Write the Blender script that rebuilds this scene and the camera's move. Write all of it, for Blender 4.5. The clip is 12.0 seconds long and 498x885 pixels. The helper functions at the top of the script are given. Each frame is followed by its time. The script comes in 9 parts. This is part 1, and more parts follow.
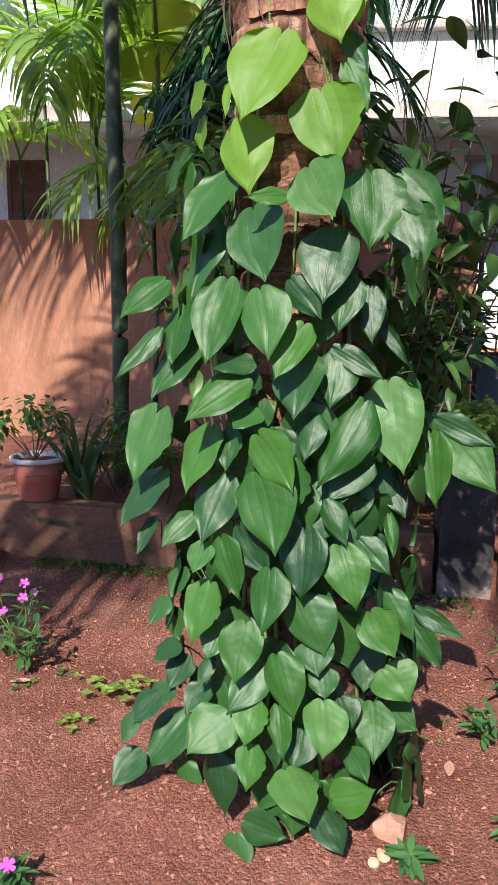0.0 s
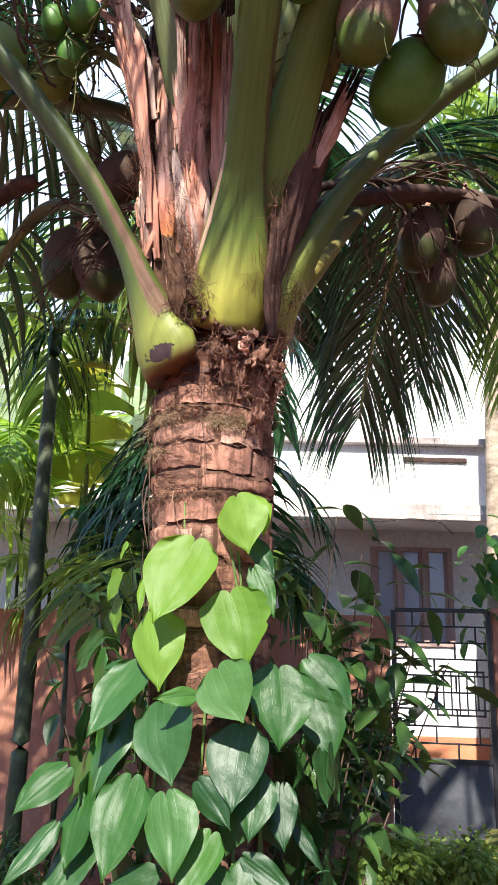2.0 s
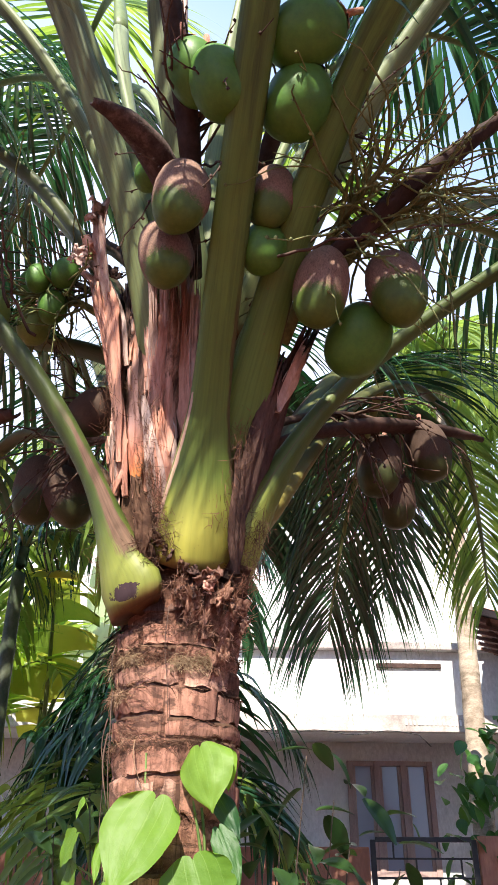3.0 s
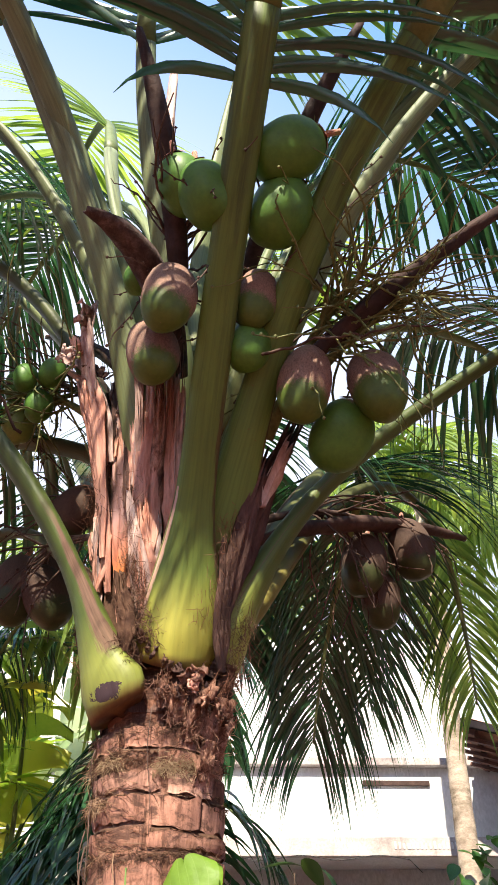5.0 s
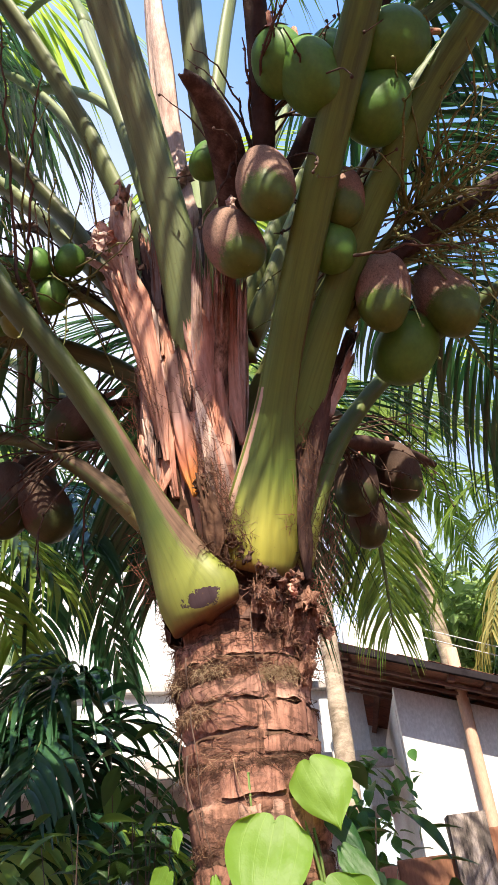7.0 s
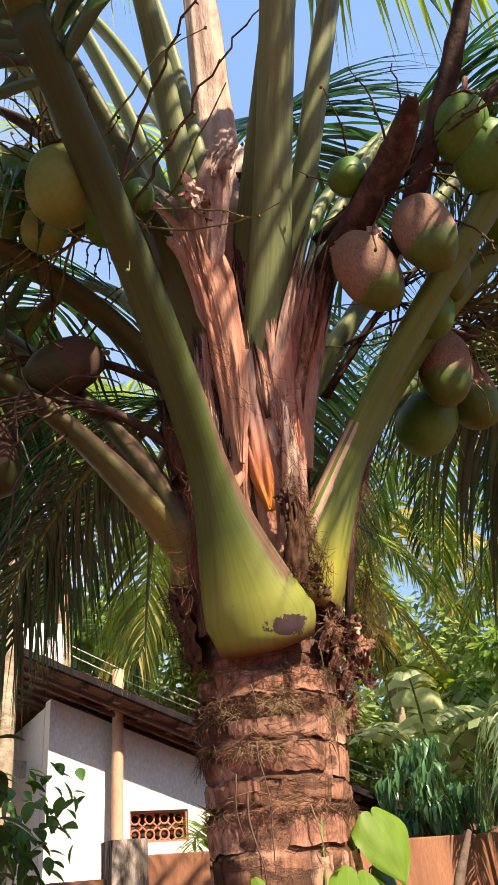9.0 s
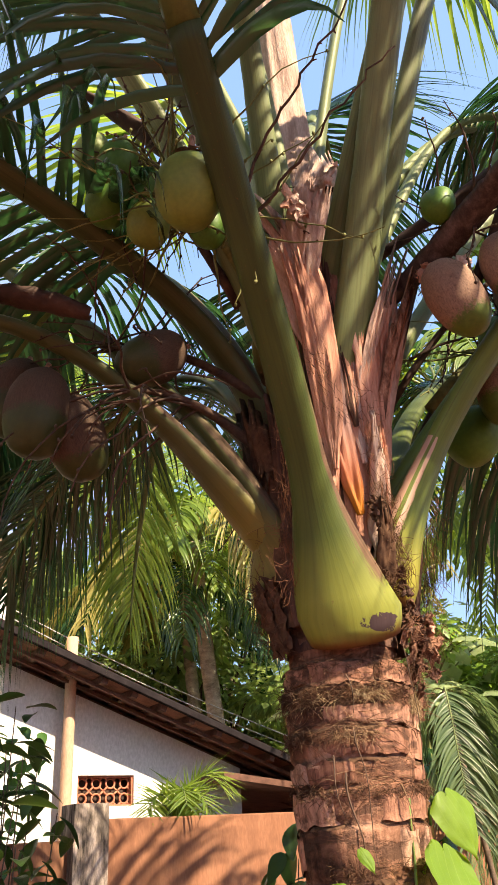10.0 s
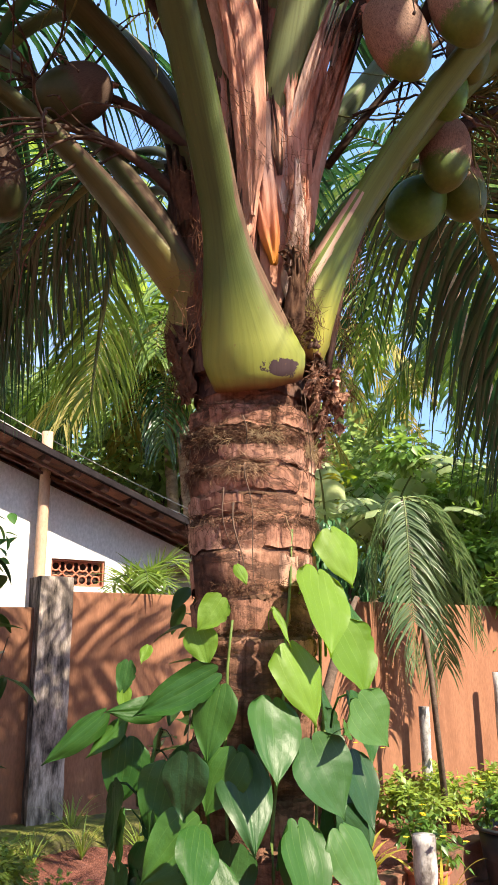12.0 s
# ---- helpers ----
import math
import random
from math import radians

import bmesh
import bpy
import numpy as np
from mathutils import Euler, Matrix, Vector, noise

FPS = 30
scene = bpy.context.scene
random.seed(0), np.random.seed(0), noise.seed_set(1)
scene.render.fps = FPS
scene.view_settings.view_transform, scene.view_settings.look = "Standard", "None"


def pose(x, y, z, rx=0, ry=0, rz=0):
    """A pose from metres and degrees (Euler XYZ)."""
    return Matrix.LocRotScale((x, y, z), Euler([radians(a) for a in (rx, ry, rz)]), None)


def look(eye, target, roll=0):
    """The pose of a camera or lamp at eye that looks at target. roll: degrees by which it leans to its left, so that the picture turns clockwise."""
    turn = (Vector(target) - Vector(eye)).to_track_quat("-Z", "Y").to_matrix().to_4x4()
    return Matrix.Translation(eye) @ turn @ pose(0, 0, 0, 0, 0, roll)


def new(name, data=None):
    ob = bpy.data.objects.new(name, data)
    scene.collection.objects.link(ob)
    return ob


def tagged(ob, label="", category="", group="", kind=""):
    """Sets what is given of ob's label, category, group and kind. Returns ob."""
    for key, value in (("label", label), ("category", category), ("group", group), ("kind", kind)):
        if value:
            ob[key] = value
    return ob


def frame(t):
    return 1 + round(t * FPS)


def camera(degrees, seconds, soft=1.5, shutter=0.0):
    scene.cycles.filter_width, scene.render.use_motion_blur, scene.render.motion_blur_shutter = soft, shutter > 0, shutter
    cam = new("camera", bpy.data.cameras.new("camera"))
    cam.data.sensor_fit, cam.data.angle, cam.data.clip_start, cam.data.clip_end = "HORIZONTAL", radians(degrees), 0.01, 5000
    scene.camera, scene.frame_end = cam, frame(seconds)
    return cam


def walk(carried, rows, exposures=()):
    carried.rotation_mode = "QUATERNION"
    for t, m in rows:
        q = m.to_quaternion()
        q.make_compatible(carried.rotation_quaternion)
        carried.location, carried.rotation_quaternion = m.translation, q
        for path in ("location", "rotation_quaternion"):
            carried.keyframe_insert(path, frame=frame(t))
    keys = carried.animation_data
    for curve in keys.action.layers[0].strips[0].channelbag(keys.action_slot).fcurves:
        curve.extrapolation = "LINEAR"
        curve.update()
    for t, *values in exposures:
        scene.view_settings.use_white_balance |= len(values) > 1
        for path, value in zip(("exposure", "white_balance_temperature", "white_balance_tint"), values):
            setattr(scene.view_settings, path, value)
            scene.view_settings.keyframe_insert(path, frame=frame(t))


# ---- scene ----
cam = camera(35.5, 12.0)
PATH = [
    (0, (0.221, 0.087, 1.442), (0.022, 2.045, 1.084), 0.7),
    (0.5, (0.228, 0.113, 1.505), (0.037, 2.092, 1.285), 0.7),
    (1, (0.212, 0.115, 1.584), (0.068, 2.11, 1.582), 1.0),
    (1.5, (0.215, 0.098, 1.69), (0.133, 2.078, 1.953), 1.3),
    (2, (0.234, 0.058, 1.77), (0.219, 1.988, 2.295), 1.5),
    (2.5, (0.243, 0.022, 1.839), (0.279, 1.87, 2.603), 1.1),
    (3, (0.245, -0.019, 1.872), (0.296, 1.724, 2.851), 0.4),
    (3.5, (0.246, -0.041, 1.865), (0.301, 1.579, 3.037), 0.5),
    (3.7, (0.242, -0.031, 1.859), (0.305, 1.551, 3.081), 0.5),
    (5.5, (0.209, -0.002, 1.827), (0.361, 1.592, 3.026), -2.5),
    (6, (0.061, 0.001, 1.851), (0.338, 1.621, 2.99), -3.7),
    (6.5, (-0.172, 0.105, 1.849), (0.239, 1.727, 2.944), -3.9),
    (7, (-0.476, 0.253, 1.837), (0.094, 1.848, 2.902), -6.9),
    (7.2, (-0.603, 0.324, 1.827), (0.05, 1.905, 2.863), -8.4),
    (8.8, (-1.331, 0.904, 2.034), (-0.016, 2.034, 3.031), -5.3),
    (9, (-1.416, 0.96, 2.023), (-0.052, 2.032, 3.019), -5.1),
    (9.5, (-1.668, 1.099, 2.045), (-0.19, 2.056, 2.993), -5.2),
    (10, (-1.813, 1.225, 2.06), (-0.308, 2.166, 2.981), -3.6),
    (10.5, (-1.822, 1.308, 2.024), (-0.32, 2.295, 2.901), -1.1),
    (11, (-1.767, 1.254, 1.972), (-0.238, 2.277, 2.757), -1.0),
    (11.5, (-1.697, 1.137, 1.954), (-0.113, 2.133, 2.66), -2.3),
    (12, (-1.622, 1.076, 1.853), (0.011, 2.111, 2.366), -0.4),
]
walk(cam, [(t, look(eye, target, roll)) for t, eye, target, roll in PATH], exposures=((0.0, 0.86, 6300, 4), (1.5, 1.1, 6300, 8), (2.5, 1.2, 6400, 10), (3.7, 1.18, 6800, 11), (7.0, 1.1, 7100, 12), (9.0, 0.99, 8300, 13), (9.6, 1.12, 8900, 13), (10.5, 1.29, 8900, 12), (12.0, 1.28, 7500, 9)))

# ---- world, sun and exposure ----
SUN_EL, SUN_AZ = 43.0, -101.0     # degrees; azimuth from +x towards +y of the place the sun stands in
world = bpy.data.worlds.new("sky")
scene.world = world
world.use_nodes = True
wn = world.node_tree
sky = wn.nodes.new("ShaderNodeTexSky")
sky.sky_type = "NISHITA"
sky.sun_disc = False
sky.sun_elevation = radians(SUN_EL)
sky.sun_rotation = radians(90.0 - SUN_AZ)
sky.air_density, sky.dust_density, sky.ozone_density = 1.0, 1.6, 1.5
wn.nodes["Background"].inputs["Strength"].default_value = 0.107
haze = wn.nodes.new("ShaderNodeMix")
haze.data_type = "RGBA"
way = wn.nodes.new("ShaderNodeTexCoord")
aim = wn.nodes.new("ShaderNodeVectorMath")
aim.operation = "DOT_PRODUCT"
aim.inputs[1].default_value = (-0.35, 0.94, 0.0)
wn.links.new(way.outputs["Generated"], aim.inputs[0])
north = wn.nodes.new("ShaderNodeMapRange")
north.interpolation_type = "SMOOTHSTEP"
north.inputs["From Min"].default_value, north.inputs["From Max"].default_value = 0.3, 0.72
wn.links.new(aim.outputs["Value"], north.inputs["Value"])
veil = wn.nodes.new("ShaderNodeMix")
veil.data_type = "RGBA"
veil.inputs[6].default_value, veil.inputs[7].default_value = (1.7, 3.7, 8.6, 1), (6.9, 7.6, 9.4, 1)
wn.links.new(north.outputs[0], veil.inputs[0])
haze.inputs[0].default_value = 0.6
wn.links.new(veil.outputs[2], haze.inputs[7])
wn.links.new(sky.outputs[0], haze.inputs[6])
wn.links.new(haze.outputs[2], wn.nodes["Background"].inputs["Color"])
sun_data = bpy.data.lights.new("sun", "SUN")
sun_data.energy, sun_data.angle, sun_data.color = 5.9, radians(0.55), (1.0, 0.93, 0.82)
sun = new("sun", sun_data)
sun_from = Vector((math.cos(radians(SUN_AZ)) * math.cos(radians(SUN_EL)), math.sin(radians(SUN_AZ)) * math.cos(radians(SUN_EL)), math.sin(radians(SUN_EL))))
sun.matrix_world = look(sun_from * 40, (0, 0, 0))

rng = random.Random(7)


# ---- materials ----
def nodes_of(name):
    m = bpy.data.materials.new(name)
    m.use_nodes = True
    return m, m.node_tree.nodes, m.node_tree.links, m.node_tree.nodes["Principled BSDF"]


def ramp(nd, lk, fac, stops):
    r = nd.new("ShaderNodeValToRGB")
    while len(r.color_ramp.elements) < len(stops):
        r.color_ramp.elements.new(0.5)
    for e, (p, c) in zip(r.color_ramp.elements, stops):
        e.position, e.color = p, (*c, 1)
    lk.new(fac, r.inputs[0])
    return r.outputs[0]


def noise_of(nd, lk, vec, scale, detail=6.0, rough=0.6, distort=0.0):
    n = nd.new("ShaderNodeTexNoise")
    n.inputs["Scale"].default_value, n.inputs["Detail"].default_value = scale, detail
    n.inputs["Roughness"].default_value, n.inputs["Distortion"].default_value = rough, distort
    lk.new(vec, n.inputs["Vector"])
    return n.outputs["Fac"]


def mixc(nd, lk, fac, a, b, mode="MIX"):
    m = nd.new("ShaderNodeMix")
    m.data_type, m.blend_type = "RGBA", mode
    for sock, val in ((m.inputs[0], fac), (m.inputs[6], a), (m.inputs[7], b)):
        if isinstance(val, (int, float)):
            sock.default_value = val
        elif isinstance(val, tuple):
            sock.default_value = (*val, 1)
        else:
            lk.new(val, sock)
    return m.outputs[2]


def calc(nd, lk, op, a, b=0.0, c=None, clamp=False):
    m = nd.new("ShaderNodeMath")
    m.operation, m.use_clamp = op, clamp
    for sock, val in zip(m.inputs, (a, b) if c is None else (a, b, c)):
        if isinstance(val, (int, float)):
            sock.default_value = val
        else:
            lk.new(val, sock)
    return m.outputs[0]


def coords(nd, lk, kind="Object", scale=(1, 1, 1)):
    t = nd.new("ShaderNodeTexCoord")
    mp = nd.new("ShaderNodeMapping")
    mp.inputs["Scale"].default_value = scale
    lk.new(t.outputs[kind], mp.inputs["Vector"])
    return mp.outputs[0]


def surf(name, stops, scale=6.0, stretch=(1, 1, 1), rough=0.8, bump=0.3, fine=60.0, stain=None, stain_scale=1.5, depth=0.01, spec=0.3, vary=0.0):
    """A two-scale procedural surface: a coloured base noise, fine grain, and stains with a shape of their own."""
    m, nd, lk, p = nodes_of(name)
    vec = coords(nd, lk, "Object", stretch)
    base = noise_of(nd, lk, vec, scale, 8, 0.65)
    grain = noise_of(nd, lk, vec, fine, 4, 0.6)
    col = ramp(nd, lk, base, stops)
    g = ramp(nd, lk, grain, [(0.25, (0.62, 0.62, 0.62)), (0.75, (1.15, 1.15, 1.15))])
    col = mixc(nd, lk, 0.7, col, g, "MULTIPLY")
    if stain:
        s = noise_of(nd, lk, vec, stain_scale, 9, 0.7, 0.4)
        f = ramp(nd, lk, s, [(0.5, (0, 0, 0)), (0.66, (1, 1, 1))])
        col = mixc(nd, lk, f, col, stain)
    if vary:
        info = nd.new("ShaderNodeObjectInfo")
        hsv = nd.new("ShaderNodeHueSaturation")
        lk.new(calc(nd, lk, "MULTIPLY_ADD", info.outputs["Random"], vary, 1 - vary / 2), hsv.inputs["Value"])
        lk.new(calc(nd, lk, "MULTIPLY_ADD", info.outputs["Random"], vary * 0.08, 0.5 - vary * 0.04), hsv.inputs["Hue"])
        lk.new(col, hsv.inputs["Color"])
        col = hsv.outputs[0]
    lk.new(col, p.inputs["Base Color"])
    p.inputs["Roughness"].default_value = rough
    p.inputs["Specular IOR Level"].default_value = spec
    if bump:
        b = nd.new("ShaderNodeBump")
        b.inputs["Strength"].default_value, b.inputs["Distance"].default_value = bump, depth
        lk.new(calc(nd, lk, "ADD", calc(nd, lk, "MULTIPLY", grain, 0.5), base), b.inputs["Height"])
        lk.new(b.outputs[0], p.inputs["Normal"])
    return m


def leafy(name, dark, light, rough=0.35, through_light=0.35, veins=0, random_mix=1.0, island=False, spec=0.5, vein_col=None):
    """A leaf: colour varied from piece to piece, gloss above, light shining through; veins follow the blade's own coordinates."""
    m, nd, lk, p = nodes_of(name)
    vec = coords(nd, lk, "Object")
    if island:
        rnd = nd.new("ShaderNodeNewGeometry").outputs["Random Per Island"]
    else:
        rnd = nd.new("ShaderNodeObjectInfo").outputs["Random"]
    mott = noise_of(nd, lk, vec, 30, 5, 0.6)
    fac = calc(nd, lk, "ADD", calc(nd, lk, "MULTIPLY", rnd, 0.75 * random_mix), calc(nd, lk, "MULTIPLY", mott, 0.35), clamp=True)
    col = ramp(nd, lk, fac, [(0.1, dark), (0.9, light)])
    b = nd.new("ShaderNodeBump")
    b.inputs["Strength"].default_value, b.inputs["Distance"].default_value = 0.35, 0.004
    height = mott
    if veins:
        uv = nd.new("ShaderNodeUVMap")
        sep = nd.new("ShaderNodeSeparateXYZ")
        lk.new(uv.outputs[0], sep.inputs[0])
        s = calc(nd, lk, "ABSOLUTE", calc(nd, lk, "MULTIPLY_ADD", sep.outputs[0], 2.0, -1.0))
        near = None
        for k, w in ((0.0, 0.024), (0.3, 0.016), (0.64, 0.015)):
            d = calc(nd, lk, "ABSOLUTE", calc(nd, lk, "SUBTRACT", s, k))
            v = calc(nd, lk, "SUBTRACT", 1.0, calc(nd, lk, "DIVIDE", d, w), clamp=True)
            near = v if near is None else calc(nd, lk, "MAXIMUM", near, v)
        # small cross veins, slanting from the midrib
        cross = calc(nd, lk, "FRACT", calc(nd, lk, "ADD", calc(nd, lk, "MULTIPLY", sep.outputs[1], 13.0), calc(nd, lk, "MULTIPLY", s, 3.0)))
        cross = calc(nd, lk, "SUBTRACT", 1.0, calc(nd, lk, "MULTIPLY", calc(nd, lk, "ABSOLUTE", calc(nd, lk, "SUBTRACT", cross, 0.5)), 16.0), clamp=True)
        col = mixc(nd, lk, calc(nd, lk, "MULTIPLY", near, calc(nd, lk, "MULTIPLY_ADD", sep.outputs[1], -0.22, 0.24)), col, vein_col or light)
        height = calc(nd, lk, "SUBTRACT", calc(nd, lk, "MULTIPLY", mott, 0.5), calc(nd, lk, "ADD", calc(nd, lk, "MULTIPLY", near, 0.14), calc(nd, lk, "MULTIPLY", cross, 0.05)))
        # brown specks and bitten rims
        speck = ramp(nd, lk, noise_of(nd, lk, vec, 75, 2, 0.5), [(0.74, (0, 0, 0)), (0.77, (1, 1, 1))])
        col = mixc(nd, lk, calc(nd, lk, "MULTIPLY", speck, 0.6), col, (0.16, 0.12, 0.04))
    lk.new(height, b.inputs["Height"])
    lk.new(col, p.inputs["Base Color"])
    lk.new(b.outputs[0], p.inputs["Normal"])
    p.inputs["Roughness"].default_value = rough
    p.inputs["Specular IOR Level"].default_value = spec
    tr = nd.new("ShaderNodeBsdfTranslucent")
    hs = nd.new("ShaderNodeHueSaturation")
    hs.inputs["Hue"].default_value, hs.inputs["Value"].default_value, hs.inputs["Saturation"].default_value = 0.475, 1.9, 1.1
    lk.new(col, hs.inputs["Color"])
    lk.new(hs.outputs[0], tr.inputs["Color"])
    mx = nd.new("ShaderNodeMixShader")
    mx.inputs[0].default_value = through_light
    lk.new(p.outputs[0], mx.inputs[1])
    lk.new(tr.outputs[0], mx.inputs[2])
    lk.new(mx.outputs[0], nd["Material Output"].inputs[0])
    return m


def petiole_material(name, low, mid, high, dry, dry_from, dry_to, dry_up, widen=0.0, rim_dry=None, scar=None):
    """A leaf stalk: yellow at its foot, green above, a dry brown flank, dots and scratches. The blade's u goes round, v along."""
    m, nd, lk, p = nodes_of(name)
    uv = nd.new("ShaderNodeUVMap")
    sep = nd.new("ShaderNodeSeparateXYZ")
    lk.new(uv.outputs[0], sep.inputs[0])
    vec = coords(nd, lk, "Object")
    n1 = noise_of(nd, lk, vec, 5, 6, 0.6)
    streak = noise_of(nd, lk, coords(nd, lk, "UV", (60, 2.5, 1)), 1.0, 5, 0.6)
    v = calc(nd, lk, "ADD", sep.outputs[1], calc(nd, lk, "MULTIPLY_ADD", n1, 0.03, -0.011))
    col = ramp(nd, lk, v, [(0.0, (0.05, 0.022, 0.012)), (0.006, (0.15, 0.06, 0.02)), (0.016, (low[0] * 0.98, low[1] * 0.78, low[2])), (0.03, low), (0.085, low), (0.19, mid), (0.95, high)])
    col = mixc(nd, lk, 0.38, col, ramp(nd, lk, streak, [(0.3, (0.5, 0.52, 0.45)), (0.5, (0.95, 0.95, 0.92)), (0.72, (1.25, 1.22, 1.1))]), "MULTIPLY")
    grime = noise_of(nd, lk, coords(nd, lk, "UV", (12, 4, 1)), 1.0, 8, 0.7, 0.5)
    col = mixc(nd, lk, calc(nd, lk, "MULTIPLY", ramp(nd, lk, grime, [(0.46, (0, 0, 0)), (0.64, (1, 1, 1))]), calc(nd, lk, "MULTIPLY", v, 0.8, clamp=True)), col, (0.035, 0.046, 0.016))
    col = mixc(nd, lk, 0.5, col, ramp(nd, lk, n1, [(0.3, (0.7, 0.72, 0.7)), (0.7, (1.15, 1.12, 1.05))]), "MULTIPLY")
    # the dry flank frays along the stalk: slow waves, long streaks and a fine ragged rim
    fray = calc(nd, lk, "ADD", calc(nd, lk, "MULTIPLY_ADD", noise_of(nd, lk, coords(nd, lk, "UV", (9, 7, 1)), 1.0, 3, 0.5), 0.12, -0.06), calc(nd, lk, "MULTIPLY_ADD", noise_of(nd, lk, coords(nd, lk, "UV", (70, 14, 1)), 1.0, 8, 0.75), 0.14, -0.07))
    u = calc(nd, lk, "ADD", sep.outputs[0], fray)
    vf = calc(nd, lk, "ADD", sep.outputs[1], calc(nd, lk, "MULTIPLY", fray, 0.5))

    def past(x, edge, width):
        d = calc(nd, lk, "SUBTRACT", x, edge)
        return calc(nd, lk, "MULTIPLY_ADD", d, 1.0 / width, 0.5, clamp=True)

    end = calc(nd, lk, "ADD", dry_to, calc(nd, lk, "MULTIPLY", calc(nd, lk, "SUBTRACT", 0.38, sep.outputs[1], clamp=True), widen))
    inside = calc(nd, lk, "MULTIPLY", past(u, dry_from, 0.02), calc(nd, lk, "SUBTRACT", 1.0, past(u, end, 0.025)))
    inside = calc(nd, lk, "MULTIPLY", inside, calc(nd, lk, "SUBTRACT", 1.0, past(vf, dry_up, 0.1)))
    inside = calc(nd, lk, "MULTIPLY", inside, past(vf, 0.105, 0.012))
    dryc = ramp(nd, lk, noise_of(nd, lk, coords(nd, lk, "UV", (40, 9, 1)), 1.0, 7, 0.7), [(0.3, (dry[0] * 0.5, dry[1] * 0.46, dry[2] * 0.45)), (0.5, (dry[0] * 0.85, dry[1] * 0.82, dry[2] * 0.8)), (0.7, (dry[0] * 1.2, dry[1] * 1.15, dry[2] * 1.1))])
    col = mixc(nd, lk, calc(nd, lk, "MULTIPLY", inside, 0.92), col, dryc)
    if rim_dry:
        edge = calc(nd, lk, "ABSOLUTE", calc(nd, lk, "SUBTRACT", calc(nd, lk, "FRACT", calc(nd, lk, "ADD", u, 0.5)), 0.5))
        strip = calc(nd, lk, "MULTIPLY", calc(nd, lk, "LESS_THAN", edge, 0.075), calc(nd, lk, "LESS_THAN", v, 0.34))
        strip = calc(nd, lk, "MULTIPLY", strip, calc(nd, lk, "GREATER_THAN", v, 0.05))
        col = mixc(nd, lk, strip, col, mixc(nd, lk, streak, (rim_dry[0] * 0.6, rim_dry[1] * 0.55, rim_dry[2] * 0.5), rim_dry))
    if scar:
        rag_n = noise_of(nd, lk, vec, 26, 6, 0.75)
        du = calc(nd, lk, "DIVIDE", calc(nd, lk, "SUBTRACT", calc(nd, lk, "MULTIPLY_ADD", rag_n, 0.18, calc(nd, lk, "ADD", sep.outputs[0], -0.09)), scar[0]), scar[2])
        dv = calc(nd, lk, "DIVIDE", calc(nd, lk, "SUBTRACT", calc(nd, lk, "MULTIPLY_ADD", rag_n, 0.04, calc(nd, lk, "ADD", sep.outputs[1], -0.02)), scar[1]), scar[3])
        spot = calc(nd, lk, "LESS_THAN", calc(nd, lk, "ADD", calc(nd, lk, "POWER", calc(nd, lk, "ABSOLUTE", du), 2.0), calc(nd, lk, "POWER", calc(nd, lk, "ABSOLUTE", dv), 2.0)), 1.0)
        col = mixc(nd, lk, spot, col, mixc(nd, lk, streak, (0.018, 0.01, 0.012), (0.075, 0.045, 0.05)))
        inside = calc(nd, lk, "MAXIMUM", inside, spot)
    dots = ramp(nd, lk, noise_of(nd, lk, vec, 110, 2, 0.5), [(0.7, (0, 0, 0)), (0.75, (1, 1, 1))])
    col = mixc(nd, lk, calc(nd, lk, "MULTIPLY", dots, 0.5), col, (0.14, 0.08, 0.03))
    lk.new(col, p.inputs["Base Color"])
    lk.new(calc(nd, lk, "MULTIPLY_ADD", inside, 0.4, 0.5), p.inputs["Roughness"])
    p.inputs["Specular IOR Level"].default_value = 0.3
    b = nd.new("ShaderNodeBump")
    b.inputs["Strength"].default_value, b.inputs["Distance"].default_value = 0.2, 0.004
    lk.new(calc(nd, lk, "ADD", streak, calc(nd, lk, "MULTIPLY", inside, 0.4)), b.inputs["Height"])
    lk.new(b.outputs[0], p.inputs["Normal"])
    return m


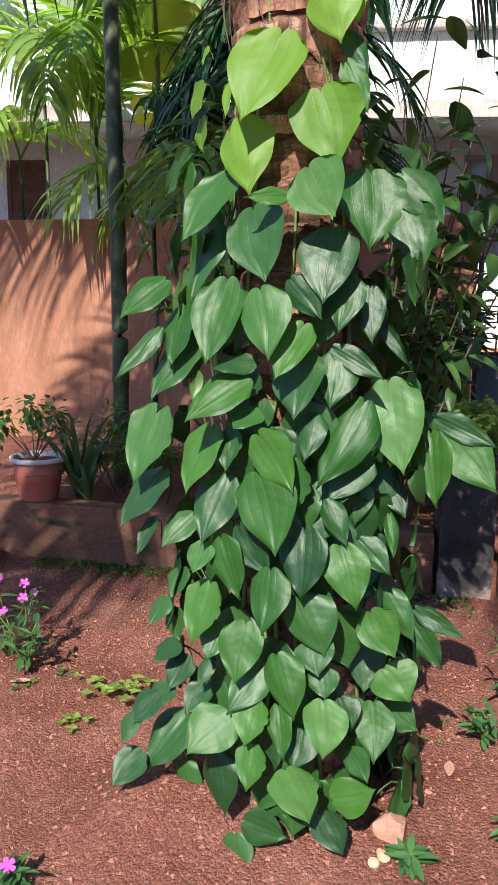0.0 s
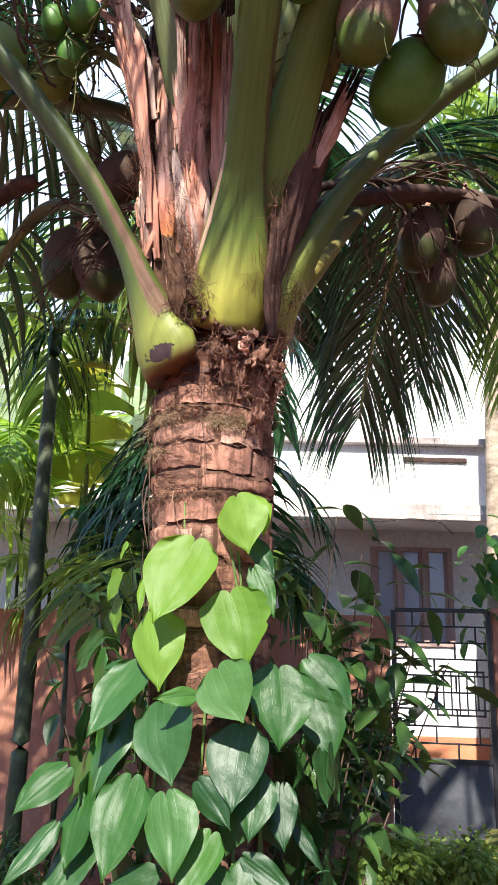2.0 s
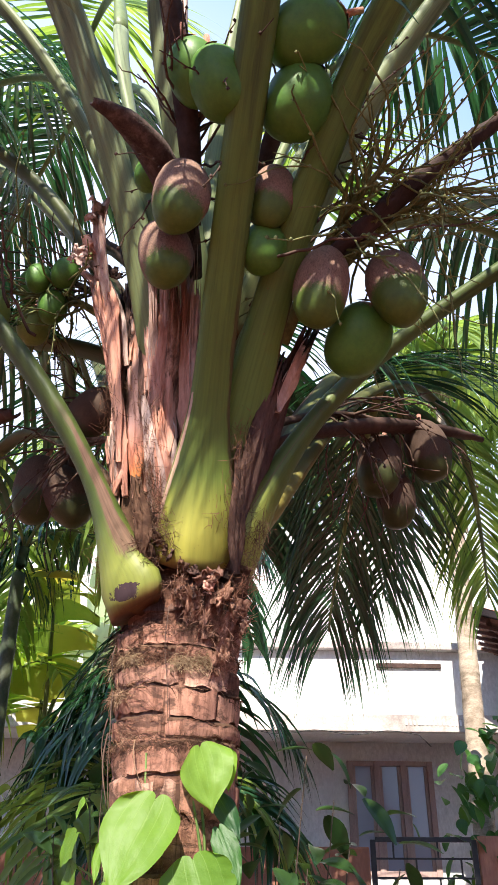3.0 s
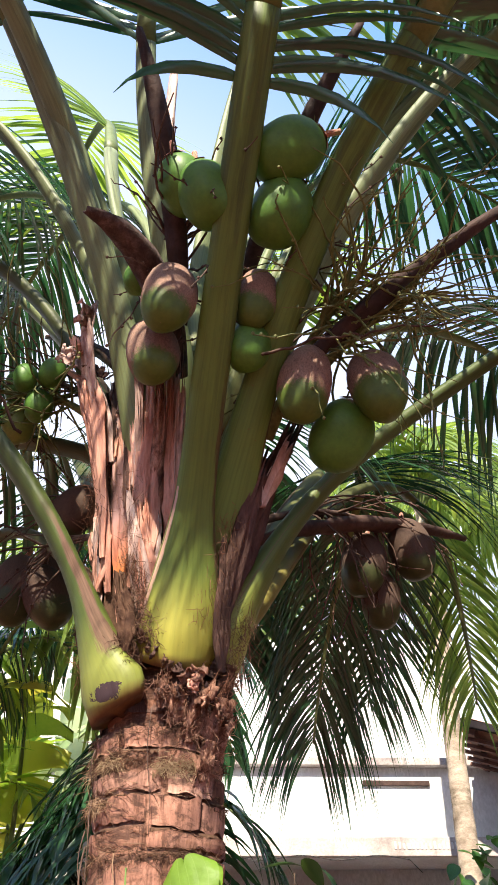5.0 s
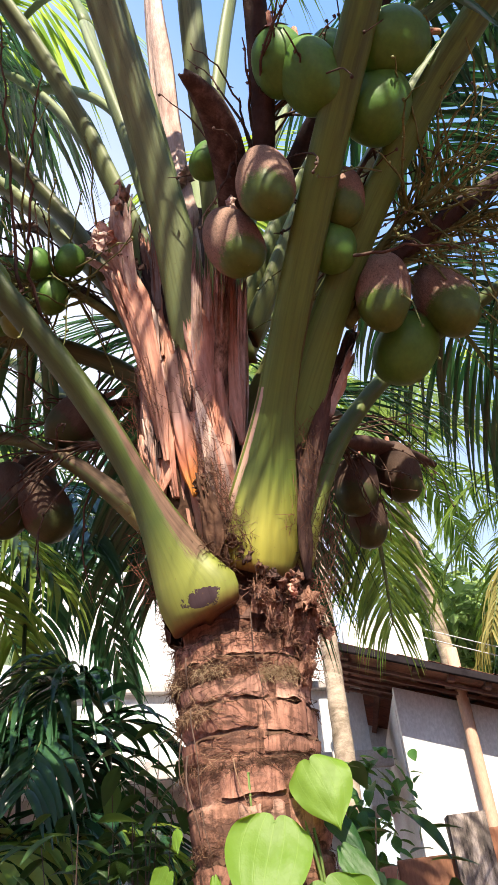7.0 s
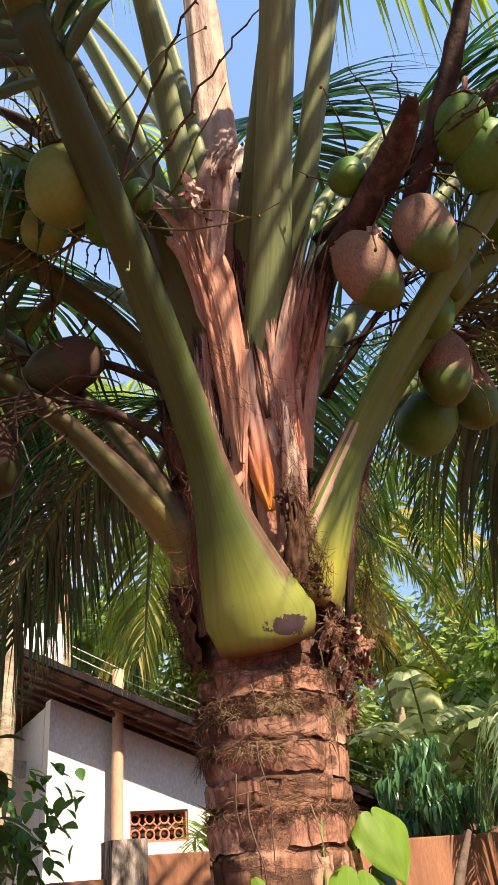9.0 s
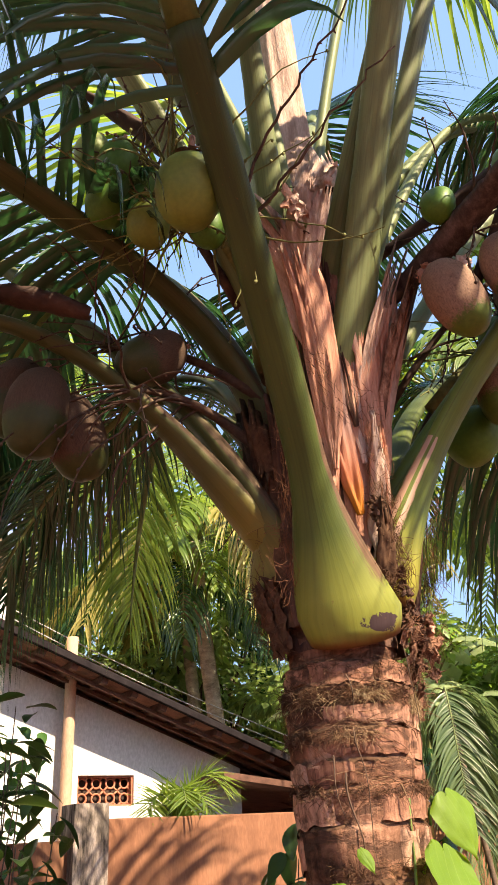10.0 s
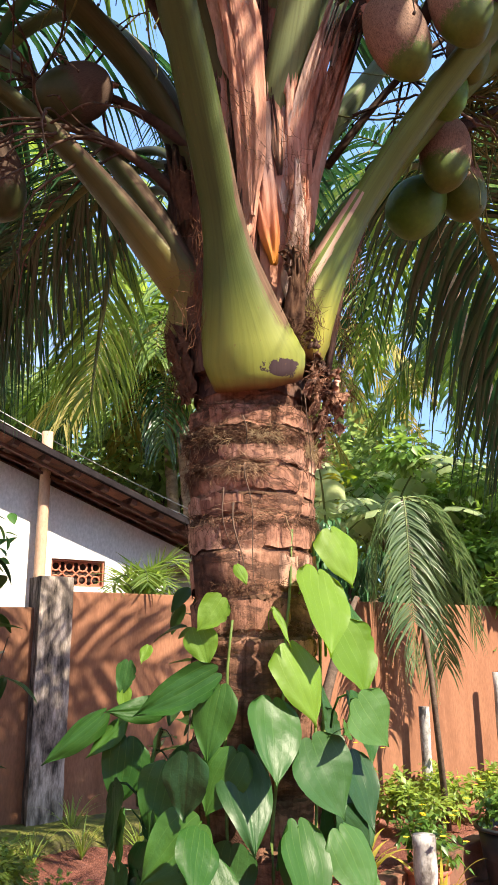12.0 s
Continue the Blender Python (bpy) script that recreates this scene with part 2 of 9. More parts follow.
def nut_material(name, husk, green, split, rim=(0.3, 0.12, 0.04)):
    """A young nut: dry husk above an uneven border, green skin below."""
    m, nd, lk, p = nodes_of(name)
    tc = nd.new("ShaderNodeTexCoord")
    sep = nd.new("ShaderNodeSeparateXYZ")
    lk.new(tc.outputs["Generated"], sep.inputs[0])
    info = nd.new("ShaderNodeObjectInfo")
    vec = tc.outputs["Object"]
    n = noise_of(nd, lk, vec, 9, 6, 0.65)
    z = calc(nd, lk, "ADD", sep.outputs[2], calc(nd, lk, "MULTIPLY_ADD", n, 0.26, -0.13))
    z = calc(nd, lk, "ADD", z, calc(nd, lk, "MULTIPLY_ADD", noise_of(nd, lk, coords(nd, lk, "Object", (1, 1, 0.2)), 60, 4, 0.6), 0.18, -0.09))
    z = calc(nd, lk, "ADD", z, calc(nd, lk, "MULTIPLY_ADD", info.outputs["Random"], 0.2, -0.1))
    f = ramp(nd, lk, z, [(max(split - 0.05, 0.0), (0, 0, 0)), (min(split + 0.03, 1.0), (1, 1, 1))])
    gcol = ramp(nd, lk, noise_of(nd, lk, vec, 5, 5, 0.6), [(0.3, (green[0] * 0.7, green[1] * 0.75, green[2] * 0.8)), (0.7, green)])
    hcol = ramp(nd, lk, noise_of(nd, lk, coords(nd, lk, "Object", (1, 1, 0.14)), 34, 7, 0.75), [(0.3, (husk[0] * 0.4, husk[1] * 0.36, husk[2] * 0.36)), (0.5, (husk[0] * 0.85, husk[1] * 0.82, husk[2] * 0.82)), (0.7, (husk[0] * 1.15, husk[1] * 1.12, husk[2] * 1.1))])
    hcol = mixc(nd, lk, calc(nd, lk, "MULTIPLY", ramp(nd, lk, noise_of(nd, lk, vec, 14, 7, 0.7, 0.6), [(0.5, (0, 0, 0)), (0.64, (1, 1, 1))]), 0.65), hcol, (0.07, 0.042, 0.03))
    col = mixc(nd, lk, f, gcol, hcol)
    speck = ramp(nd, lk, noise_of(nd, lk, vec, 60, 3, 0.6), [(0.66, (0, 0, 0)), (0.72, (1, 1, 1))])
    col = mixc(nd, lk, calc(nd, lk, "MULTIPLY", speck, 0.4), col, rim)
    lk.new(col, p.inputs["Base Color"])
    lk.new(calc(nd, lk, "MULTIPLY_ADD", f, 0.4, 0.46), p.inputs["Roughness"])
    p.inputs["Specular IOR Level"].default_value = 0.28
    b = nd.new("ShaderNodeBump")
    b.inputs["Strength"].default_value, b.inputs["Distance"].default_value = 0.15, 0.003
    lk.new(calc(nd, lk, "ADD", f, n), b.inputs["Height"])
    lk.new(b.outputs[0], p.inputs["Normal"])
    return m


def soil_material():
    """Red soil: crumbs of two sizes in relief and colour over broad damp and dry patches."""
    m, nd, lk, p = nodes_of("red_soil")
    vec = coords(nd, lk, "Object")
    wide = noise_of(nd, lk, vec, 1.6, 8, 0.65)
    grit = noise_of(nd, lk, vec, 140, 6, 0.75)
    col = ramp(nd, lk, wide, [(0.3, (0.18, 0.063, 0.047)), (0.5, (0.265, 0.105, 0.078)), (0.72, (0.38, 0.175, 0.135))])
    heights = []
    for scale, amount in ((90, 0.5), (240, 0.75)):
        v = nd.new("ShaderNodeTexVoronoi")
        v.inputs["Scale"].default_value = scale
        lk.new(vec, v.inputs["Vector"])
        sep = nd.new("ShaderNodeSeparateColor")
        lk.new(v.outputs["Color"], sep.inputs[0])
        tone = ramp(nd, lk, sep.outputs[0], [(0.0, (0.62, 0.58, 0.58)), (0.7, (1.0, 1.0, 1.0)), (0.96, (1.35, 1.32, 1.3)), (1.0, (1.9, 1.9, 1.9))])
        col = mixc(nd, lk, amount, col, tone, "MULTIPLY")
        heights.append(calc(nd, lk, "SUBTRACT", 1.0, v.outputs["Distance"]))
    col = mixc(nd, lk, 0.6, col, ramp(nd, lk, grit, [(0.3, (0.5, 0.5, 0.5)), (0.7, (1.35, 1.35, 1.35))]), "MULTIPLY")
    lk.new(col, p.inputs["Base Color"])
    p.inputs["Roughness"].default_value, p.inputs["Specular IOR Level"].default_value = 0.95, 0.12
    b = nd.new("ShaderNodeBump")
    b.inputs["Strength"].default_value, b.inputs["Distance"].default_value = 0.9, 0.012
    lk.new(calc(nd, lk, "ADD", calc(nd, lk, "ADD", heights[0], calc(nd, lk, "MULTIPLY", heights[1], 0.6)), grit), b.inputs["Height"])
    lk.new(b.outputs[0], p.inputs["Normal"])
    return m


SOIL = soil_material()
PEBBLE = surf("laterite_pebble", [(0.3, (0.17, 0.06, 0.035)), (0.7, (0.36, 0.19, 0.13))], 30, (1, 1, 1), 0.9, 0.5, 160, spec=0.15)
PINK_STONE = surf("pink_stone", [(0.3, (0.3, 0.14, 0.1)), (0.7, (0.46, 0.25, 0.19))], 14, (1, 1, 1), 0.9, 0.7, 90)


def bark_material():
    """Palm bark: pinkish plates, upright cracks, fine level lines, dark weathered patches."""
    m, nd, lk, p = nodes_of("palm_bark")
    vec = coords(nd, lk, "Object")
    plate = noise_of(nd, lk, coords(nd, lk, "Object", (1, 1, 1.6)), 6, 7, 0.6)
    crack = noise_of(nd, lk, coords(nd, lk, "Object", (34, 34, 4)), 1.0, 6, 0.7, 0.8)
    line = noise_of(nd, lk, coords(nd, lk, "Object", (4, 4, 30)), 1.0, 5, 0.65, 0.7)
    grain = noise_of(nd, lk, vec, 120, 5, 0.7)
    col = ramp(nd, lk, plate, [(0.34, (0.045, 0.022, 0.016)), (0.46, (0.16, 0.078, 0.053)), (0.58, (0.31, 0.16, 0.11)), (0.72, (0.45, 0.265, 0.195))])
    col = mixc(nd, lk, 0.7, col, ramp(nd, lk, crack, [(0.36, (0.16, 0.12, 0.1)), (0.46, (0.8, 0.77, 0.74)), (0.62, (1.3, 1.27, 1.24))]), "MULTIPLY")
    col = mixc(nd, lk, 0.6, col, ramp(nd, lk, line, [(0.36, (0.3, 0.25, 0.22)), (0.42, (1, 1, 1))]), "MULTIPLY")
    col = mixc(nd, lk, 0.5, col, ramp(nd, lk, grain, [(0.3, (0.6, 0.6, 0.6)), (0.7, (1.2, 1.2, 1.2))]), "MULTIPLY")
    weather = ramp(nd, lk, noise_of(nd, lk, coords(nd, lk, "Object", (0.8, 0.8, 2.6)), 7, 9, 0.75, 0.6), [(0.5, (0, 0, 0)), (0.56, (1, 1, 1))])
    col = mixc(nd, lk, calc(nd, lk, "MULTIPLY", weather, 0.7), col, (0.06, 0.034, 0.026))
    lk.new(col, p.inputs["Base Color"])
    p.inputs["Roughness"].default_value, p.inputs["Specular IOR Level"].default_value = 0.9, 0.15
    b = nd.new("ShaderNodeBump")
    b.inputs["Strength"].default_value, b.inputs["Distance"].default_value = 0.8, 0.01
    lk.new(calc(nd, lk, "ADD", calc(nd, lk, "ADD", calc(nd, lk, "MULTIPLY", crack, 0.5), calc(nd, lk, "MULTIPLY", weather, -0.25)), calc(nd, lk, "MULTIPLY", grain, 0.35)), b.inputs["Height"])
    lk.new(b.outputs[0], p.inputs["Normal"])
    return m


BARK = bark_material()


def sheet_material():
    """A torn sheet of bark: pinkish, upright fibres, dark blotches, its tone its own."""
    m, nd, lk, p = nodes_of("bark_sheet")
    own = nd.new("ShaderNodeNewGeometry").outputs["Random Per Island"]
    fib = noise_of(nd, lk, coords(nd, lk, "Object", (60, 60, 5)), 1.0, 6, 0.7, 0.5)
    blot = noise_of(nd, lk, coords(nd, lk, "Object", (1, 1, 1.5)), 16, 8, 0.7, 0.6)
    grain = noise_of(nd, lk, coords(nd, lk, "Object"), 150, 4, 0.7)
    col = ramp(nd, lk, own, [(0.0, (0.27, 0.13, 0.09)), (0.4, (0.4, 0.205, 0.143)), (0.75, (0.46, 0.255, 0.185)), (1.0, (0.46, 0.275, 0.205))])
    col = mixc(nd, lk, 0.75, col, ramp(nd, lk, fib, [(0.36, (0.22, 0.18, 0.16)), (0.47, (0.75, 0.72, 0.7)), (0.66, (1.2, 1.18, 1.16))]), "MULTIPLY")
    col = mixc(nd, lk, calc(nd, lk, "MULTIPLY", ramp(nd, lk, blot, [(0.49, (0, 0, 0)), (0.6, (1, 1, 1))]), 0.82), col, (0.06, 0.032, 0.023))
    col = mixc(nd, lk, 0.4, col, ramp(nd, lk, grain, [(0.3, (0.6, 0.6, 0.6)), (0.7, (1.25, 1.25, 1.25))]), "MULTIPLY")
    lk.new(col, p.inputs["Base Color"])
    p.inputs["Roughness"].default_value, p.inputs["Specular IOR Level"].default_value = 0.85, 0.18
    b = nd.new("ShaderNodeBump")
    b.inputs["Strength"].default_value, b.inputs["Distance"].default_value = 0.5, 0.006
    lk.new(calc(nd, lk, "ADD", fib, calc(nd, lk, "MULTIPLY", grain, 0.4)), b.inputs["Height"])
    lk.new(b.outputs[0], p.inputs["Normal"])
    return m


BARK_SHEET = sheet_material()
OCHRE_FIBRE = surf("ochre_fibre", [(0.3, (0.17, 0.11, 0.065)), (0.7, (0.4, 0.29, 0.18))], 25, (1, 1, 1), 0.9, 0.3, 90, spec=0.1)
FIBRE = surf("brown_fibre", [(0.3, (0.05, 0.026, 0.018)), (0.7, (0.17, 0.095, 0.06))], 25, (1, 1, 1), 0.95, 0.3, 90, spec=0.1)
RED_FIBRE = surf("red_brown_fibre", [(0.3, (0.09, 0.036, 0.022)), (0.7, (0.27, 0.13, 0.08))], 25, (1, 1, 1), 0.9, 0.3, 90, spec=0.1)
ROOTLET = surf("pale_rootlet", [(0.3, (0.17, 0.1, 0.06)), (0.7, (0.36, 0.235, 0.15))], 25, (1, 1, 1), 0.9, 0.3, 90, spec=0.1)
HUSK = surf("torn_sheath", [(0.3, (0.2, 0.075, 0.05)), (0.42, (0.5, 0.23, 0.16)), (0.68, (0.72, 0.43, 0.335))], 6, (2.4, 2.4, 0.4), 0.85, 0.6, 55, (0.45, 0.23, 0.16), 3.0, 0.012, 0.15)
HUSK_PLATE, _nd, _lk, _p = nodes_of("inner_sheath")
_uv = _nd.new("ShaderNodeUVMap")
_sep = _nd.new("ShaderNodeSeparateXYZ")
_lk.new(_uv.outputs[0], _sep.inputs[0])
_streak = noise_of(_nd, _lk, coords(_nd, _lk, "UV", (22, 3, 1)), 1.0, 7, 0.7, 0.3)
_v = calc(_nd, _lk, "ADD", _sep.outputs[1], calc(_nd, _lk, "MULTIPLY_ADD", _streak, 0.16, -0.08))
_col = ramp(_nd, _lk, _v, [(0.0, (0.6, 0.24, 0.03)), (0.1, (0.62, 0.22, 0.05)), (0.22, (0.56, 0.19, 0.09)), (0.36, (0.46, 0.2, 0.135)), (0.5, (0.24, 0.13, 0.115)), (0.82, (0.27, 0.155, 0.135)), (1.0, (0.42, 0.25, 0.19))])
_col = mixc(_nd, _lk, 0.4, _col, ramp(_nd, _lk, _streak, [(0.3, (0.5, 0.45, 0.42)), (0.5, (1, 1, 1)), (0.7, (1.25, 1.22, 1.2))]), "MULTIPLY")
_lk.new(_col, _p.inputs["Base Color"])
_p.inputs["Roughness"].default_value, _p.inputs["Specular IOR Level"].default_value = 0.6, 0.25
_b = _nd.new("ShaderNodeBump")
_b.inputs["Strength"].default_value, _b.inputs["Distance"].default_value = 0.4, 0.006
_lk.new(_streak, _b.inputs["Height"])
_lk.new(_b.outputs[0], _p.inputs["Normal"])
HUSK_PALE = surf("grey_pink_sheath", [(0.3, (0.26, 0.16, 0.13)), (0.45, (0.52, 0.36, 0.3)), (0.7, (0.72, 0.56, 0.5))], 6, (2.4, 2.4, 0.5), 0.85, 0.6, 55, (0.3, 0.19, 0.16), 3.0, 0.012, 0.15)
CLOTH = surf("fibre_cloth", [(0.3, (0.15, 0.072, 0.048)), (0.5, (0.36, 0.19, 0.13)), (0.72, (0.55, 0.33, 0.24))], 30, (2, 2, 0.7), 0.95, 0.8, 120, (0.07, 0.035, 0.025), 9, 0.008, 0.08)
HUSK_DARK = surf("dark_sheath", [(0.3, (0.035, 0.02, 0.017)), (0.7, (0.16, 0.09, 0.07))], 8, (3, 3, 0.5), 0.85, 0.7, 60, spec=0.15)
# also colours the strip and the sheet that stand for shaded hollows
SPATHE = surf("dry_spathe", [(0.3, (0.02, 0.013, 0.011)), (0.7, (0.085, 0.05, 0.04))], 10, (1, 1, 1), 0.75, 0.5, 60, spec=0.2)
GREY_HULL = surf("grey_dry_hull", [(0.3, (0.035, 0.025, 0.022)), (0.5, (0.09, 0.063, 0.055)), (0.7, (0.19, 0.14, 0.125))], 9, (3, 3, 1), 0.85, 0.7, 70, (0.05, 0.035, 0.03), 5, spec=0.12)
TWIG = surf("flower_twig", [(0.3, (0.08, 0.095, 0.03)), (0.7, (0.24, 0.25, 0.09))], 20, (1, 1, 1), 0.7, 0.2, 90)
TWIG_DRY = surf("dry_twig", [(0.3, (0.035, 0.022, 0.018)), (0.7, (0.14, 0.085, 0.06))], 20, (1, 1, 1), 0.85, 0.2, 90)
STALK_A = petiole_material("stalk_yellow_green", (0.27, 0.3, 0.06), (0.095, 0.13, 0.032), (0.065, 0.095, 0.028), (0.18, 0.105, 0.08), 0.46, 0.57, 0.6, 0.28)
STALK_F = petiole_material("scarred_stalk", (0.21, 0.235, 0.048), (0.07, 0.1, 0.021), (0.046, 0.068, 0.02), (0.15, 0.085, 0.062), 0.45, 0.55, 0.42, 0.22, None, (0.63, 0.03, 0.042, 0.014))
STALK_B = petiole_material("stalk_green", (0.3, 0.29, 0.05), (0.12, 0.17, 0.032), (0.1, 0.155, 0.032), (0.1, 0.075, 0.03), 0.5, 0.6, 0.5, 0.0, (0.55, 0.36, 0.27))
STALK_E = petiole_material("stalk_deep_green", (0.14, 0.18, 0.05), (0.12, 0.19, 0.042), (0.11, 0.19, 0.045), (0.1, 0.075, 0.03), 0.5, 0.6, 0.4)
STALK_C = petiole_material("stalk_pale", (0.2, 0.22, 0.08), (0.17, 0.21, 0.09), (0.2, 0.24, 0.13), (0.2, 0.13, 0.1), 0.3, 0.42, 0.3)
# brown-flanked stalk, its green darkened for stalks that stand in shade
STALK_D = petiole_material("stalk_brown_shaded", (0.2, 0.17, 0.045), (0.085, 0.09, 0.032), (0.07, 0.085, 0.03), (0.13, 0.085, 0.06), 0.25, 0.5, 0.4)
RACHIS = surf("frond_rib", [(0.3, (0.1, 0.14, 0.045)), (0.7, (0.16, 0.2, 0.07))], 10, (1, 1, 1), 0.5, 0.2, 60)
FROND = leafy("palm_leaflet", (0.012, 0.046, 0.023), (0.036, 0.1, 0.043), 0.26, 0.24, island=True, spec=0.75)
FROND_PALE = leafy("palm_leaflet_pale", (0.06, 0.13, 0.025), (0.2, 0.3, 0.07), 0.36, 0.5, island=True)
FROND_BRIGHT = leafy("palm_leaflet_bright", (0.09, 0.2, 0.03), (0.24, 0.38, 0.07), 0.34, 0.5, island=True)
FROND_YELLOW = leafy("palm_leaflet_yellow", (0.22, 0.2, 0.05), (0.4, 0.36, 0.12), 0.5, 0.4, island=True)
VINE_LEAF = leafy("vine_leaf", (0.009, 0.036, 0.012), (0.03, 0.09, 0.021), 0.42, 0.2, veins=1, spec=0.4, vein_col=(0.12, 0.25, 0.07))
VINE_YOUNG = leafy("vine_leaf_young", (0.085, 0.18, 0.018), (0.15, 0.265, 0.034), 0.48, 0.36, veins=1, spec=0.3, vein_col=(0.32, 0.46, 0.12))
VINE_MID = leafy("vine_leaf_mid", (0.018, 0.07, 0.013), (0.048, 0.13, 0.022), 0.42, 0.28, veins=1, spec=0.32, vein_col=(0.2, 0.34, 0.09))
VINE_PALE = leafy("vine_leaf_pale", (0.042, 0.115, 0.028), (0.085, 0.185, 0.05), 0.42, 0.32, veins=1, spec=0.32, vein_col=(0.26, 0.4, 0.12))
VINE_STEM = surf("vine_stem", [(0.3, (0.07, 0.12, 0.03)), (0.7, (0.16, 0.22, 0.06))], 20, (1, 1, 1), 0.6, 0.2, 60)
SHRUB_LEAF = leafy("shrub_leaf", (0.018, 0.046, 0.014), (0.055, 0.115, 0.028), 0.3, 0.25, island=True)
SHRUB_LEAF_P = leafy("broad_shrub_leaf", (0.022, 0.055, 0.016), (0.075, 0.15, 0.036), 0.3, 0.3)
PERI_LEAF = leafy("periwinkle_leaf", (0.03, 0.085, 0.03), (0.07, 0.16, 0.05), 0.35, 0.25)
DROOP_LEAF = leafy("drooping_leaf", (0.03, 0.095, 0.035), (0.08, 0.2, 0.08), 0.3, 0.25, island=True)
GREEN_STEM = surf("banana_stem", [(0.3, (0.1, 0.13, 0.04)), (0.7, (0.2, 0.22, 0.08))], 6, (1, 1, 0.4), 0.6, 0.2, 40)
LIMEWASH = surf("flaking_limewash", [(0.38, (0.12, 0.1, 0.09)), (0.5, (0.36, 0.34, 0.33)), (0.7, (0.58, 0.57, 0.56))], 8, (1, 1, 0.6), 0.9, 0.5, 50)
PEBBLE_I = surf("laterite_gravel", [(0.3, (0.2, 0.075, 0.05)), (0.7, (0.4, 0.2, 0.14))], 60, (1, 1, 1), 0.9, 0.3, 160, spec=0.15)
GREEN_LEAF = leafy("green_leaf", (0.03, 0.085, 0.015), (0.1, 0.2, 0.04), 0.4, 0.35, island=True)
BRIGHT_LEAF = leafy("bright_leaf", (0.08, 0.17, 0.04), (0.2, 0.34, 0.09), 0.45, 0.4, island=True)
LIGHT_LEAF = leafy("light_leaf", (0.09, 0.16, 0.03), (0.26, 0.36, 0.08), 0.45, 0.4, island=True)
YELLOW_LEAF = leafy("yellow_leaf", (0.3, 0.26, 0.03), (0.5, 0.46, 0.1), 0.45, 0.4, island=True)
# lightened green: the haze of distance is mixed into the leaf colour
FAR_LEAF = leafy("far_hazy_leaf", (0.1, 0.17, 0.07), (0.26, 0.37, 0.14), 0.5, 0.5, island=True)
BANANA = leafy("banana_leaf", (0.2, 0.29, 0.14), (0.4, 0.49, 0.28), 0.42, 0.5, island=True)
BANANA_YELLOW = leafy("yellowing_banana_leaf", (0.15, 0.25, 0.04), (0.36, 0.37, 0.07), 0.45, 0.45, island=True)
SNAKE_LEAF = leafy("strap_leaf", (0.03, 0.07, 0.03), (0.1, 0.17, 0.08), 0.4, 0.2, island=True)
FLOWER = surf("magenta_petal", [(0.3, (0.55, 0.04, 0.35)), (0.7, (0.75, 0.12, 0.5))], 30, (1, 1, 1), 0.6, 0.0)
YELLOW_FLOWER = surf("yellow_petal", [(0.3, (0.7, 0.45, 0.02)), (0.7, (0.8, 0.6, 0.06))], 30, (1, 1, 1), 0.6, 0.0)
ARECA = surf("areca_stem", [(0.3, (0.02, 0.035, 0.016)), (0.7, (0.06, 0.085, 0.04))], 5, (1, 1, 0.7), 0.5, 0.2, 40, (0.1, 0.11, 0.07), 3)
GREY_TRUNK = surf("grey_trunk", [(0.3, (0.2, 0.15, 0.11)), (0.7, (0.46, 0.38, 0.29))], 6, (1, 1, 2), 0.9, 0.6, 50, (0.12, 0.09, 0.06), 4)
TWIG_WOOD = surf("shrub_wood", [(0.3, (0.06, 0.04, 0.03)), (0.7, (0.16, 0.11, 0.08))], 15, (1, 1, 1), 0.85, 0.3, 60)
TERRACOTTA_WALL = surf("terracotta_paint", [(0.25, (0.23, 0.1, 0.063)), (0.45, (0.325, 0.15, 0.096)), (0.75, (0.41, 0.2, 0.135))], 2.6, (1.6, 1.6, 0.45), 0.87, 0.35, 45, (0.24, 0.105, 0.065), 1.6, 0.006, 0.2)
# the north wall's paint darkened; the east side's dappled shade is in this colour
TERRACOTTA_EAST = surf("shaded_terracotta_paint", [(0.25, (0.17, 0.074, 0.042)), (0.45, (0.245, 0.11, 0.065)), (0.75, (0.31, 0.148, 0.09))], 2.6, (1.6, 1.6, 0.45), 0.87, 0.35, 45, (0.17, 0.075, 0.045), 1.6, 0.006, 0.2)
LEDGE_MAT = surf("stained_ledge", [(0.25, (0.09, 0.045, 0.033)), (0.5, (0.19, 0.09, 0.062)), (0.75, (0.25, 0.125, 0.088))], 3.4, (1, 1, 1.6), 0.9, 0.6, 50, (0.035, 0.036, 0.02), 4.6, 0.008, 0.15)
MOSS = surf("mossy_stone", [(0.3, (0.06, 0.065, 0.02)), (0.55, (0.17, 0.17, 0.035)), (0.75, (0.3, 0.28, 0.09))], 9, (1, 1, 1), 0.95, 0.9, 60, (0.07, 0.05, 0.04), 3)
# weathered concrete; the dark streaks also stand for frond shadow stripes
WEATHERED = surf("weathered_shadow_streaked_post", [(0.36, (0.05, 0.043, 0.038)), (0.48, (0.24, 0.195, 0.165)), (0.62, (0.55, 0.46, 0.4))], 9, (2.0, 2.0, 0.5), 0.92, 0.7, 50, (0.1, 0.085, 0.075), 3, 0.01, 0.15)
BLACK_STONE = surf("blackened_concrete", [(0.3, (0.014, 0.013, 0.013)), (0.6, (0.045, 0.04, 0.04)), (0.8, (0.2, 0.15, 0.13))], 5, (1, 1, 1), 0.75, 0.6, 50, (0.4, 0.3, 0.26), 2.2, 0.01, 0.25)
WHITEWASH = surf("white_paint", [(0.2, (0.6, 0.59, 0.585)), (0.8, (0.68, 0.68, 0.675))], 1.4, (1, 1, 0.5), 0.8, 0.12, 50, (0.52, 0.5, 0.48), 0.8, 0.004, 0.25)
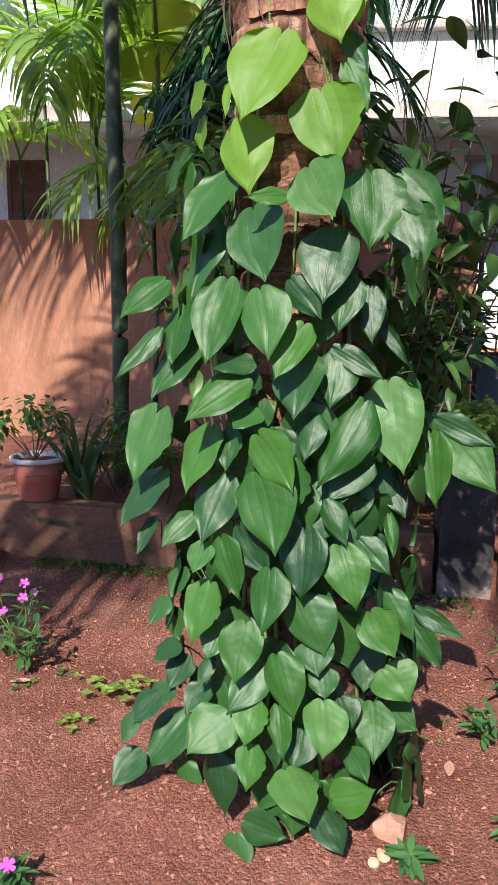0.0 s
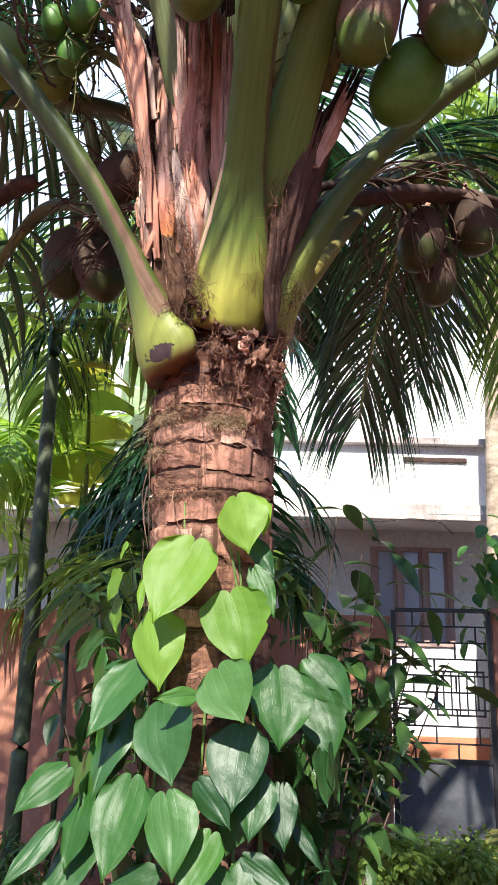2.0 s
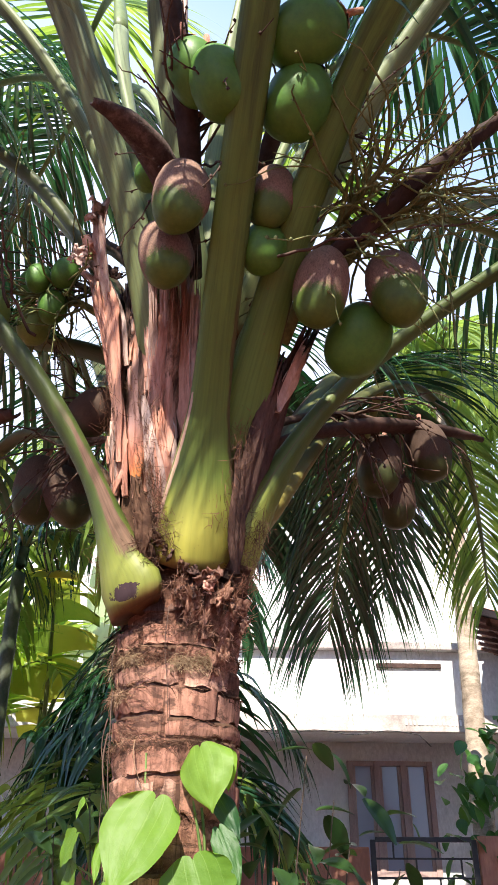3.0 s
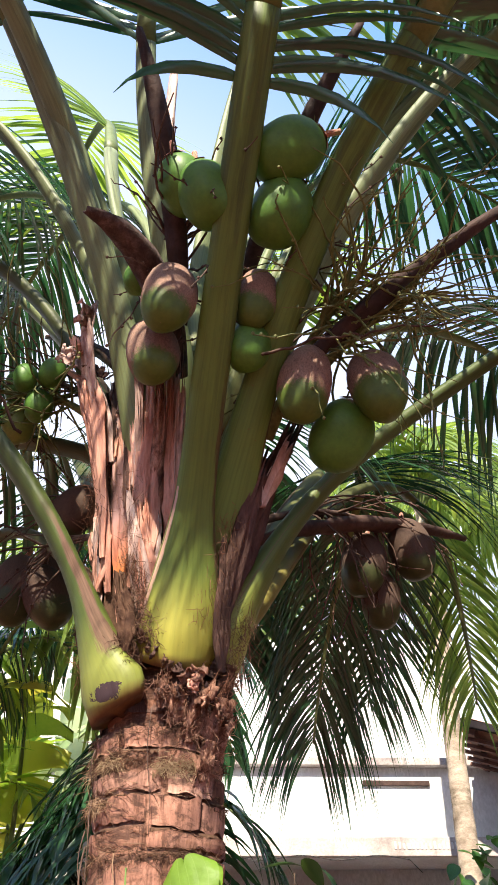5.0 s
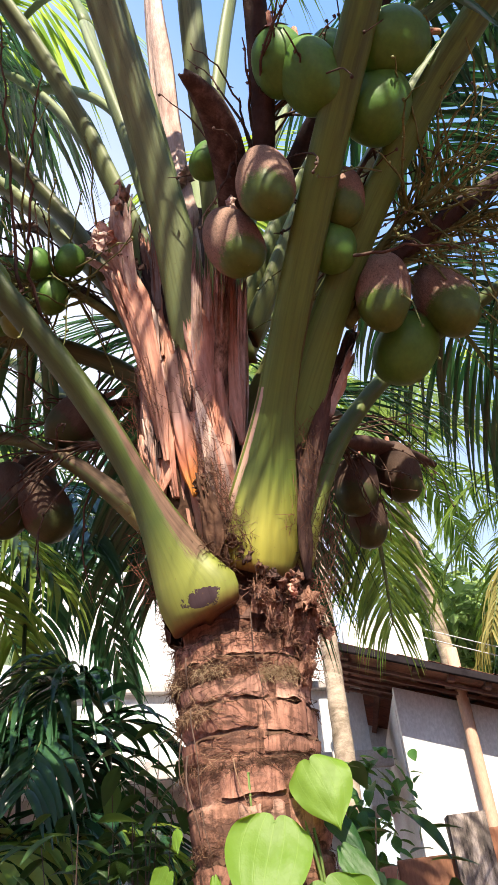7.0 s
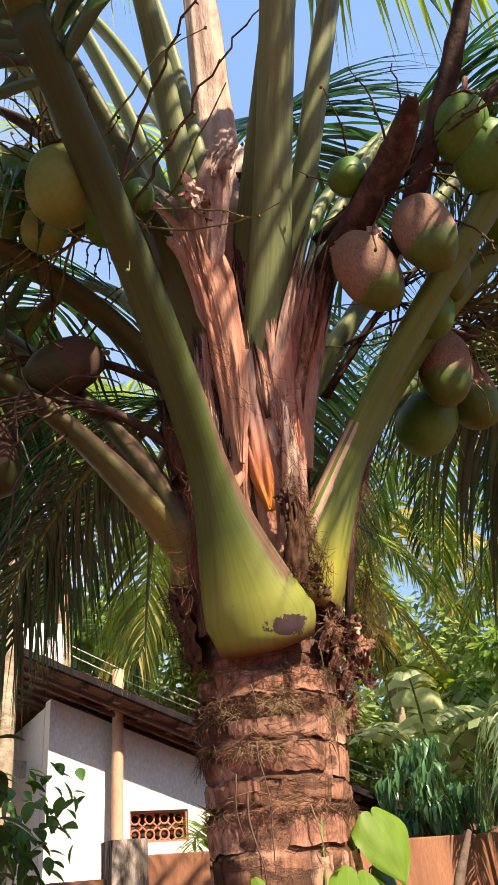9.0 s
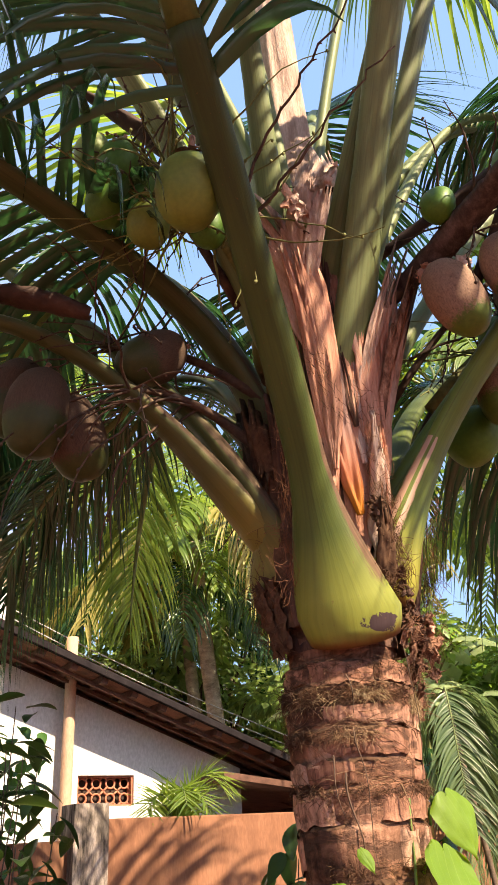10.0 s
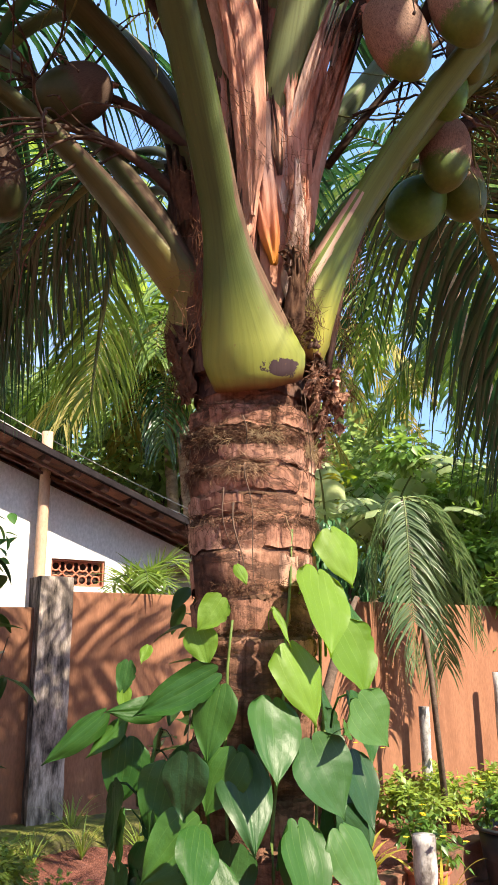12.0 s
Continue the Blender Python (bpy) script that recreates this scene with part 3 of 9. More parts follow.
# for the added slab that bounces light onto the house front
BOUNCE_SLAB = surf("pale_bounce_slab", [(0.3, (0.58, 0.55, 0.53)), (0.7, (0.68, 0.66, 0.64))], 3, (1, 1, 1), 0.85, 0.3, 60, (0.5, 0.47, 0.44), 1.6, 0.006, 0.2)
PLINTH = surf("orange_plinth_paint", [(0.3, (0.5, 0.2, 0.1)), (0.7, (0.62, 0.28, 0.16))], 3, (1, 1, 1), 0.8, 0.2, 60, (0.42, 0.17, 0.09), 1.8, 0.004, 0.2)
SLAB_MAT = surf("stained_slab", [(0.3, (0.3, 0.26, 0.24)), (0.7, (0.55, 0.5, 0.47))], 5, (1, 1, 1), 0.9, 0.5, 50, (0.16, 0.13, 0.12), 2.2)
PINK_FRAME = surf("brown_pink_paint", [(0.3, (0.3, 0.2, 0.18)), (0.7, (0.4, 0.29, 0.26))], 6, (3, 3, 0.5), 0.6, 0.2, 60)
POST_WOOD = surf("peach_post", [(0.3, (0.42, 0.25, 0.17)), (0.7, (0.56, 0.36, 0.26))], 4, (2, 2, 0.5), 0.8, 0.3, 50)
ROOF_EDGE = surf("roof_fascia", [(0.3, (0.012, 0.01, 0.012)), (0.7, (0.03, 0.025, 0.027))], 6, (1, 1, 1), 0.95, 0.3, 50, spec=0.05)
RAFTER = surf("dark_rafter", [(0.3, (0.07, 0.032, 0.024)), (0.7, (0.18, 0.085, 0.06))], 7, (1, 1, 1), 0.8, 0.4, 60)
TILE = surf("clay_tile", [(0.3, (0.17, 0.065, 0.04)), (0.7, (0.32, 0.14, 0.09))], 9, (1, 1, 1), 0.85, 0.4, 70, (0.08, 0.05, 0.04), 4, vary=0.3)
JALI = surf("terracotta_block", [(0.3, (0.36, 0.12, 0.075)), (0.7, (0.5, 0.2, 0.13))], 12, (1, 1, 1), 0.85, 0.3, 70)
BLACK_METAL = surf("black_gate_paint", [(0.3, (0.012, 0.012, 0.013)), (0.7, (0.03, 0.03, 0.032))], 12, (1, 1, 1), 0.45, 0.15, 60)
GREY_METAL = surf("grey_gate_sheet", [(0.3, (0.05, 0.052, 0.065)), (0.7, (0.085, 0.088, 0.1))], 3, (1, 1, 1), 0.55, 0.1, 60, (0.04, 0.038, 0.04), 2)
POT_CLAY = surf("terracotta_pot", [(0.3, (0.33, 0.09, 0.06)), (0.7, (0.44, 0.14, 0.1))], 5, (1, 1, 1), 0.6, 0.15, 70, (0.28, 0.13, 0.1), 3)
POT_RIM = surf("pale_pot_rim", [(0.3, (0.55, 0.5, 0.55)), (0.7, (0.66, 0.62, 0.66))], 6, (1, 1, 1), 0.5, 0.1, 60)
POT_BLACK = surf("black_plastic_pot", [(0.3, (0.012, 0.014, 0.018)), (0.7, (0.03, 0.034, 0.04))], 6, (1, 1, 1), 0.45, 0.1, 60)
CABLE = surf("grey_cable", [(0.3, (0.3, 0.3, 0.31)), (0.7, (0.5, 0.5, 0.51))], 9, (1, 1, 1), 0.6, 0.0)
DARK_GLASS, _nd, _lk, _p = nodes_of("window_glass")
_p.inputs["Base Color"].default_value = (0.28, 0.29, 0.36, 1)
_p.inputs["Roughness"].default_value = 0.12
_p.inputs["Specular IOR Level"].default_value = 0.6
N_RIPE = nut_material("ripening_nut", (0.3, 0.19, 0.14), (0.09, 0.135, 0.025), 0.27)
N_GREEN = nut_material("green_nut", (0.3, 0.2, 0.12), (0.085, 0.19, 0.03), 1.0)
N_YOUNG = nut_material("young_nut", (0.34, 0.26, 0.12), (0.2, 0.26, 0.06), 1.0)
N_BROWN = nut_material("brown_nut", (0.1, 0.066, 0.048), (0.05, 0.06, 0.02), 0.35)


# ---- mesh helpers ----
class Geo:
    """Collects vertices, faces and the blade's own coordinates, and becomes one mesh."""

    def __init__(self):
        self.v, self.f, self.uv = [], [], []

    def add(self, verts, faces, uvs=None):
        k = len(self.v)
        self.v += [tuple(p) for p in verts]
        self.uv += list(uvs) if uvs is not None else [(0.5, 0.5)] * len(verts)
        self.f += [tuple(i + k for i in f) for f in faces]

    def grid(self, rows, uvs=None, wrap=False):
        n = len(rows[0])
        verts = [p for r in rows for p in r]
        faces = []
        for i in range(len(rows) - 1):
            for j in range(n if wrap else n - 1):
                a, b = i * n + j, i * n + (j + 1) % n
                faces.append((a, b, b + n, a + n))
        if uvs is None:
            uvs = [(j / max(n - 1, 1), i / max(len(rows) - 1, 1)) for i in range(len(rows)) for j in range(n)]
        self.add(verts, faces, uvs)

    def tube(self, pts, radii, n=8, up=Vector((0, 0, 1)), cap=True, v0=0.0, v1=1.0):
        """radii: a number or (wide, thick) for each point."""
        pts = [Vector(p) for p in pts]
        rows, uvs = [], []
        for i, p in enumerate(pts):
            d = (pts[min(i + 1, len(pts) - 1)] - pts[max(i - 1, 0)]).normalized()
            side = d.cross(up)
            if side.length < 1e-4:
                side = d.cross(Vector((0, 1, 0.01)))
            side.normalize()
            top = side.cross(d)
            r = radii[i] if isinstance(radii, (list, tuple)) else radii
            rw, rt = r if isinstance(r, (list, tuple)) else (r, r)
            rows.append([p + side * (math.cos(2 * math.pi * j / n) * rw) + top * (math.sin(2 * math.pi * j / n) * rt) for j in range(n)])
            uvs += [(j / n, v0 + (v1 - v0) * i / (len(pts) - 1)) for j in range(n)]
        k = len(self.v)
        self.grid(rows, uvs, wrap=True)
        if cap:
            self.f.append(tuple(k + j for j in reversed(range(n))))
            self.f.append(tuple(k + (len(pts) - 1) * n + j for j in range(n)))

    def box(self, lo, hi, m=None):
        (a, b, c), (d, e, g) = lo, hi
        vs = [Vector(p) for p in ((a, b, c), (d, b, c), (d, e, c), (a, e, c), (a, b, g), (d, b, g), (d, e, g), (a, e, g))]
        if m is not None:
            vs = [m @ p for p in vs]
        self.add(vs, [(0, 3, 2, 1), (4, 5, 6, 7), (0, 1, 5, 4), (1, 2, 6, 5), (2, 3, 7, 6), (3, 0, 4, 7)])

    def mesh(self, name, mat, smooth=True, bevel=0.0):
        me = bpy.data.meshes.new(name)
        me.from_pydata(self.v, [], self.f)
        layer = me.uv_layers.new(name="blade")
        idx = np.empty(len(me.loops), dtype=np.int32)
        me.loops.foreach_get("vertex_index", idx)
        layer.data.foreach_set("uv", np.array(self.uv, dtype=np.float32)[idx].ravel())
        me.polygons.foreach_set("use_smooth", [smooth] * len(me.polygons))
        me.materials.append(mat)
        if bevel:
            bm = bmesh.new()
            bm.from_mesh(me)
            bmesh.ops.bevel(bm, geom=bm.edges[:], offset=bevel, segments=2, affect="EDGES", profile=0.6, clamp_overlap=True)
            bm.to_mesh(me)
            bm.free()
        me.update()
        return me


def part(name, geo, mat, parent=None, label="", smooth=True, bevel=0.0, m=None, kind=""):
    me = geo if isinstance(geo, bpy.types.Mesh) else geo.mesh(name, mat, smooth, bevel)
    ob = new(name, me)
    if parent is not None:
        ob.parent = parent
    if m is not None:
        ob.matrix_basis = m
    return tagged(ob, label=label, kind=kind)


def thing(name, label, category, group="", m=None, kind=""):
    ob = new(name)
    ob.empty_display_size = 0.1
    if m is not None:
        ob.matrix_basis = m
    return tagged(ob, label, category, group, kind)


def bezier(c, n):
    c = [Vector(p) for p in c]
    out = []
    for i in range(n):
        u = i / (n - 1)
        out.append((1 - u) ** 3 * c[0] + 3 * u * (1 - u) ** 2 * c[1] + 3 * u * u * (1 - u) * c[2] + u ** 3 * c[3])
    return out


def smoothstep(a, b, x):
    t = min(max((x - a) / (b - a), 0.0), 1.0)
    return t * t * (3 - 2 * t)


def wobble(p, scale, amp):
    return amp * noise.noise(Vector(p) * scale)


# ---- ground ----
def ledge_y(x):
    return 4.17 - 0.13 * (x + 1.4)


def wall_y(x):
    """The compound wall: along the house, then from the gate's far post off to the east."""
    return 6.1 - 0.13 * x if x < 2.05 else 5.94 - 0.45 * (x - 2.05)


def ground_z(x, y):
    z = 0.28 * smoothstep(ledge_y(x) + 0.05, ledge_y(x) + 0.12, y)
    if x > 1.4:
        z += 0.3 * smoothstep(1.4, 2.6, x) * smoothstep(4.0, 5.3, y)
    d = math.hypot(x - 0.17, y - 2.12)
    z += 0.07 * math.exp(-(d / 0.42) ** 2)
    z += 0.06 * math.exp(-(((x + 0.24) / 0.2) ** 2 + ((y - 2.02) / 0.14) ** 2))
    if abs(x) < 9 and abs(y) < 12:
        p = Vector((x, y, 0.3))
        z += 0.022 * noise.noise(p * 3.1) + 0.014 * noise.noise(p * 9.0) + 0.008 * noise.noise(p * 24.0)
    return z


def spread(lo, hi, step, far):
    mid = list(np.arange(lo, hi, step))
    out, s = [], step
    a, b = lo, hi
    left, right = [], []
    while a > -far:
        s *= 1.25
        a -= s
        b += s
        left.append(a)
        right.append(b)
    return left[::-1] + mid + [hi] + right


gx, gy = spread(-2.4, 2.6, 0.045, 500.0), spread(0.9, 4.5, 0.045, 500.0)
g = Geo()
g.grid([[(x, y, ground_z(x, y)) for x in gx] for y in gy])
ground = tagged(part("ground", g, SOIL), "bare red laterite garden soil with fine gravel", "ground", kind="structure")


# ---- walls, gate, ledges ----
def along(p, q, z0, z1, t, off=0.0):
    """A box from p to q (plan points), t thick to the left of the way, from z0 to z1."""
    p, q = Vector((*p, 0)), Vector((*q, 0))
    d = (q - p).normalized()
    n = Vector((-d.y, d.x, 0))
    m = Matrix((( d.x, n.x, 0, p.x), (d.y, n.y, 0, p.y), (0, 0, 1, 0), (0, 0, 0, 1)))
    return ((0, off, z0), ((q - p).length, off + t, z1), m)


def wall(name, pts, z0, z1, t, mat, label, category="wall", bevel=0.012):
    g = Geo()
    for p, q in zip(pts, pts[1:]):
        g.box(*along(p, q, z0, z1, t))
    return tagged(part(name, g, mat, bevel=bevel, smooth=False), label, category, kind="structure")


wall("wall_north", [(-14, wall_y(-14)), (1.26, wall_y(1.26))], -0.2, 2.07, 0.16, TERRACOTTA_WALL, "terracotta painted compound wall with frond shadows")
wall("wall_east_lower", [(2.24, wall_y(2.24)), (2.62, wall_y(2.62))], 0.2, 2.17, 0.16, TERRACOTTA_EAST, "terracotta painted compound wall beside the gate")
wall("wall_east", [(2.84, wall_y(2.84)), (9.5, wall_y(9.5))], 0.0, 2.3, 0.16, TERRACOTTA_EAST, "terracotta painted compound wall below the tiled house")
wall("ledge", [(-14, ledge_y(-14)), (0.77, ledge_y(0.77))], -0.1, 0.315, 0.15, LEDGE_MAT, "low stained planter ledge along the garden bed", "ledge", 0.015)
wall("ledge_east", [(1.08, ledge_y(1.08)), (9, ledge_y(9))], -0.1, 0.3, 0.15, LEDGE_MAT, "low stained planter ledge along the garden bed", "ledge", 0.015)


def weathered_pillar():
    top = thing("wall_pillar", "weathered concrete wall pillar, its dark streaks partly painted frond shadow", "pillar", m=pose(2.73, 5.66, 0, 0, 0, -24))
    g = Geo()
    rows = []
    for i in range(15):
        z = 0.3 + 2.1 * i / 14
        r = 0.135 + wobble((0, 0, z), 3, 0.008)
        ring = []
        for a, b in ((-1, -1), (0, -1), (1, -1), (1, 0), (1, 1), (0, 1), (-1, 1), (-1, 0)):
            k = 1.0 if a == 0 or b == 0 else 0.97
            ring.append((a * r * k + wobble((a, b, z * 2), 4, 0.008), b * r * k, z))
        rows.append(ring)
    g.grid(rows, wrap=True)
    k = len(g.v) - 8
    g.f.append(tuple(k + j for j in range(8)))
    part("shaft", g, WEATHERED, top, smooth=False)
    return top


weathered_pillar()


def gate():
    """A black welded gate: a brick pattern of bars with a panel of uprights, a sheet below."""
    top = thing("gate", "black welded metal gate with brick-pattern bars and grey sheet below", "gate", m=pose(1.29, wall_y(1.29) + 0.03, 0, 0, 0, -7.4), kind="")
    w, z0, z1 = 0.68, 1.08, 2.115
    g = Geo()
    for a in (0.0, w):
        g.box((a - 0.018, -0.018, 0.35), (a + 0.018, 0.018, z1))
    for z in (z0, z1):
        g.box((0.018, -0.016, z - 0.016), (w - 0.018, 0.016, z + 0.016))
    part("gate_frame", g, BLACK_METAL, top, smooth=False, bevel=0.003)
    g = Geo()
    g.box((0.02, -0.006, 0.4), (w - 0.02, 0.006, z0 - 0.018))
    part("sheet", g, GREY_METAL, top, "dull grey metal sheet", smooth=False)
    h = (z1 - z0) / 9
    for i in range(1, 9):
        g = Geo()
        g.box((0.018, -0.006, z0 + i * h - 0.006), (w - 0.018, 0.006, z0 + i * h + 0.006))
        part("bar", g, BLACK_METAL, top, smooth=False)
    for i in range(9):
        for k in range(2):
            x = w * (0.2 + 0.44 * k + (0.22 if i % 2 else 0.0))
            g = Geo()
            g.box((x - 0.006, -0.006, z0 + i * h + 0.006), (x + 0.006, 0.006, z0 + (i + 1) * h - 0.006))
            part("bar", g, BLACK_METAL, top, smooth=False)
    g = Geo()
    x0, x1, a, b = 0.29, 0.62, z0 + 2.6 * h, z0 + 5.2 * h
    for lo, hi in (((x0, a), (x1, a + 0.014)), ((x0, b), (x1, b + 0.014)), ((x0, a), (x0 + 0.014, b)), ((x1, a), (x1 + 0.014, b + 0.014))):
        g.box((lo[0], -0.014, lo[1]), (hi[0], -0.002, hi[1]))
    part("panel_frame", g, BLACK_METAL, top, smooth=False)
    for k in range(1, 6):
        x = x0 + (x1 - x0) * k / 6
        g = Geo()
        g.box((x - 0.005, -0.012, a + 0.014), (x + 0.005, -0.003, b))
        part("upright", g, BLACK_METAL, top, smooth=False)
    return top


gate()
g = Geo()
g.box((-0.12, -0.02, 0.2), (0.12, 0.2, 2.14))
tagged(part("gate_post", g, TERRACOTTA_WALL, smooth=False, bevel=0.012, m=pose(2.11, 5.86, 0, 0, 0, -12)), "square terracotta painted gate post", "post", kind="structure")

# unseen pale slab between the wall and the house, added to bounce light up the front
g = Geo()
rim = [(-6.0, 8.92), (-6.0, 6.3 + 0.78), (2.0, 6.3 - 0.26), (3.0, 6.3 - 0.39), (3.0, 8.92)]
g.add([(x, y, z) for z in (-0.1, 0.34) for x, y in rim], [(5, 6, 7, 8, 9), (4, 3, 2, 1, 0)] + [(k, (k + 1) % 5, 5 + (k + 1) % 5, 5 + k) for k in range(5)])
tagged(part("pavement", g, BOUNCE_SLAB, smooth=False, bevel=0.01), "unseen pale slab added to bounce light onto the white house", "pavement", kind="structure")

# the mossy kerb before the east wall
g = Geo()
rows = []
for i in range(40):
    x = 1.9 + 2.4 * i / 39
    y = wall_y(x) - 0.02
    zt = 0.66 + wobble((x, 0, 0), 4, 0.02)
    rows.append([(x - 0.2, y - 0.45, 0.2), (x - 0.2, y - 0.43 + wobble((x, 1, 0), 6, 0.02), zt - 0.05), (x - 0.18, y - 0.38, zt), (x, y, zt + 0.01)])
g.grid(rows)
tagged(part("mossy_kerb", g, MOSS), "mossy stone kerb at the foot of the wall", "kerb", kind="structure")


# ---- white house behind the gate ----
def house_front():
    top = thing("white_house", "white plastered house with a stained concrete sunshade", "house")
    g = Geo()
    g.box((-9.0, 8.93, -0.2), (1.61, 9.13, 4.12))
    g.box((2.47, 8.93, -0.2), (3.35, 9.13, 4.12))
    g.box((1.61, 8.93, -0.2), (2.47, 9.13, 1.9))
    g.box((1.61, 8.93, 2.99), (2.47, 9.13, 4.12))
    part("wall", g, WHITEWASH, top, smooth=False)
    g = Geo()
    g.box((-9.0, 7.78, 3.18), (3.3, 8.926, 3.26))
    part("soffit", g, WHITEWASH, top, "whitewashed underside of the sunshade", smooth=False)
    g = Geo()
    g.box((-9.0, 8.9, 0.2), (3.35, 8.926, 0.97))
    part("plinth", g, PLINTH, top, "orange painted plinth", smooth=False, bevel=0.004)
    g = Geo()
    g.box((-9.0, 7.7, 3.1), (3.3, 7.776, 3.26))
    part("sunshade", g, SLAB_MAT, top, "stained concrete edge of the sunshade", smooth=False, bevel=0.01)
    g = Geo()
    g.box((-9.0, 8.15, 3.264), (3.3, 8.92, 3.97))
    part("parapet", g, WHITEWASH, top, smooth=False)
    g = Geo()
    g.box((-9.0, 8.05, 3.974), (3.4, 8.92, 4.05))
    part("coping", g, SLAB_MAT, top, "stained grey coping", smooth=False, bevel=0.01)
    g = Geo()
    g.box((-9.0, 10.2, 4.2), (3.9, 10.4, 6.2))
    part("upper_wall", g, WHITEWASH, top, smooth=False)
    # dark strip laid on the parapet for the shade in a slot
    g = Geo()
    g.box((1.83, 8.12, 3.80), (2.5, 8.146, 3.845))
    part("slot", g, SPATHE, top, "dark strip standing for a slot's shade under the coping", smooth=False)
    rb = random.Random(8)
    for k in range(16):
        g = Geo()
        x = 1.98 + k * 0.04
        g.box((x, 7.692, 3.16), (x + rb.uniform(0.014, 0.028), 7.699, 3.16 + rb.uniform(0.035, 0.06)))
        part("raised_mark", g, WHITEWASH, top, smooth=False)
    g = Geo()
    g.tube([(0.6 + 0.1 * i, 7.68, 3.085 - 0.02 * math.sin(i * 0.9) - (0.1 if i == 16 else 0)) for i in range(17)], 0.004, 5)
    part("wire", g, BLACK_METAL, top)
    win = thing("window_1", "three-light casement window with brown-pink frame", "window", m=pose(1.61, 8.95, 1.9), kind="structure")
    g = Geo()
    w, h = 0.86, 1.09
    for a in (0.0, w / 3, 2 * w / 3, w):
        g.box((a - 0.03, -0.05, 0.0), (a + 0.03, 0.08, h))
    for z in (0.0, h - 0.05):
        g.box((0.03, -0.045, z), (w - 0.03, 0.075, z + 0.05))
    part("window_frame", g, PINK_FRAME, win, smooth=False, bevel=0.004)
    for k in range(3):
        g = Geo()
        a = w * k / 3 + 0.03
        for lo, hi in (((a, 0.05), (a + 0.03, h - 0.05)), ((a + w / 3 - 0.09, 0.05), (a + w / 3 - 0.06, h - 0.05))):
            g.box((lo[0], -0.02, lo[1]), (hi[0], 0.03, hi[1]))
        sash = part("sash", g, PINK_FRAME, win, smooth=False, bevel=0.003)
        g = Geo()
        g.box((a + 0.03, 0.0, 0.05), (a + w / 3 - 0.09, 0.008, h - 0.05))
        part("pane", g, DARK_GLASS, sash, "pale reflecting glass pane", smooth=False)
    win = thing("window_2", "dark closed window of the white house", "window", m=pose(-3.45, 8.9, 2.2), kind="structure")
    g = Geo()
    for lo, hi in (((0, 0), (0.05, 0.76)), ((0.39, 0), (0.44, 0.76)), ((0.05, 0), (0.39, 0.05)), ((0.05, 0.71), (0.39, 0.76))):
        g.box((lo[0], -0.01, lo[1]), (hi[0], 0.026, hi[1]))
    part("window_frame", g, RAFTER, win, smooth=False, bevel=0.004)
    g = Geo()
    g.box((0.05, 0.008, 0.05), (0.39, 0.02, 0.71))
    part("shutter", g, RAFTER, win, "dark brown wooden shutter", smooth=False)
    return top


house_front()


# ---- tiled house to the east ----
HD = Vector((0.92, -0.39, 0)).normalized()      # along its gable wall
HN = Vector((-HD.y, HD.x, 0))                   # into the house
HC = Vector((3.2, 7.24, 0))                     # its near corner


def verge(a):
    """Height of the sloping verge's underside along the gable wall."""
    return 3.74 - 0.36 * a


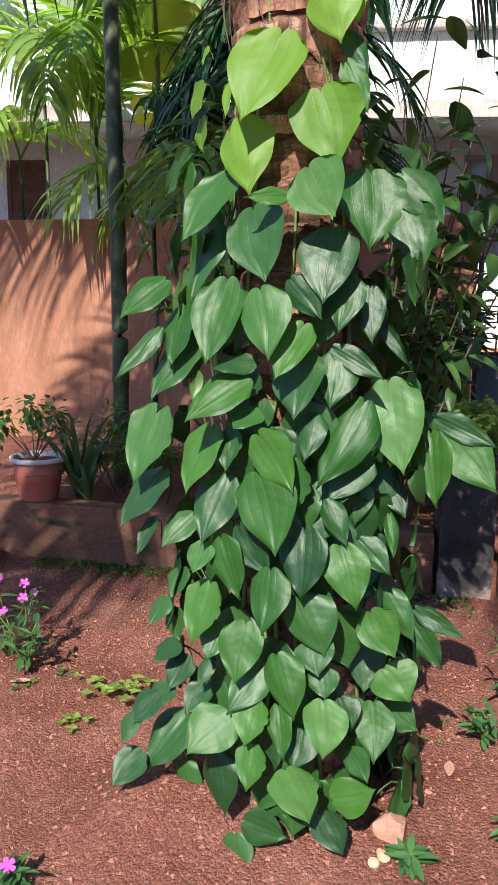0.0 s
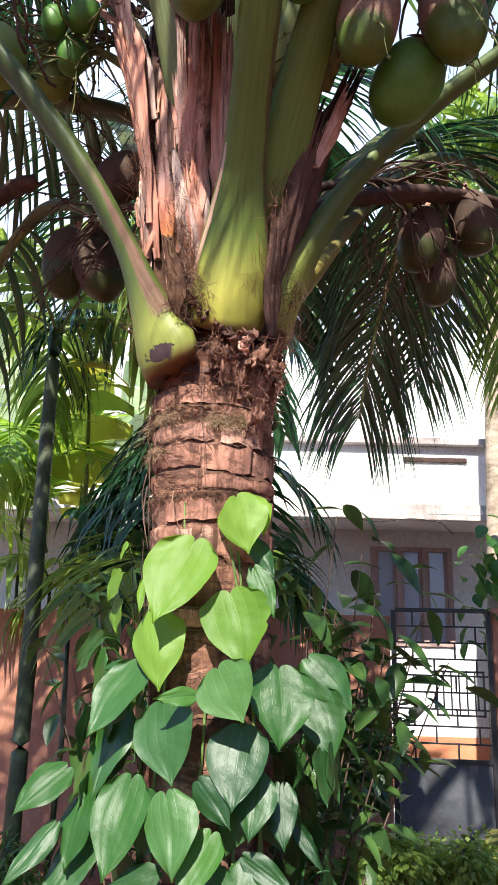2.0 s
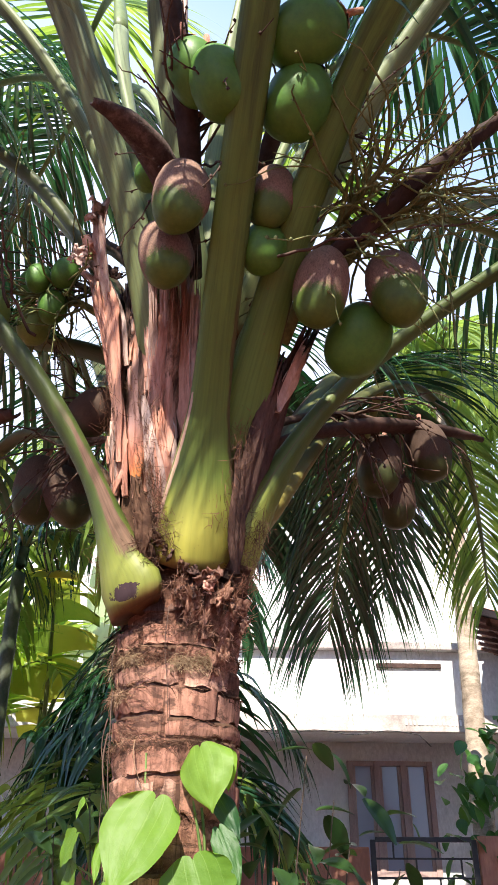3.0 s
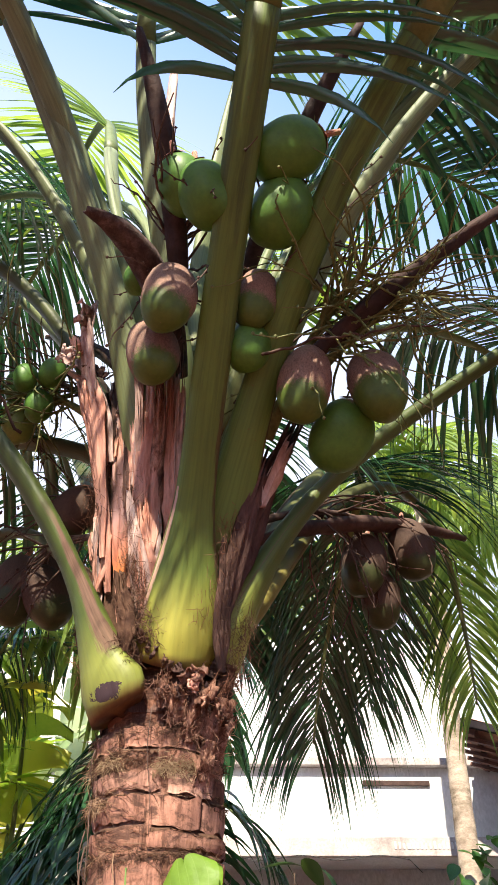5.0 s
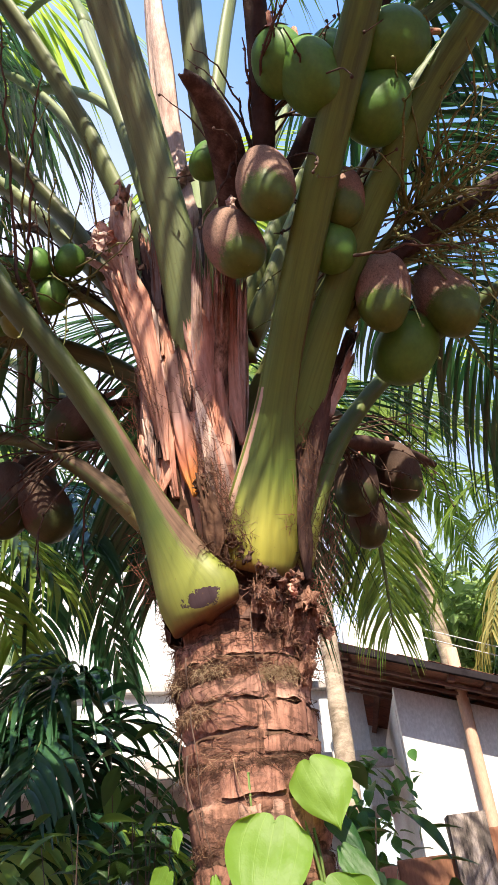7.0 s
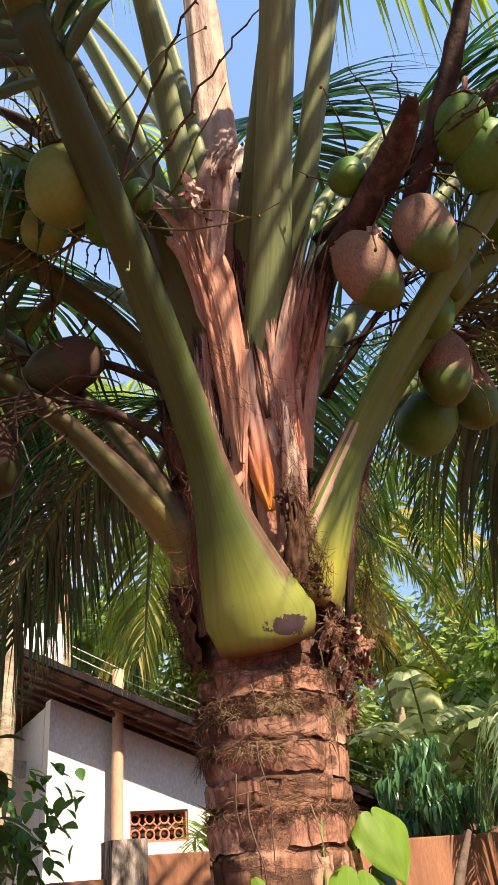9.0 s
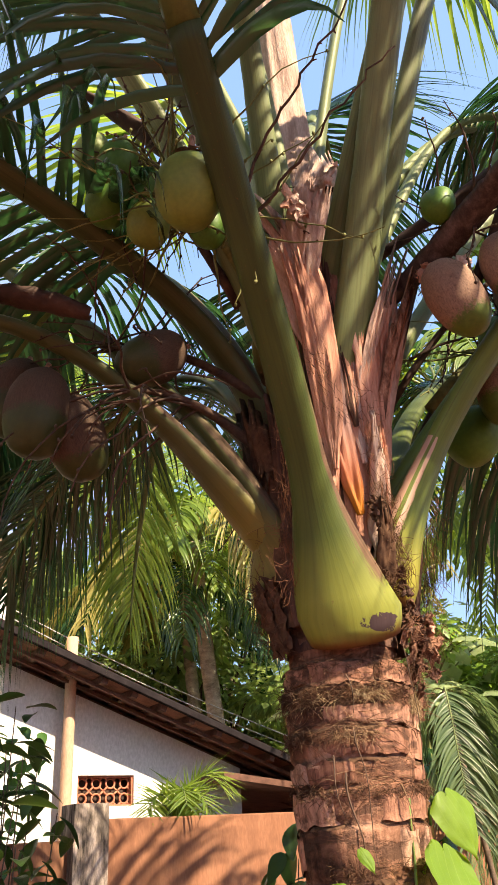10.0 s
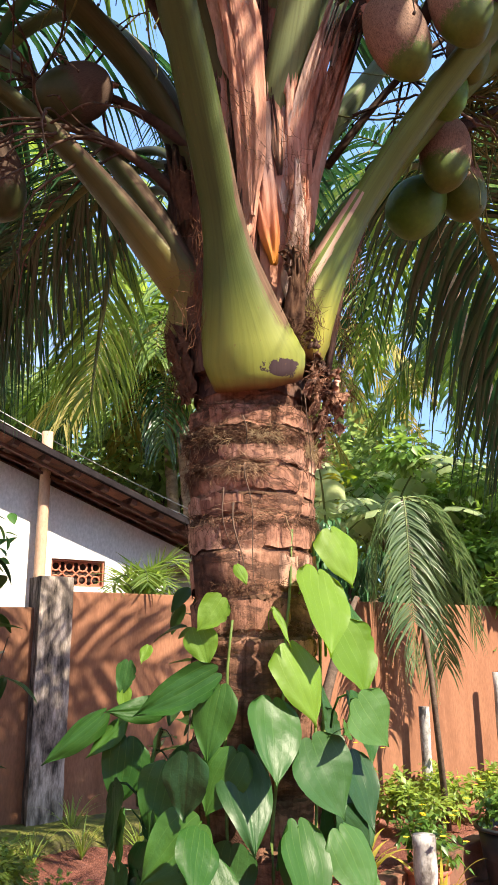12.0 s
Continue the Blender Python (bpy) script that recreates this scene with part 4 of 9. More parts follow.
def tiled_house():
    top = thing("tiled_house", "white house with a sloping clay tile roof on dark rafters", "house")
    m = Matrix(((HD.x, HN.x, 0, HC.x), (HD.y, HN.y, 0, HC.y), (0, 0, 1, 0), (0, 0, 0, 1)))
    # the gable wall with the vent's opening
    ja, jb, jz0, jz1 = 0.78, 1.36, 2.475, 2.745
    g = Geo()
    ring = [(0, 0), (2.6, 0), (2.6, verge(2.6)), (0, verge(0))]
    hole = [(ja, jz0), (jb, jz0), (jb, jz1), (ja, jz1)]
    vs = [m @ Vector((a, y, z)) for y in (0, 0.2) for a, z in ring + hole]
    fs = []
    for k in range(4):
        n = (k + 1) % 4
        fs += [(k, n, 4 + n, 4 + k), (8 + n, 8 + k, 12 + k, 12 + n), (n, k, 8 + k, 8 + n), (4 + k, 4 + n, 12 + n, 12 + k)]
    g.add(vs, fs)
    part("gable_wall", g, WHITEWASH, top, smooth=False)
    g = Geo()
    g.box((-0.005, 0.2, 0), (0.18, 4.0, 3.7), m)
    part("side_wall", g, WHITEWASH, top, smooth=False)
    g = Geo()
    pts = [m @ Vector((0.62, -0.12, z)) for z in np.linspace(0, 4.0, 12)]
    g.tube(pts, 0.056, 12)
    part("post", g, POST_WOOD, top, "round peach-coloured post through the roof")
    # roof slab, fascia, battens and tiles following the verge
    slope = math.atan(0.36)
    rm = m @ Matrix.Translation((-0.55, -0.52, verge(-0.55) + 0.07)) @ Matrix.Rotation(slope, 4, "Y")
    L = 5.2
    g = Geo()
    g.box((0, 0.03, 0.06), (L, 5.0, 0.09), rm)
    part("roof_deck", g, TILE, top, "red-brown tile underside", smooth=False)
    g = Geo()
    g.box((-0.02, -0.03, 0.03), (L, 0.03, 0.092), rm)
    part("fascia", g, ROOF_EDGE, top, "dark grey verge board", smooth=False, bevel=0.006)
    for i in range(15):
        g = Geo()
        x = 0.1 + i * 0.33
        g.box((x, 0.03, -0.02), (x + 0.06, 4.5, 0.06), rm)
        part("rafter", g, RAFTER, top, smooth=False)
    for i in range(5):
        g = Geo()
        y = 0.12 + i * 0.24
        g.box((0.0, y, -0.05), (L, y + 0.05, -0.021), rm)
        part("batten", g, RAFTER, top, smooth=False)
    tile = Geo()
    rows = []
    for i in range(2):
        rows.append([(i * 0.3, 0.2 * j / 6, 0.025 * math.sin(math.pi * j / 6) + 0.012 * (1 - i)) for j in range(7)])
    tile.grid(rows)
    tme = tile.mesh("roof_tile", TILE)
    deck = thing("roof", "", "", m=rm @ Matrix.Translation((0, 0, 0.095)))
    deck.parent = top
    for i in range(17):
        for j in range(8):
            part("roof_tile", tme, TILE, deck, m=pose(0.02 + i * 0.29, j * 0.2, 0.004, rng.uniform(-1, 1), 0, rng.uniform(-1, 1)))
    # terracotta vent block: rings and bars
    vent = thing("vent_block", "pierced terracotta vent block set in the white wall", "vent", m=m @ Matrix.Translation((ja, 0.02, jz0)))
    w, h = jb - ja, jz1 - jz0
    g = Geo()
    for lo, hi in (((0, 0), (w, 0.018)), ((0, h - 0.018), (w, h)), ((0, 0), (0.018, h)), ((w - 0.018, 0), (w, h))):
        g.box((lo[0], 0, lo[1]), (hi[0], 0.1, hi[1]))
    part("frame", g, JALI, vent, smooth=False)
    # dark sheet in place of the shade inside the vent
    g = Geo()
    g.box((0, 0.11, 0), (w, 0.15, h))
    part("backing", g, SPATHE, vent, "dark sheet standing for the shade behind the block", smooth=False)
    for i in range(4):
        for j in range(2):
            g = Geo()
            cx, cz, r = w * (i + 0.5) / 4, h * (j + 0.5) / 2, 0.045
            ring = [(cx + r * math.cos(k * math.pi / 8), 0.05, cz + r * math.sin(k * math.pi / 8)) for k in range(17)]
            g.tube(ring, (0.011), 5, up=Vector((0, 1, 0)), cap=False)
            for sx, sz in ((1, 1), (1, -1), (-1, 1), (-1, -1)):
                g.tube([(cx + sx * r * 0.7, 0.05, cz + sz * r * 0.7), (cx + sx * w / 8, 0.05, cz + sz * h / 4)], 0.01, 5)
            part("ring", g, JALI, vent)
    # lower lean-to roof and upper white block behind
    g = Geo()
    g.box((1.75, -0.5, 2.62), (4.6, 1.6, 2.68), m @ Matrix.Rotation(0.12, 4, "Y") @ Matrix.Translation((0, 0, 0.28)))
    part("lean_to", g, RAFTER, top, "dark thatched lean-to roof", smooth=False)
    g = Geo()
    g.box((-0.3, 2.6, 3.0), (0.75, 4.0, 5.3), m)
    part("upper_block", g, WHITEWASH, top, smooth=False)
    return top


tiled_house()
for gap in (0.0, 0.13):
    g = Geo()
    pts = [Vector((2.95 + 6.4 * u, 11.5 - 4.65 * u, 6.65 - 3.65 * u - 0.25 * math.sin(math.pi * u) + gap)) for u in (i / 24 for i in range(25))]
    g.tube(pts, 0.008, 5)
    tagged(part("cable", g, CABLE), "thin grey cable strung past the roof", "cable", "cables")


# ---- what closes the garden behind the camera ----
wall("wall_south", [(9.5, -7.5), (-14, -7.5)], -0.2, 2.1, 0.2, TERRACOTTA_WALL, "terracotta painted compound wall behind the garden")
wall("wall_west", [(-14, -7.5), (-14, 7.9)], -0.2, 2.1, 0.2, TERRACOTTA_WALL, "terracotta painted compound wall at the garden's end")


# ---- the coconut palm ----
TRUNK_X, TRUNK_Y = 0.14, 2.17


def trunk_axis(z):
    return Vector((0.165 - 0.02 * z, 2.165 + 0.004 * z, z))


def trunk_r(z):
    return 0.155 + 0.055 * math.exp(-z / 0.25) + 0.008 * smoothstep(1.9, 2.4, z) - 0.07 * smoothstep(2.5, 3.7, z)


palm = thing("coconut_palm", "short young coconut palm with ringed brown trunk and bearing crown", "palm tree", m=None)


RINGS = []
_z, _r = 0.12, random.Random(2)
while _z < 1.84:
    RINGS.append((_z, _r.uniform(-0.016, 0.016), _r.uniform(0, 6.28)))
    _z += _r.uniform(0.075, 0.115)
for _z in (1.88, 1.97, 2.087, 2.171, 2.225, 2.297, 2.355, 2.4, 2.46):
    RINGS.append((_z, _r.uniform(-0.009, 0.009), _r.uniform(0, 6.28)))


def ring_z(k, a):
    z, tilt, ph = RINGS[k]
    return z + tilt * math.cos(a - ph) + 0.008 * noise.noise(Vector((math.cos(a) * 2, math.sin(a) * 2, k)))


def palm_trunk():
    g = Geo()
    rows = []
    n, steps = 64, 230
    for i in range(steps):
        z = -0.06 + 2.68 * i / (steps - 1)
        c, r0 = trunk_axis(z), trunk_r(z)
        ring = []
        for j in range(n):
            a = 2 * math.pi * j / n
            zs = [ring_z(k, a) for k in range(len(RINGS)) if abs(RINGS[k][0] - z) < 0.16]
            lo = max([q for q in zs if q <= z], default=z - 0.05)
            hi = min([q for q in zs if q > z], default=z + 0.05)
            ph = (z - lo) / max(hi - lo, 0.01)
            cell = noise.cell(Vector((a * 2.6 + 5 * lo, lo * 40, 0.5)))
            r = r0 + 0.009 * ph - (0.007 if z - lo < 0.01 else 0) + 0.004 * (cell - 0.5) - 0.02 * smoothstep(2.44, 2.475, z)
            r += wobble((math.cos(a) * 7, math.sin(a) * 7, z * 5), 1.0, 0.004) + wobble((math.cos(a) * 20, math.sin(a) * 20, z * 30), 1.0, 0.0035)
            ring.append(c + Vector((math.cos(a) * r, math.sin(a) * r, 0)))
        rows.append(ring)
    g.grid(rows, wrap=True)
    part("trunk", g, BARK, palm)
    # frayed rims on the rings: thin torn scraps with short fibres lying along them
    g = Geo()
    for k in range(len(RINGS)):
        r4 = random.Random(400 + k)
        heavy = {2.297: 1.1, 2.4: 1.2, 2.171: 0.6}.get(RINGS[k][0], 0.24)
        j = 0
        while j < 300:
            n = r4.randint(5, 26)
            if r4.random() < 0.55:
                rows = [[], [], []]
                hang = r4.uniform(0.003, 0.011)
                lift = r4.uniform(0.002, 0.007) * (0.7 + heavy)
                for i in range(n + 1):
                    a = 2 * math.pi * (j + i) / 300
                    zc = ring_z(k, a)
                    c = trunk_axis(zc)
                    fade = math.sin(math.pi * (i + 0.5) / (n + 1)) ** 0.5
                    for q, (dz, dr) in enumerate(((0.004, -0.006), (0.0, 0.5), (-1.0, 1.0))):
                        rr = trunk_r(zc) + 0.003 + (dr * lift * fade * r4.uniform(0.7, 1.3) if q else dr)
                        rows[q].append(c + Vector((math.cos(a) * rr, math.sin(a) * rr, dz * hang * fade * r4.uniform(0.5, 1.4) if q == 2 else dz)))
                g.grid(rows)
            j += n
        for _ in range(int(120 * heavy)):
            a = r4.uniform(0, 6.283)
            gap = noise.noise(Vector((math.cos(a) * 1.9, math.sin(a) * 1.9, k * 3.1)))
            if r4.random() > 0.45 + 1.2 * gap:
                continue
            z = ring_z(k, a) + r4.gauss(-0.002, 0.006)
            span = r4.uniform(0.06, 0.16) * r4.choice((-1, 1))
            off, dip = r4.uniform(0.0, 0.012) * heavy, r4.uniform(-0.03, 0.012)
            pts = []
            for i in range(5):
                b = a + span * i / 4
                zz = z + dip * (i / 4) ** 2 + r4.gauss(0, 0.002)
                rr = trunk_r(zz) + 0.007 + off * math.sin(math.pi * i / 4) + (r4.uniform(0, 0.012) if i == 4 else 0)
                c = trunk_axis(zz)
                pts.append(c + Vector((math.cos(b) * rr, math.sin(b) * rr, 0)))
            g.tube(pts, [0.001, 0.0011, 0.001, 0.0009, 0.0006], 3, cap=False)
    part("ring_fringe", g, FIBRE, palm, "ragged brown fringes on the trunk's rings", kind="stuff")
    g = Geo()
    rows = []
    for i in range(40):
        z = 2.5 + 1.6 * i / 39
        c, r0 = trunk_axis(z), 0.15 - 0.085 * (i / 39)
        rows.append([c + Vector((math.cos(a), math.sin(a), 0)) * (r0 + wobble((math.cos(a) * 4, math.sin(a) * 4, z * 6), 1, 0.02)) for a in (2 * math.pi * j / 24 for j in range(24))])
    g.grid(rows, wrap=True)
    part("stem_core", g, HUSK_DARK, palm, "dark fibrous core of the crown")
    # tangled fibres and rootlets about the rings
    for name, mat, count, zs, seed in (("fibre", FIBRE, 300, (2.42, 2.4, 2.37, 2.3, 2.3, 2.17), 5), ("fibre", RED_FIBRE, 130, (2.42, 2.4, 2.36, 2.3, 2.2), 7), ("rootlet", ROOTLET, 130, (2.38, 2.39, 2.3, 2.17), 6)):
        r3 = random.Random(seed)
        g = Geo()
        for k in range(count):
            z = r3.choice(zs) + r3.gauss(0, 0.016)
            a = r3.choice((3.35, 3.75, 4.3, 2.6, 2.75, 2.4, 5.3, 0.6, 1.7)) + r3.gauss(0, 0.13)
            rr = trunk_r(z) + 0.006
            p = trunk_axis(z) + Vector((math.cos(a) * rr, math.sin(a) * rr, 0))
            tang = Vector((-math.sin(a), math.cos(a), r3.uniform(-0.5, 0.3))) * r3.choice((-1, 1))
            out = Vector((math.cos(a), math.sin(a), 0))
            pts = [p]
            ln = r3.uniform(0.03, 0.075) if r3.random() < 0.85 else r3.uniform(0.08, 0.13)
            for i in range(5):
                tang = (tang + out * r3.uniform(-0.35, 0.25) + Vector((0, 0, r3.uniform(-0.5, 0.3)))).normalized()
                q = pts[-1] + tang * ln / 5
                c = trunk_axis(q.z)
                d = Vector((q.x - c.x, q.y - c.y, 0))
                lim = trunk_r(q.z) + 0.008
                if d.length < lim:
                    q += d.normalized() * (lim - d.length)
                pts.append(q)
            g.tube(pts, [0.0008, 0.0008, 0.0007, 0.0006, 0.0005, 0.0004], 3, cap=False)
        part(name, g, mat, palm, kind="stuff")


palm_trunk()


def bark_sheets():
    """Smooth sheets of bark between the rings, torn at their rims, with the dark fibre showing between them."""
    r = random.Random(58)
    g = Geo()
    for k in range(len(RINGS) - 1):
        if RINGS[k][0] < 1.8:
            continue
        a = r.uniform(0, 1)
        stop = a + 6.1
        while a < stop:
            da = r.uniform(0.5, 1.7)
            if r.random() < 0.66:
                lift, low, high = r.uniform(0.002, 0.006), r.uniform(0.02, 0.25), r.uniform(0.82, 1.0)
                curl = r.uniform(-0.004, 0.005)
                rows = []
                n = max(int(da * 30), 8)
                for i in range(7):
                    row = []
                    for j in range(n + 1):
                        b = a + da * j / n
                        z0, z1 = ring_z(k, b), ring_z(k + 1, b)
                        rag = 0.2 * noise.noise(Vector((b * 4, k, 1.0 if i < 3 else 5.0))) + 0.03 * noise.noise(Vector((b * 9, k, i * 0.2)))
                        u = low + (high - low) * i / 6 + (rag if i in (0, 6) else 0)
                        z = z0 + (z1 - z0) * u
                        c = trunk_axis(z)
                        edge = min(j, n - j) / n
                        rr = trunk_r(z) + 0.009 * u + lift * min(1.0, edge * 9) * (1.0 if i < 5 else 0.4) - (0.005 if edge < 0.03 else 0.0) + (curl if i == 0 else 0) + 0.0025 * noise.noise(Vector((b * 5, z * 20, 2)))
                        row.append(c + Vector((math.cos(b) * rr, math.sin(b) * rr, 0)))
                    rows.append(row)
                g.grid(rows)
            a += da * r.uniform(0.9, 1.15)
    part("bark_sheet", g, BARK_SHEET, palm, "torn pinkish sheets of bark between the rings", kind="stuff")


bark_sheets()


def fibre_mat(az0, az1, z, drop, count, ln, mat, seed, out=0.02):
    """A matted brush of short fibres hanging from one ring."""
    r = random.Random(seed)
    g = Geo()
    for _ in range(count):
        a = radians(r.uniform(az0, az1))
        zz = z + r.gauss(0, drop)
        c = trunk_axis(zz)
        o = Vector((math.cos(a), math.sin(a), 0))
        side = Vector((-o.y, o.x, 0))
        p = c + o * (trunk_r(zz) + 0.008)
        pts = [p]
        d = (o * r.uniform(0.3, 1.0) + side * r.gauss(0, 0.7) + Vector((0, 0, r.uniform(-0.9, 0.5)))).normalized()
        L = ln * r.uniform(0.4, 1.2)
        for i in range(4):
            q = pts[-1] + d * L / 4
            d = (d - o * r.uniform(0.1, 0.5) * out / 0.02 + side * r.gauss(0, 0.45) + Vector((0, 0, r.uniform(-0.6, 0.25)))).normalized()
            ax = trunk_axis(q.z)
            e = Vector((q.x - ax.x, q.y - ax.y, 0))
            if e.length < trunk_r(q.z) + 0.012:
                q += e.normalized() * (trunk_r(q.z) + 0.012 - e.length)
            pts.append(q)
        g.tube(pts, [0.0008, 0.0008, 0.0007, 0.0006, 0.0004], 3, cap=False)
    part("fibre_mat", g, mat, palm, kind="stuff")


fibre_mat(128, 196, 2.385, 0.013, 200, 0.05, FIBRE, 901)
fibre_mat(128, 200, 2.37, 0.012, 60, 0.05, OCHRE_FIBRE, 902)
fibre_mat(200, 262, 2.38, 0.009, 150, 0.035, FIBRE, 903)
fibre_mat(266, 300, 2.36, 0.012, 300, 0.024, OCHRE_FIBRE, 904, 0.012)
fibre_mat(214, 240, 2.375, 0.009, 140, 0.03, OCHRE_FIBRE, 905, 0.015)
fibre_mat(135, 205, 2.29, 0.009, 110, 0.04, FIBRE, 906)
fibre_mat(190, 225, 2.285, 0.009, 110, 0.035, ROOTLET, 907)
fibre_mat(240, 310, 2.165, 0.009, 150, 0.03, FIBRE, 908)
fibre_mat(150, 240, 2.165, 0.01, 120, 0.035, FIBRE, 909)
fibre_mat(170, 310, 2.45, 0.01, 180, 0.04, FIBRE, 910)
fibre_mat(175, 300, 2.0, 0.01, 110, 0.03, FIBRE, 911)
fibre_mat(175, 300, 1.9, 0.01, 90, 0.03, FIBRE, 912)
# dead rootlets and stalk strings hanging down the bark
for k, (az, z0, z1, thick) in enumerate(((205, 2.42, 2.33, 0.002), (199, 2.2, 2.02, 0.003), (210, 2.3, 1.98, 0.0018), (262, 2.5, 2.2, 0.0014), (240, 2.17, 2.07, 0.0018), (190, 2.24, 2.1, 0.002))):
    g = Geo()
    pts = []
    for i in range(10):
        z = z0 + (z1 - z0) * i / 9
        a = radians(az + 5 * noise.noise(Vector((z * 9, k, 0))) + 4 * i / 9)
        c = trunk_axis(z)
        rr = trunk_r(z) + 0.022 + 0.012 * math.sin(math.pi * i / 9)
        pts.append(c + Vector((math.cos(a) * rr, math.sin(a) * rr, 0)))
    g.tube(pts, [thick * (1 - 0.6 * i / 9) for i in range(10)], 6)
    part("dead_root", g, ROOTLET if k == 4 else TWIG_DRY, palm)


def stalk_radii(n, base, mid, tip, thick, taper):
    out = []
    for i in range(n):
        u = i / (n - 1)
        k = smoothstep(0.0, taper, u)
        w = base * (1 - k) + mid * k
        w = w * (1 - u) + tip * u if u > taper else w + (tip - w) * u * 0.3
        t = w * (0.5 + (thick - 0.5) * smoothstep(0.0, 0.5, u))
        if u < 0.05:
            w *= 0.82 + 0.18 * u / 0.05
            t *= 0.75 + 0.25 * u / 0.05
        out.append((w, t))
    return out


def leaflets(g, pts, start, length, density, hang, seed, width=0.02, keep=1.0, spread_deg=55):
    """Blades on both sides of a rib: out and forward from it, sinking with their weight."""
    r = random.Random(seed)
    arc = [0.0]
    for a, b in zip(pts, pts[1:]):
        arc.append(arc[-1] + (b - a).length)
    s = start
    total = arc[-1]
    while s < total - 0.02:
        k = max(i for i in range(len(arc)) if arc[i] <= s)
        k = min(k, len(pts) - 2)
        p = pts[k].lerp(pts[k + 1], (s - arc[k]) / (arc[k + 1] - arc[k]))
        d = (pts[k + 1] - pts[k]).normalized()
        side = d.cross(Vector((0, 0, 1)))
        if side.length < 0.05:
            side = Vector((1, 0, 0))
        side.normalize()
        upv = side.cross(d)
        f = (s - start) / (total - start)
        ln = length * (0.55 + 0.75 * math.sin(math.pi * min(0.95, 0.14 + 0.8 * f))) * r.uniform(0.85, 1.1)
        for sg in (-1, 1):
            if r.random() > keep:
                continue
            ang = radians(spread_deg - 18 * f + r.uniform(-9, 9))
            way = (side * sg * math.sin(ang) + d * math.cos(ang) + upv * r.uniform(0.0, 0.28)).normalized()
            w0 = width * r.uniform(0.8, 1.15) * (1 - 0.35 * f)
            droop = hang * r.uniform(0.7, 1.3)
            q = p.copy()
            v = way.copy()
            rows, n = [], 7
            for i in range(n):
                u = i / (n - 1)
                w = w0 * (0.45 + 0.55 * smoothstep(0, 0.2, u)) * (1 - smoothstep(0.35, 1.0, u) * 0.96)
                across = v.cross(upv if abs(v.dot(upv)) < 0.95 else side).normalized()
                nrm = across.cross(v)
                rows.append([q - across * w + nrm * w * 0.45, q, q + across * w + nrm * w * 0.45])
                v = (v + Vector((0, 0, -1)) * droop * 0.34 * (0.4 + u)).normalized()
                q = q + v * ln / (n - 1)
            g.grid(rows)
        s += density * r.uniform(0.8, 1.2)


def extend(c, reach, fall):
    """The rib beyond the stalk: on along its way, arching over."""
    a, b = Vector(c[2]), Vector(c[3])
    t = (b - a).normalized()
    h = Vector((t.x, t.y, 0)).normalized()
    return [b, b + t * reach * 0.33, b + t * reach * 0.55 + h * reach * 0.12 - Vector((0, 0, fall * 0.3)), b + t * reach * 0.55 + h * reach * 0.45 - Vector((0, 0, fall))]


def frond(c, mat, base=0.11, mid=0.055, tip=0.045, thick=0.62, reach=2.6, fall=1.0, start=0.35, seed=1, leaf=FROND, hang=0.55, length=0.75, label="", keep=1.0, density=0.03, ribs=None, width=0.02, taper=0.42):
    pts = bezier(c, 40)
    g = Geo()
    radii = stalk_radii(len(pts), base, mid, tip, thick, taper)
    g.tube(pts, radii, 22)
    # the foot clasps the trunk: its breadth bends round the axis, and its lower rim sags
    for i in range(len(pts)):
        u = i / (len(pts) - 1)
        k = 1 - smoothstep(0.0, 0.3, u)
        ax = trunk_axis(pts[i].z)
        out = Vector((pts[i].x - ax.x, pts[i].y - ax.y, 0))
        R = max(out.length, 0.12)
        out.normalize()
        tan = Vector((-out.y, out.x, 0))
        for j in range(22):
            q = Vector(g.v[i * 22 + j])
            rel = q - pts[i]
            a, b = rel.dot(tan), rel.dot(out)
            th = a / R
            w = ax + (out * math.cos(th) + tan * math.sin(th)) * (R + b)
            w = Vector((w.x, w.y, q.z + 0.05 * k * (abs(a) / max(radii[i][0], 0.01)) ** 2 * (1 - smoothstep(0, 0.12, u))))
            g.v[i * 22 + j] = tuple(q.lerp(w, k))
    stalk = part("leaf_stalk", g, mat, palm, label)
    if reach:
        rib = bezier(ribs or extend(c, reach, fall), 22)
        g = Geo()
        g.tube(rib, [(tip * (1 - 0.8 * i / 21), tip * 0.6 * (1 - 0.8 * i / 21)) for i in range(22)], 8)
        part("rib", g, RACHIS, stalk)
        g = Geo()
        leaflets(g, rib, start, length, density, hang, seed, width=width, keep=keep)
        part("foliage", g, leaf, stalk, kind="stuff")
    return stalk


P1 = [(-0.01, 2.1, 2.49), (-0.13, 2.09, 3.03), (-0.46, 2.02, 3.39), (-0.86, 1.93, 3.8)]
P2 = [(0.15, 2.03, 2.6), (0.18, 1.95, 3.1), (0.24, 1.48, 3.48), (0.34, 0.95, 4.04)]
P3 = [(0.27, 2.13, 2.62), (0.41, 2.07, 3.2), (0.83, 2.18, 3.53), (1.39, 2.14, 3.97)]
P4 = [(0.22, 2.1, 2.8), (0.33, 1.8, 3.32), (0.47, 1.43, 3.71), (0.77, 1.02, 4.05)]
P5 = [(0.2, 2.19, 3.1), (0.48, 1.85, 3.79), (0.74, 1.58, 4.34), (1.19, 1.4, 4.78)]
P6 = [(0.07, 2.08, 3.05), (-0.04, 1.88, 3.73), (-0.25, 1.62, 4.24), (-0.52, 1.34, 4.75)]
P7 = [(0.14, 2.16, 3.4), (0.13, 1.82, 3.78), (-0.04, 1.69, 4.23), (-0.05, 1.42, 4.78)]
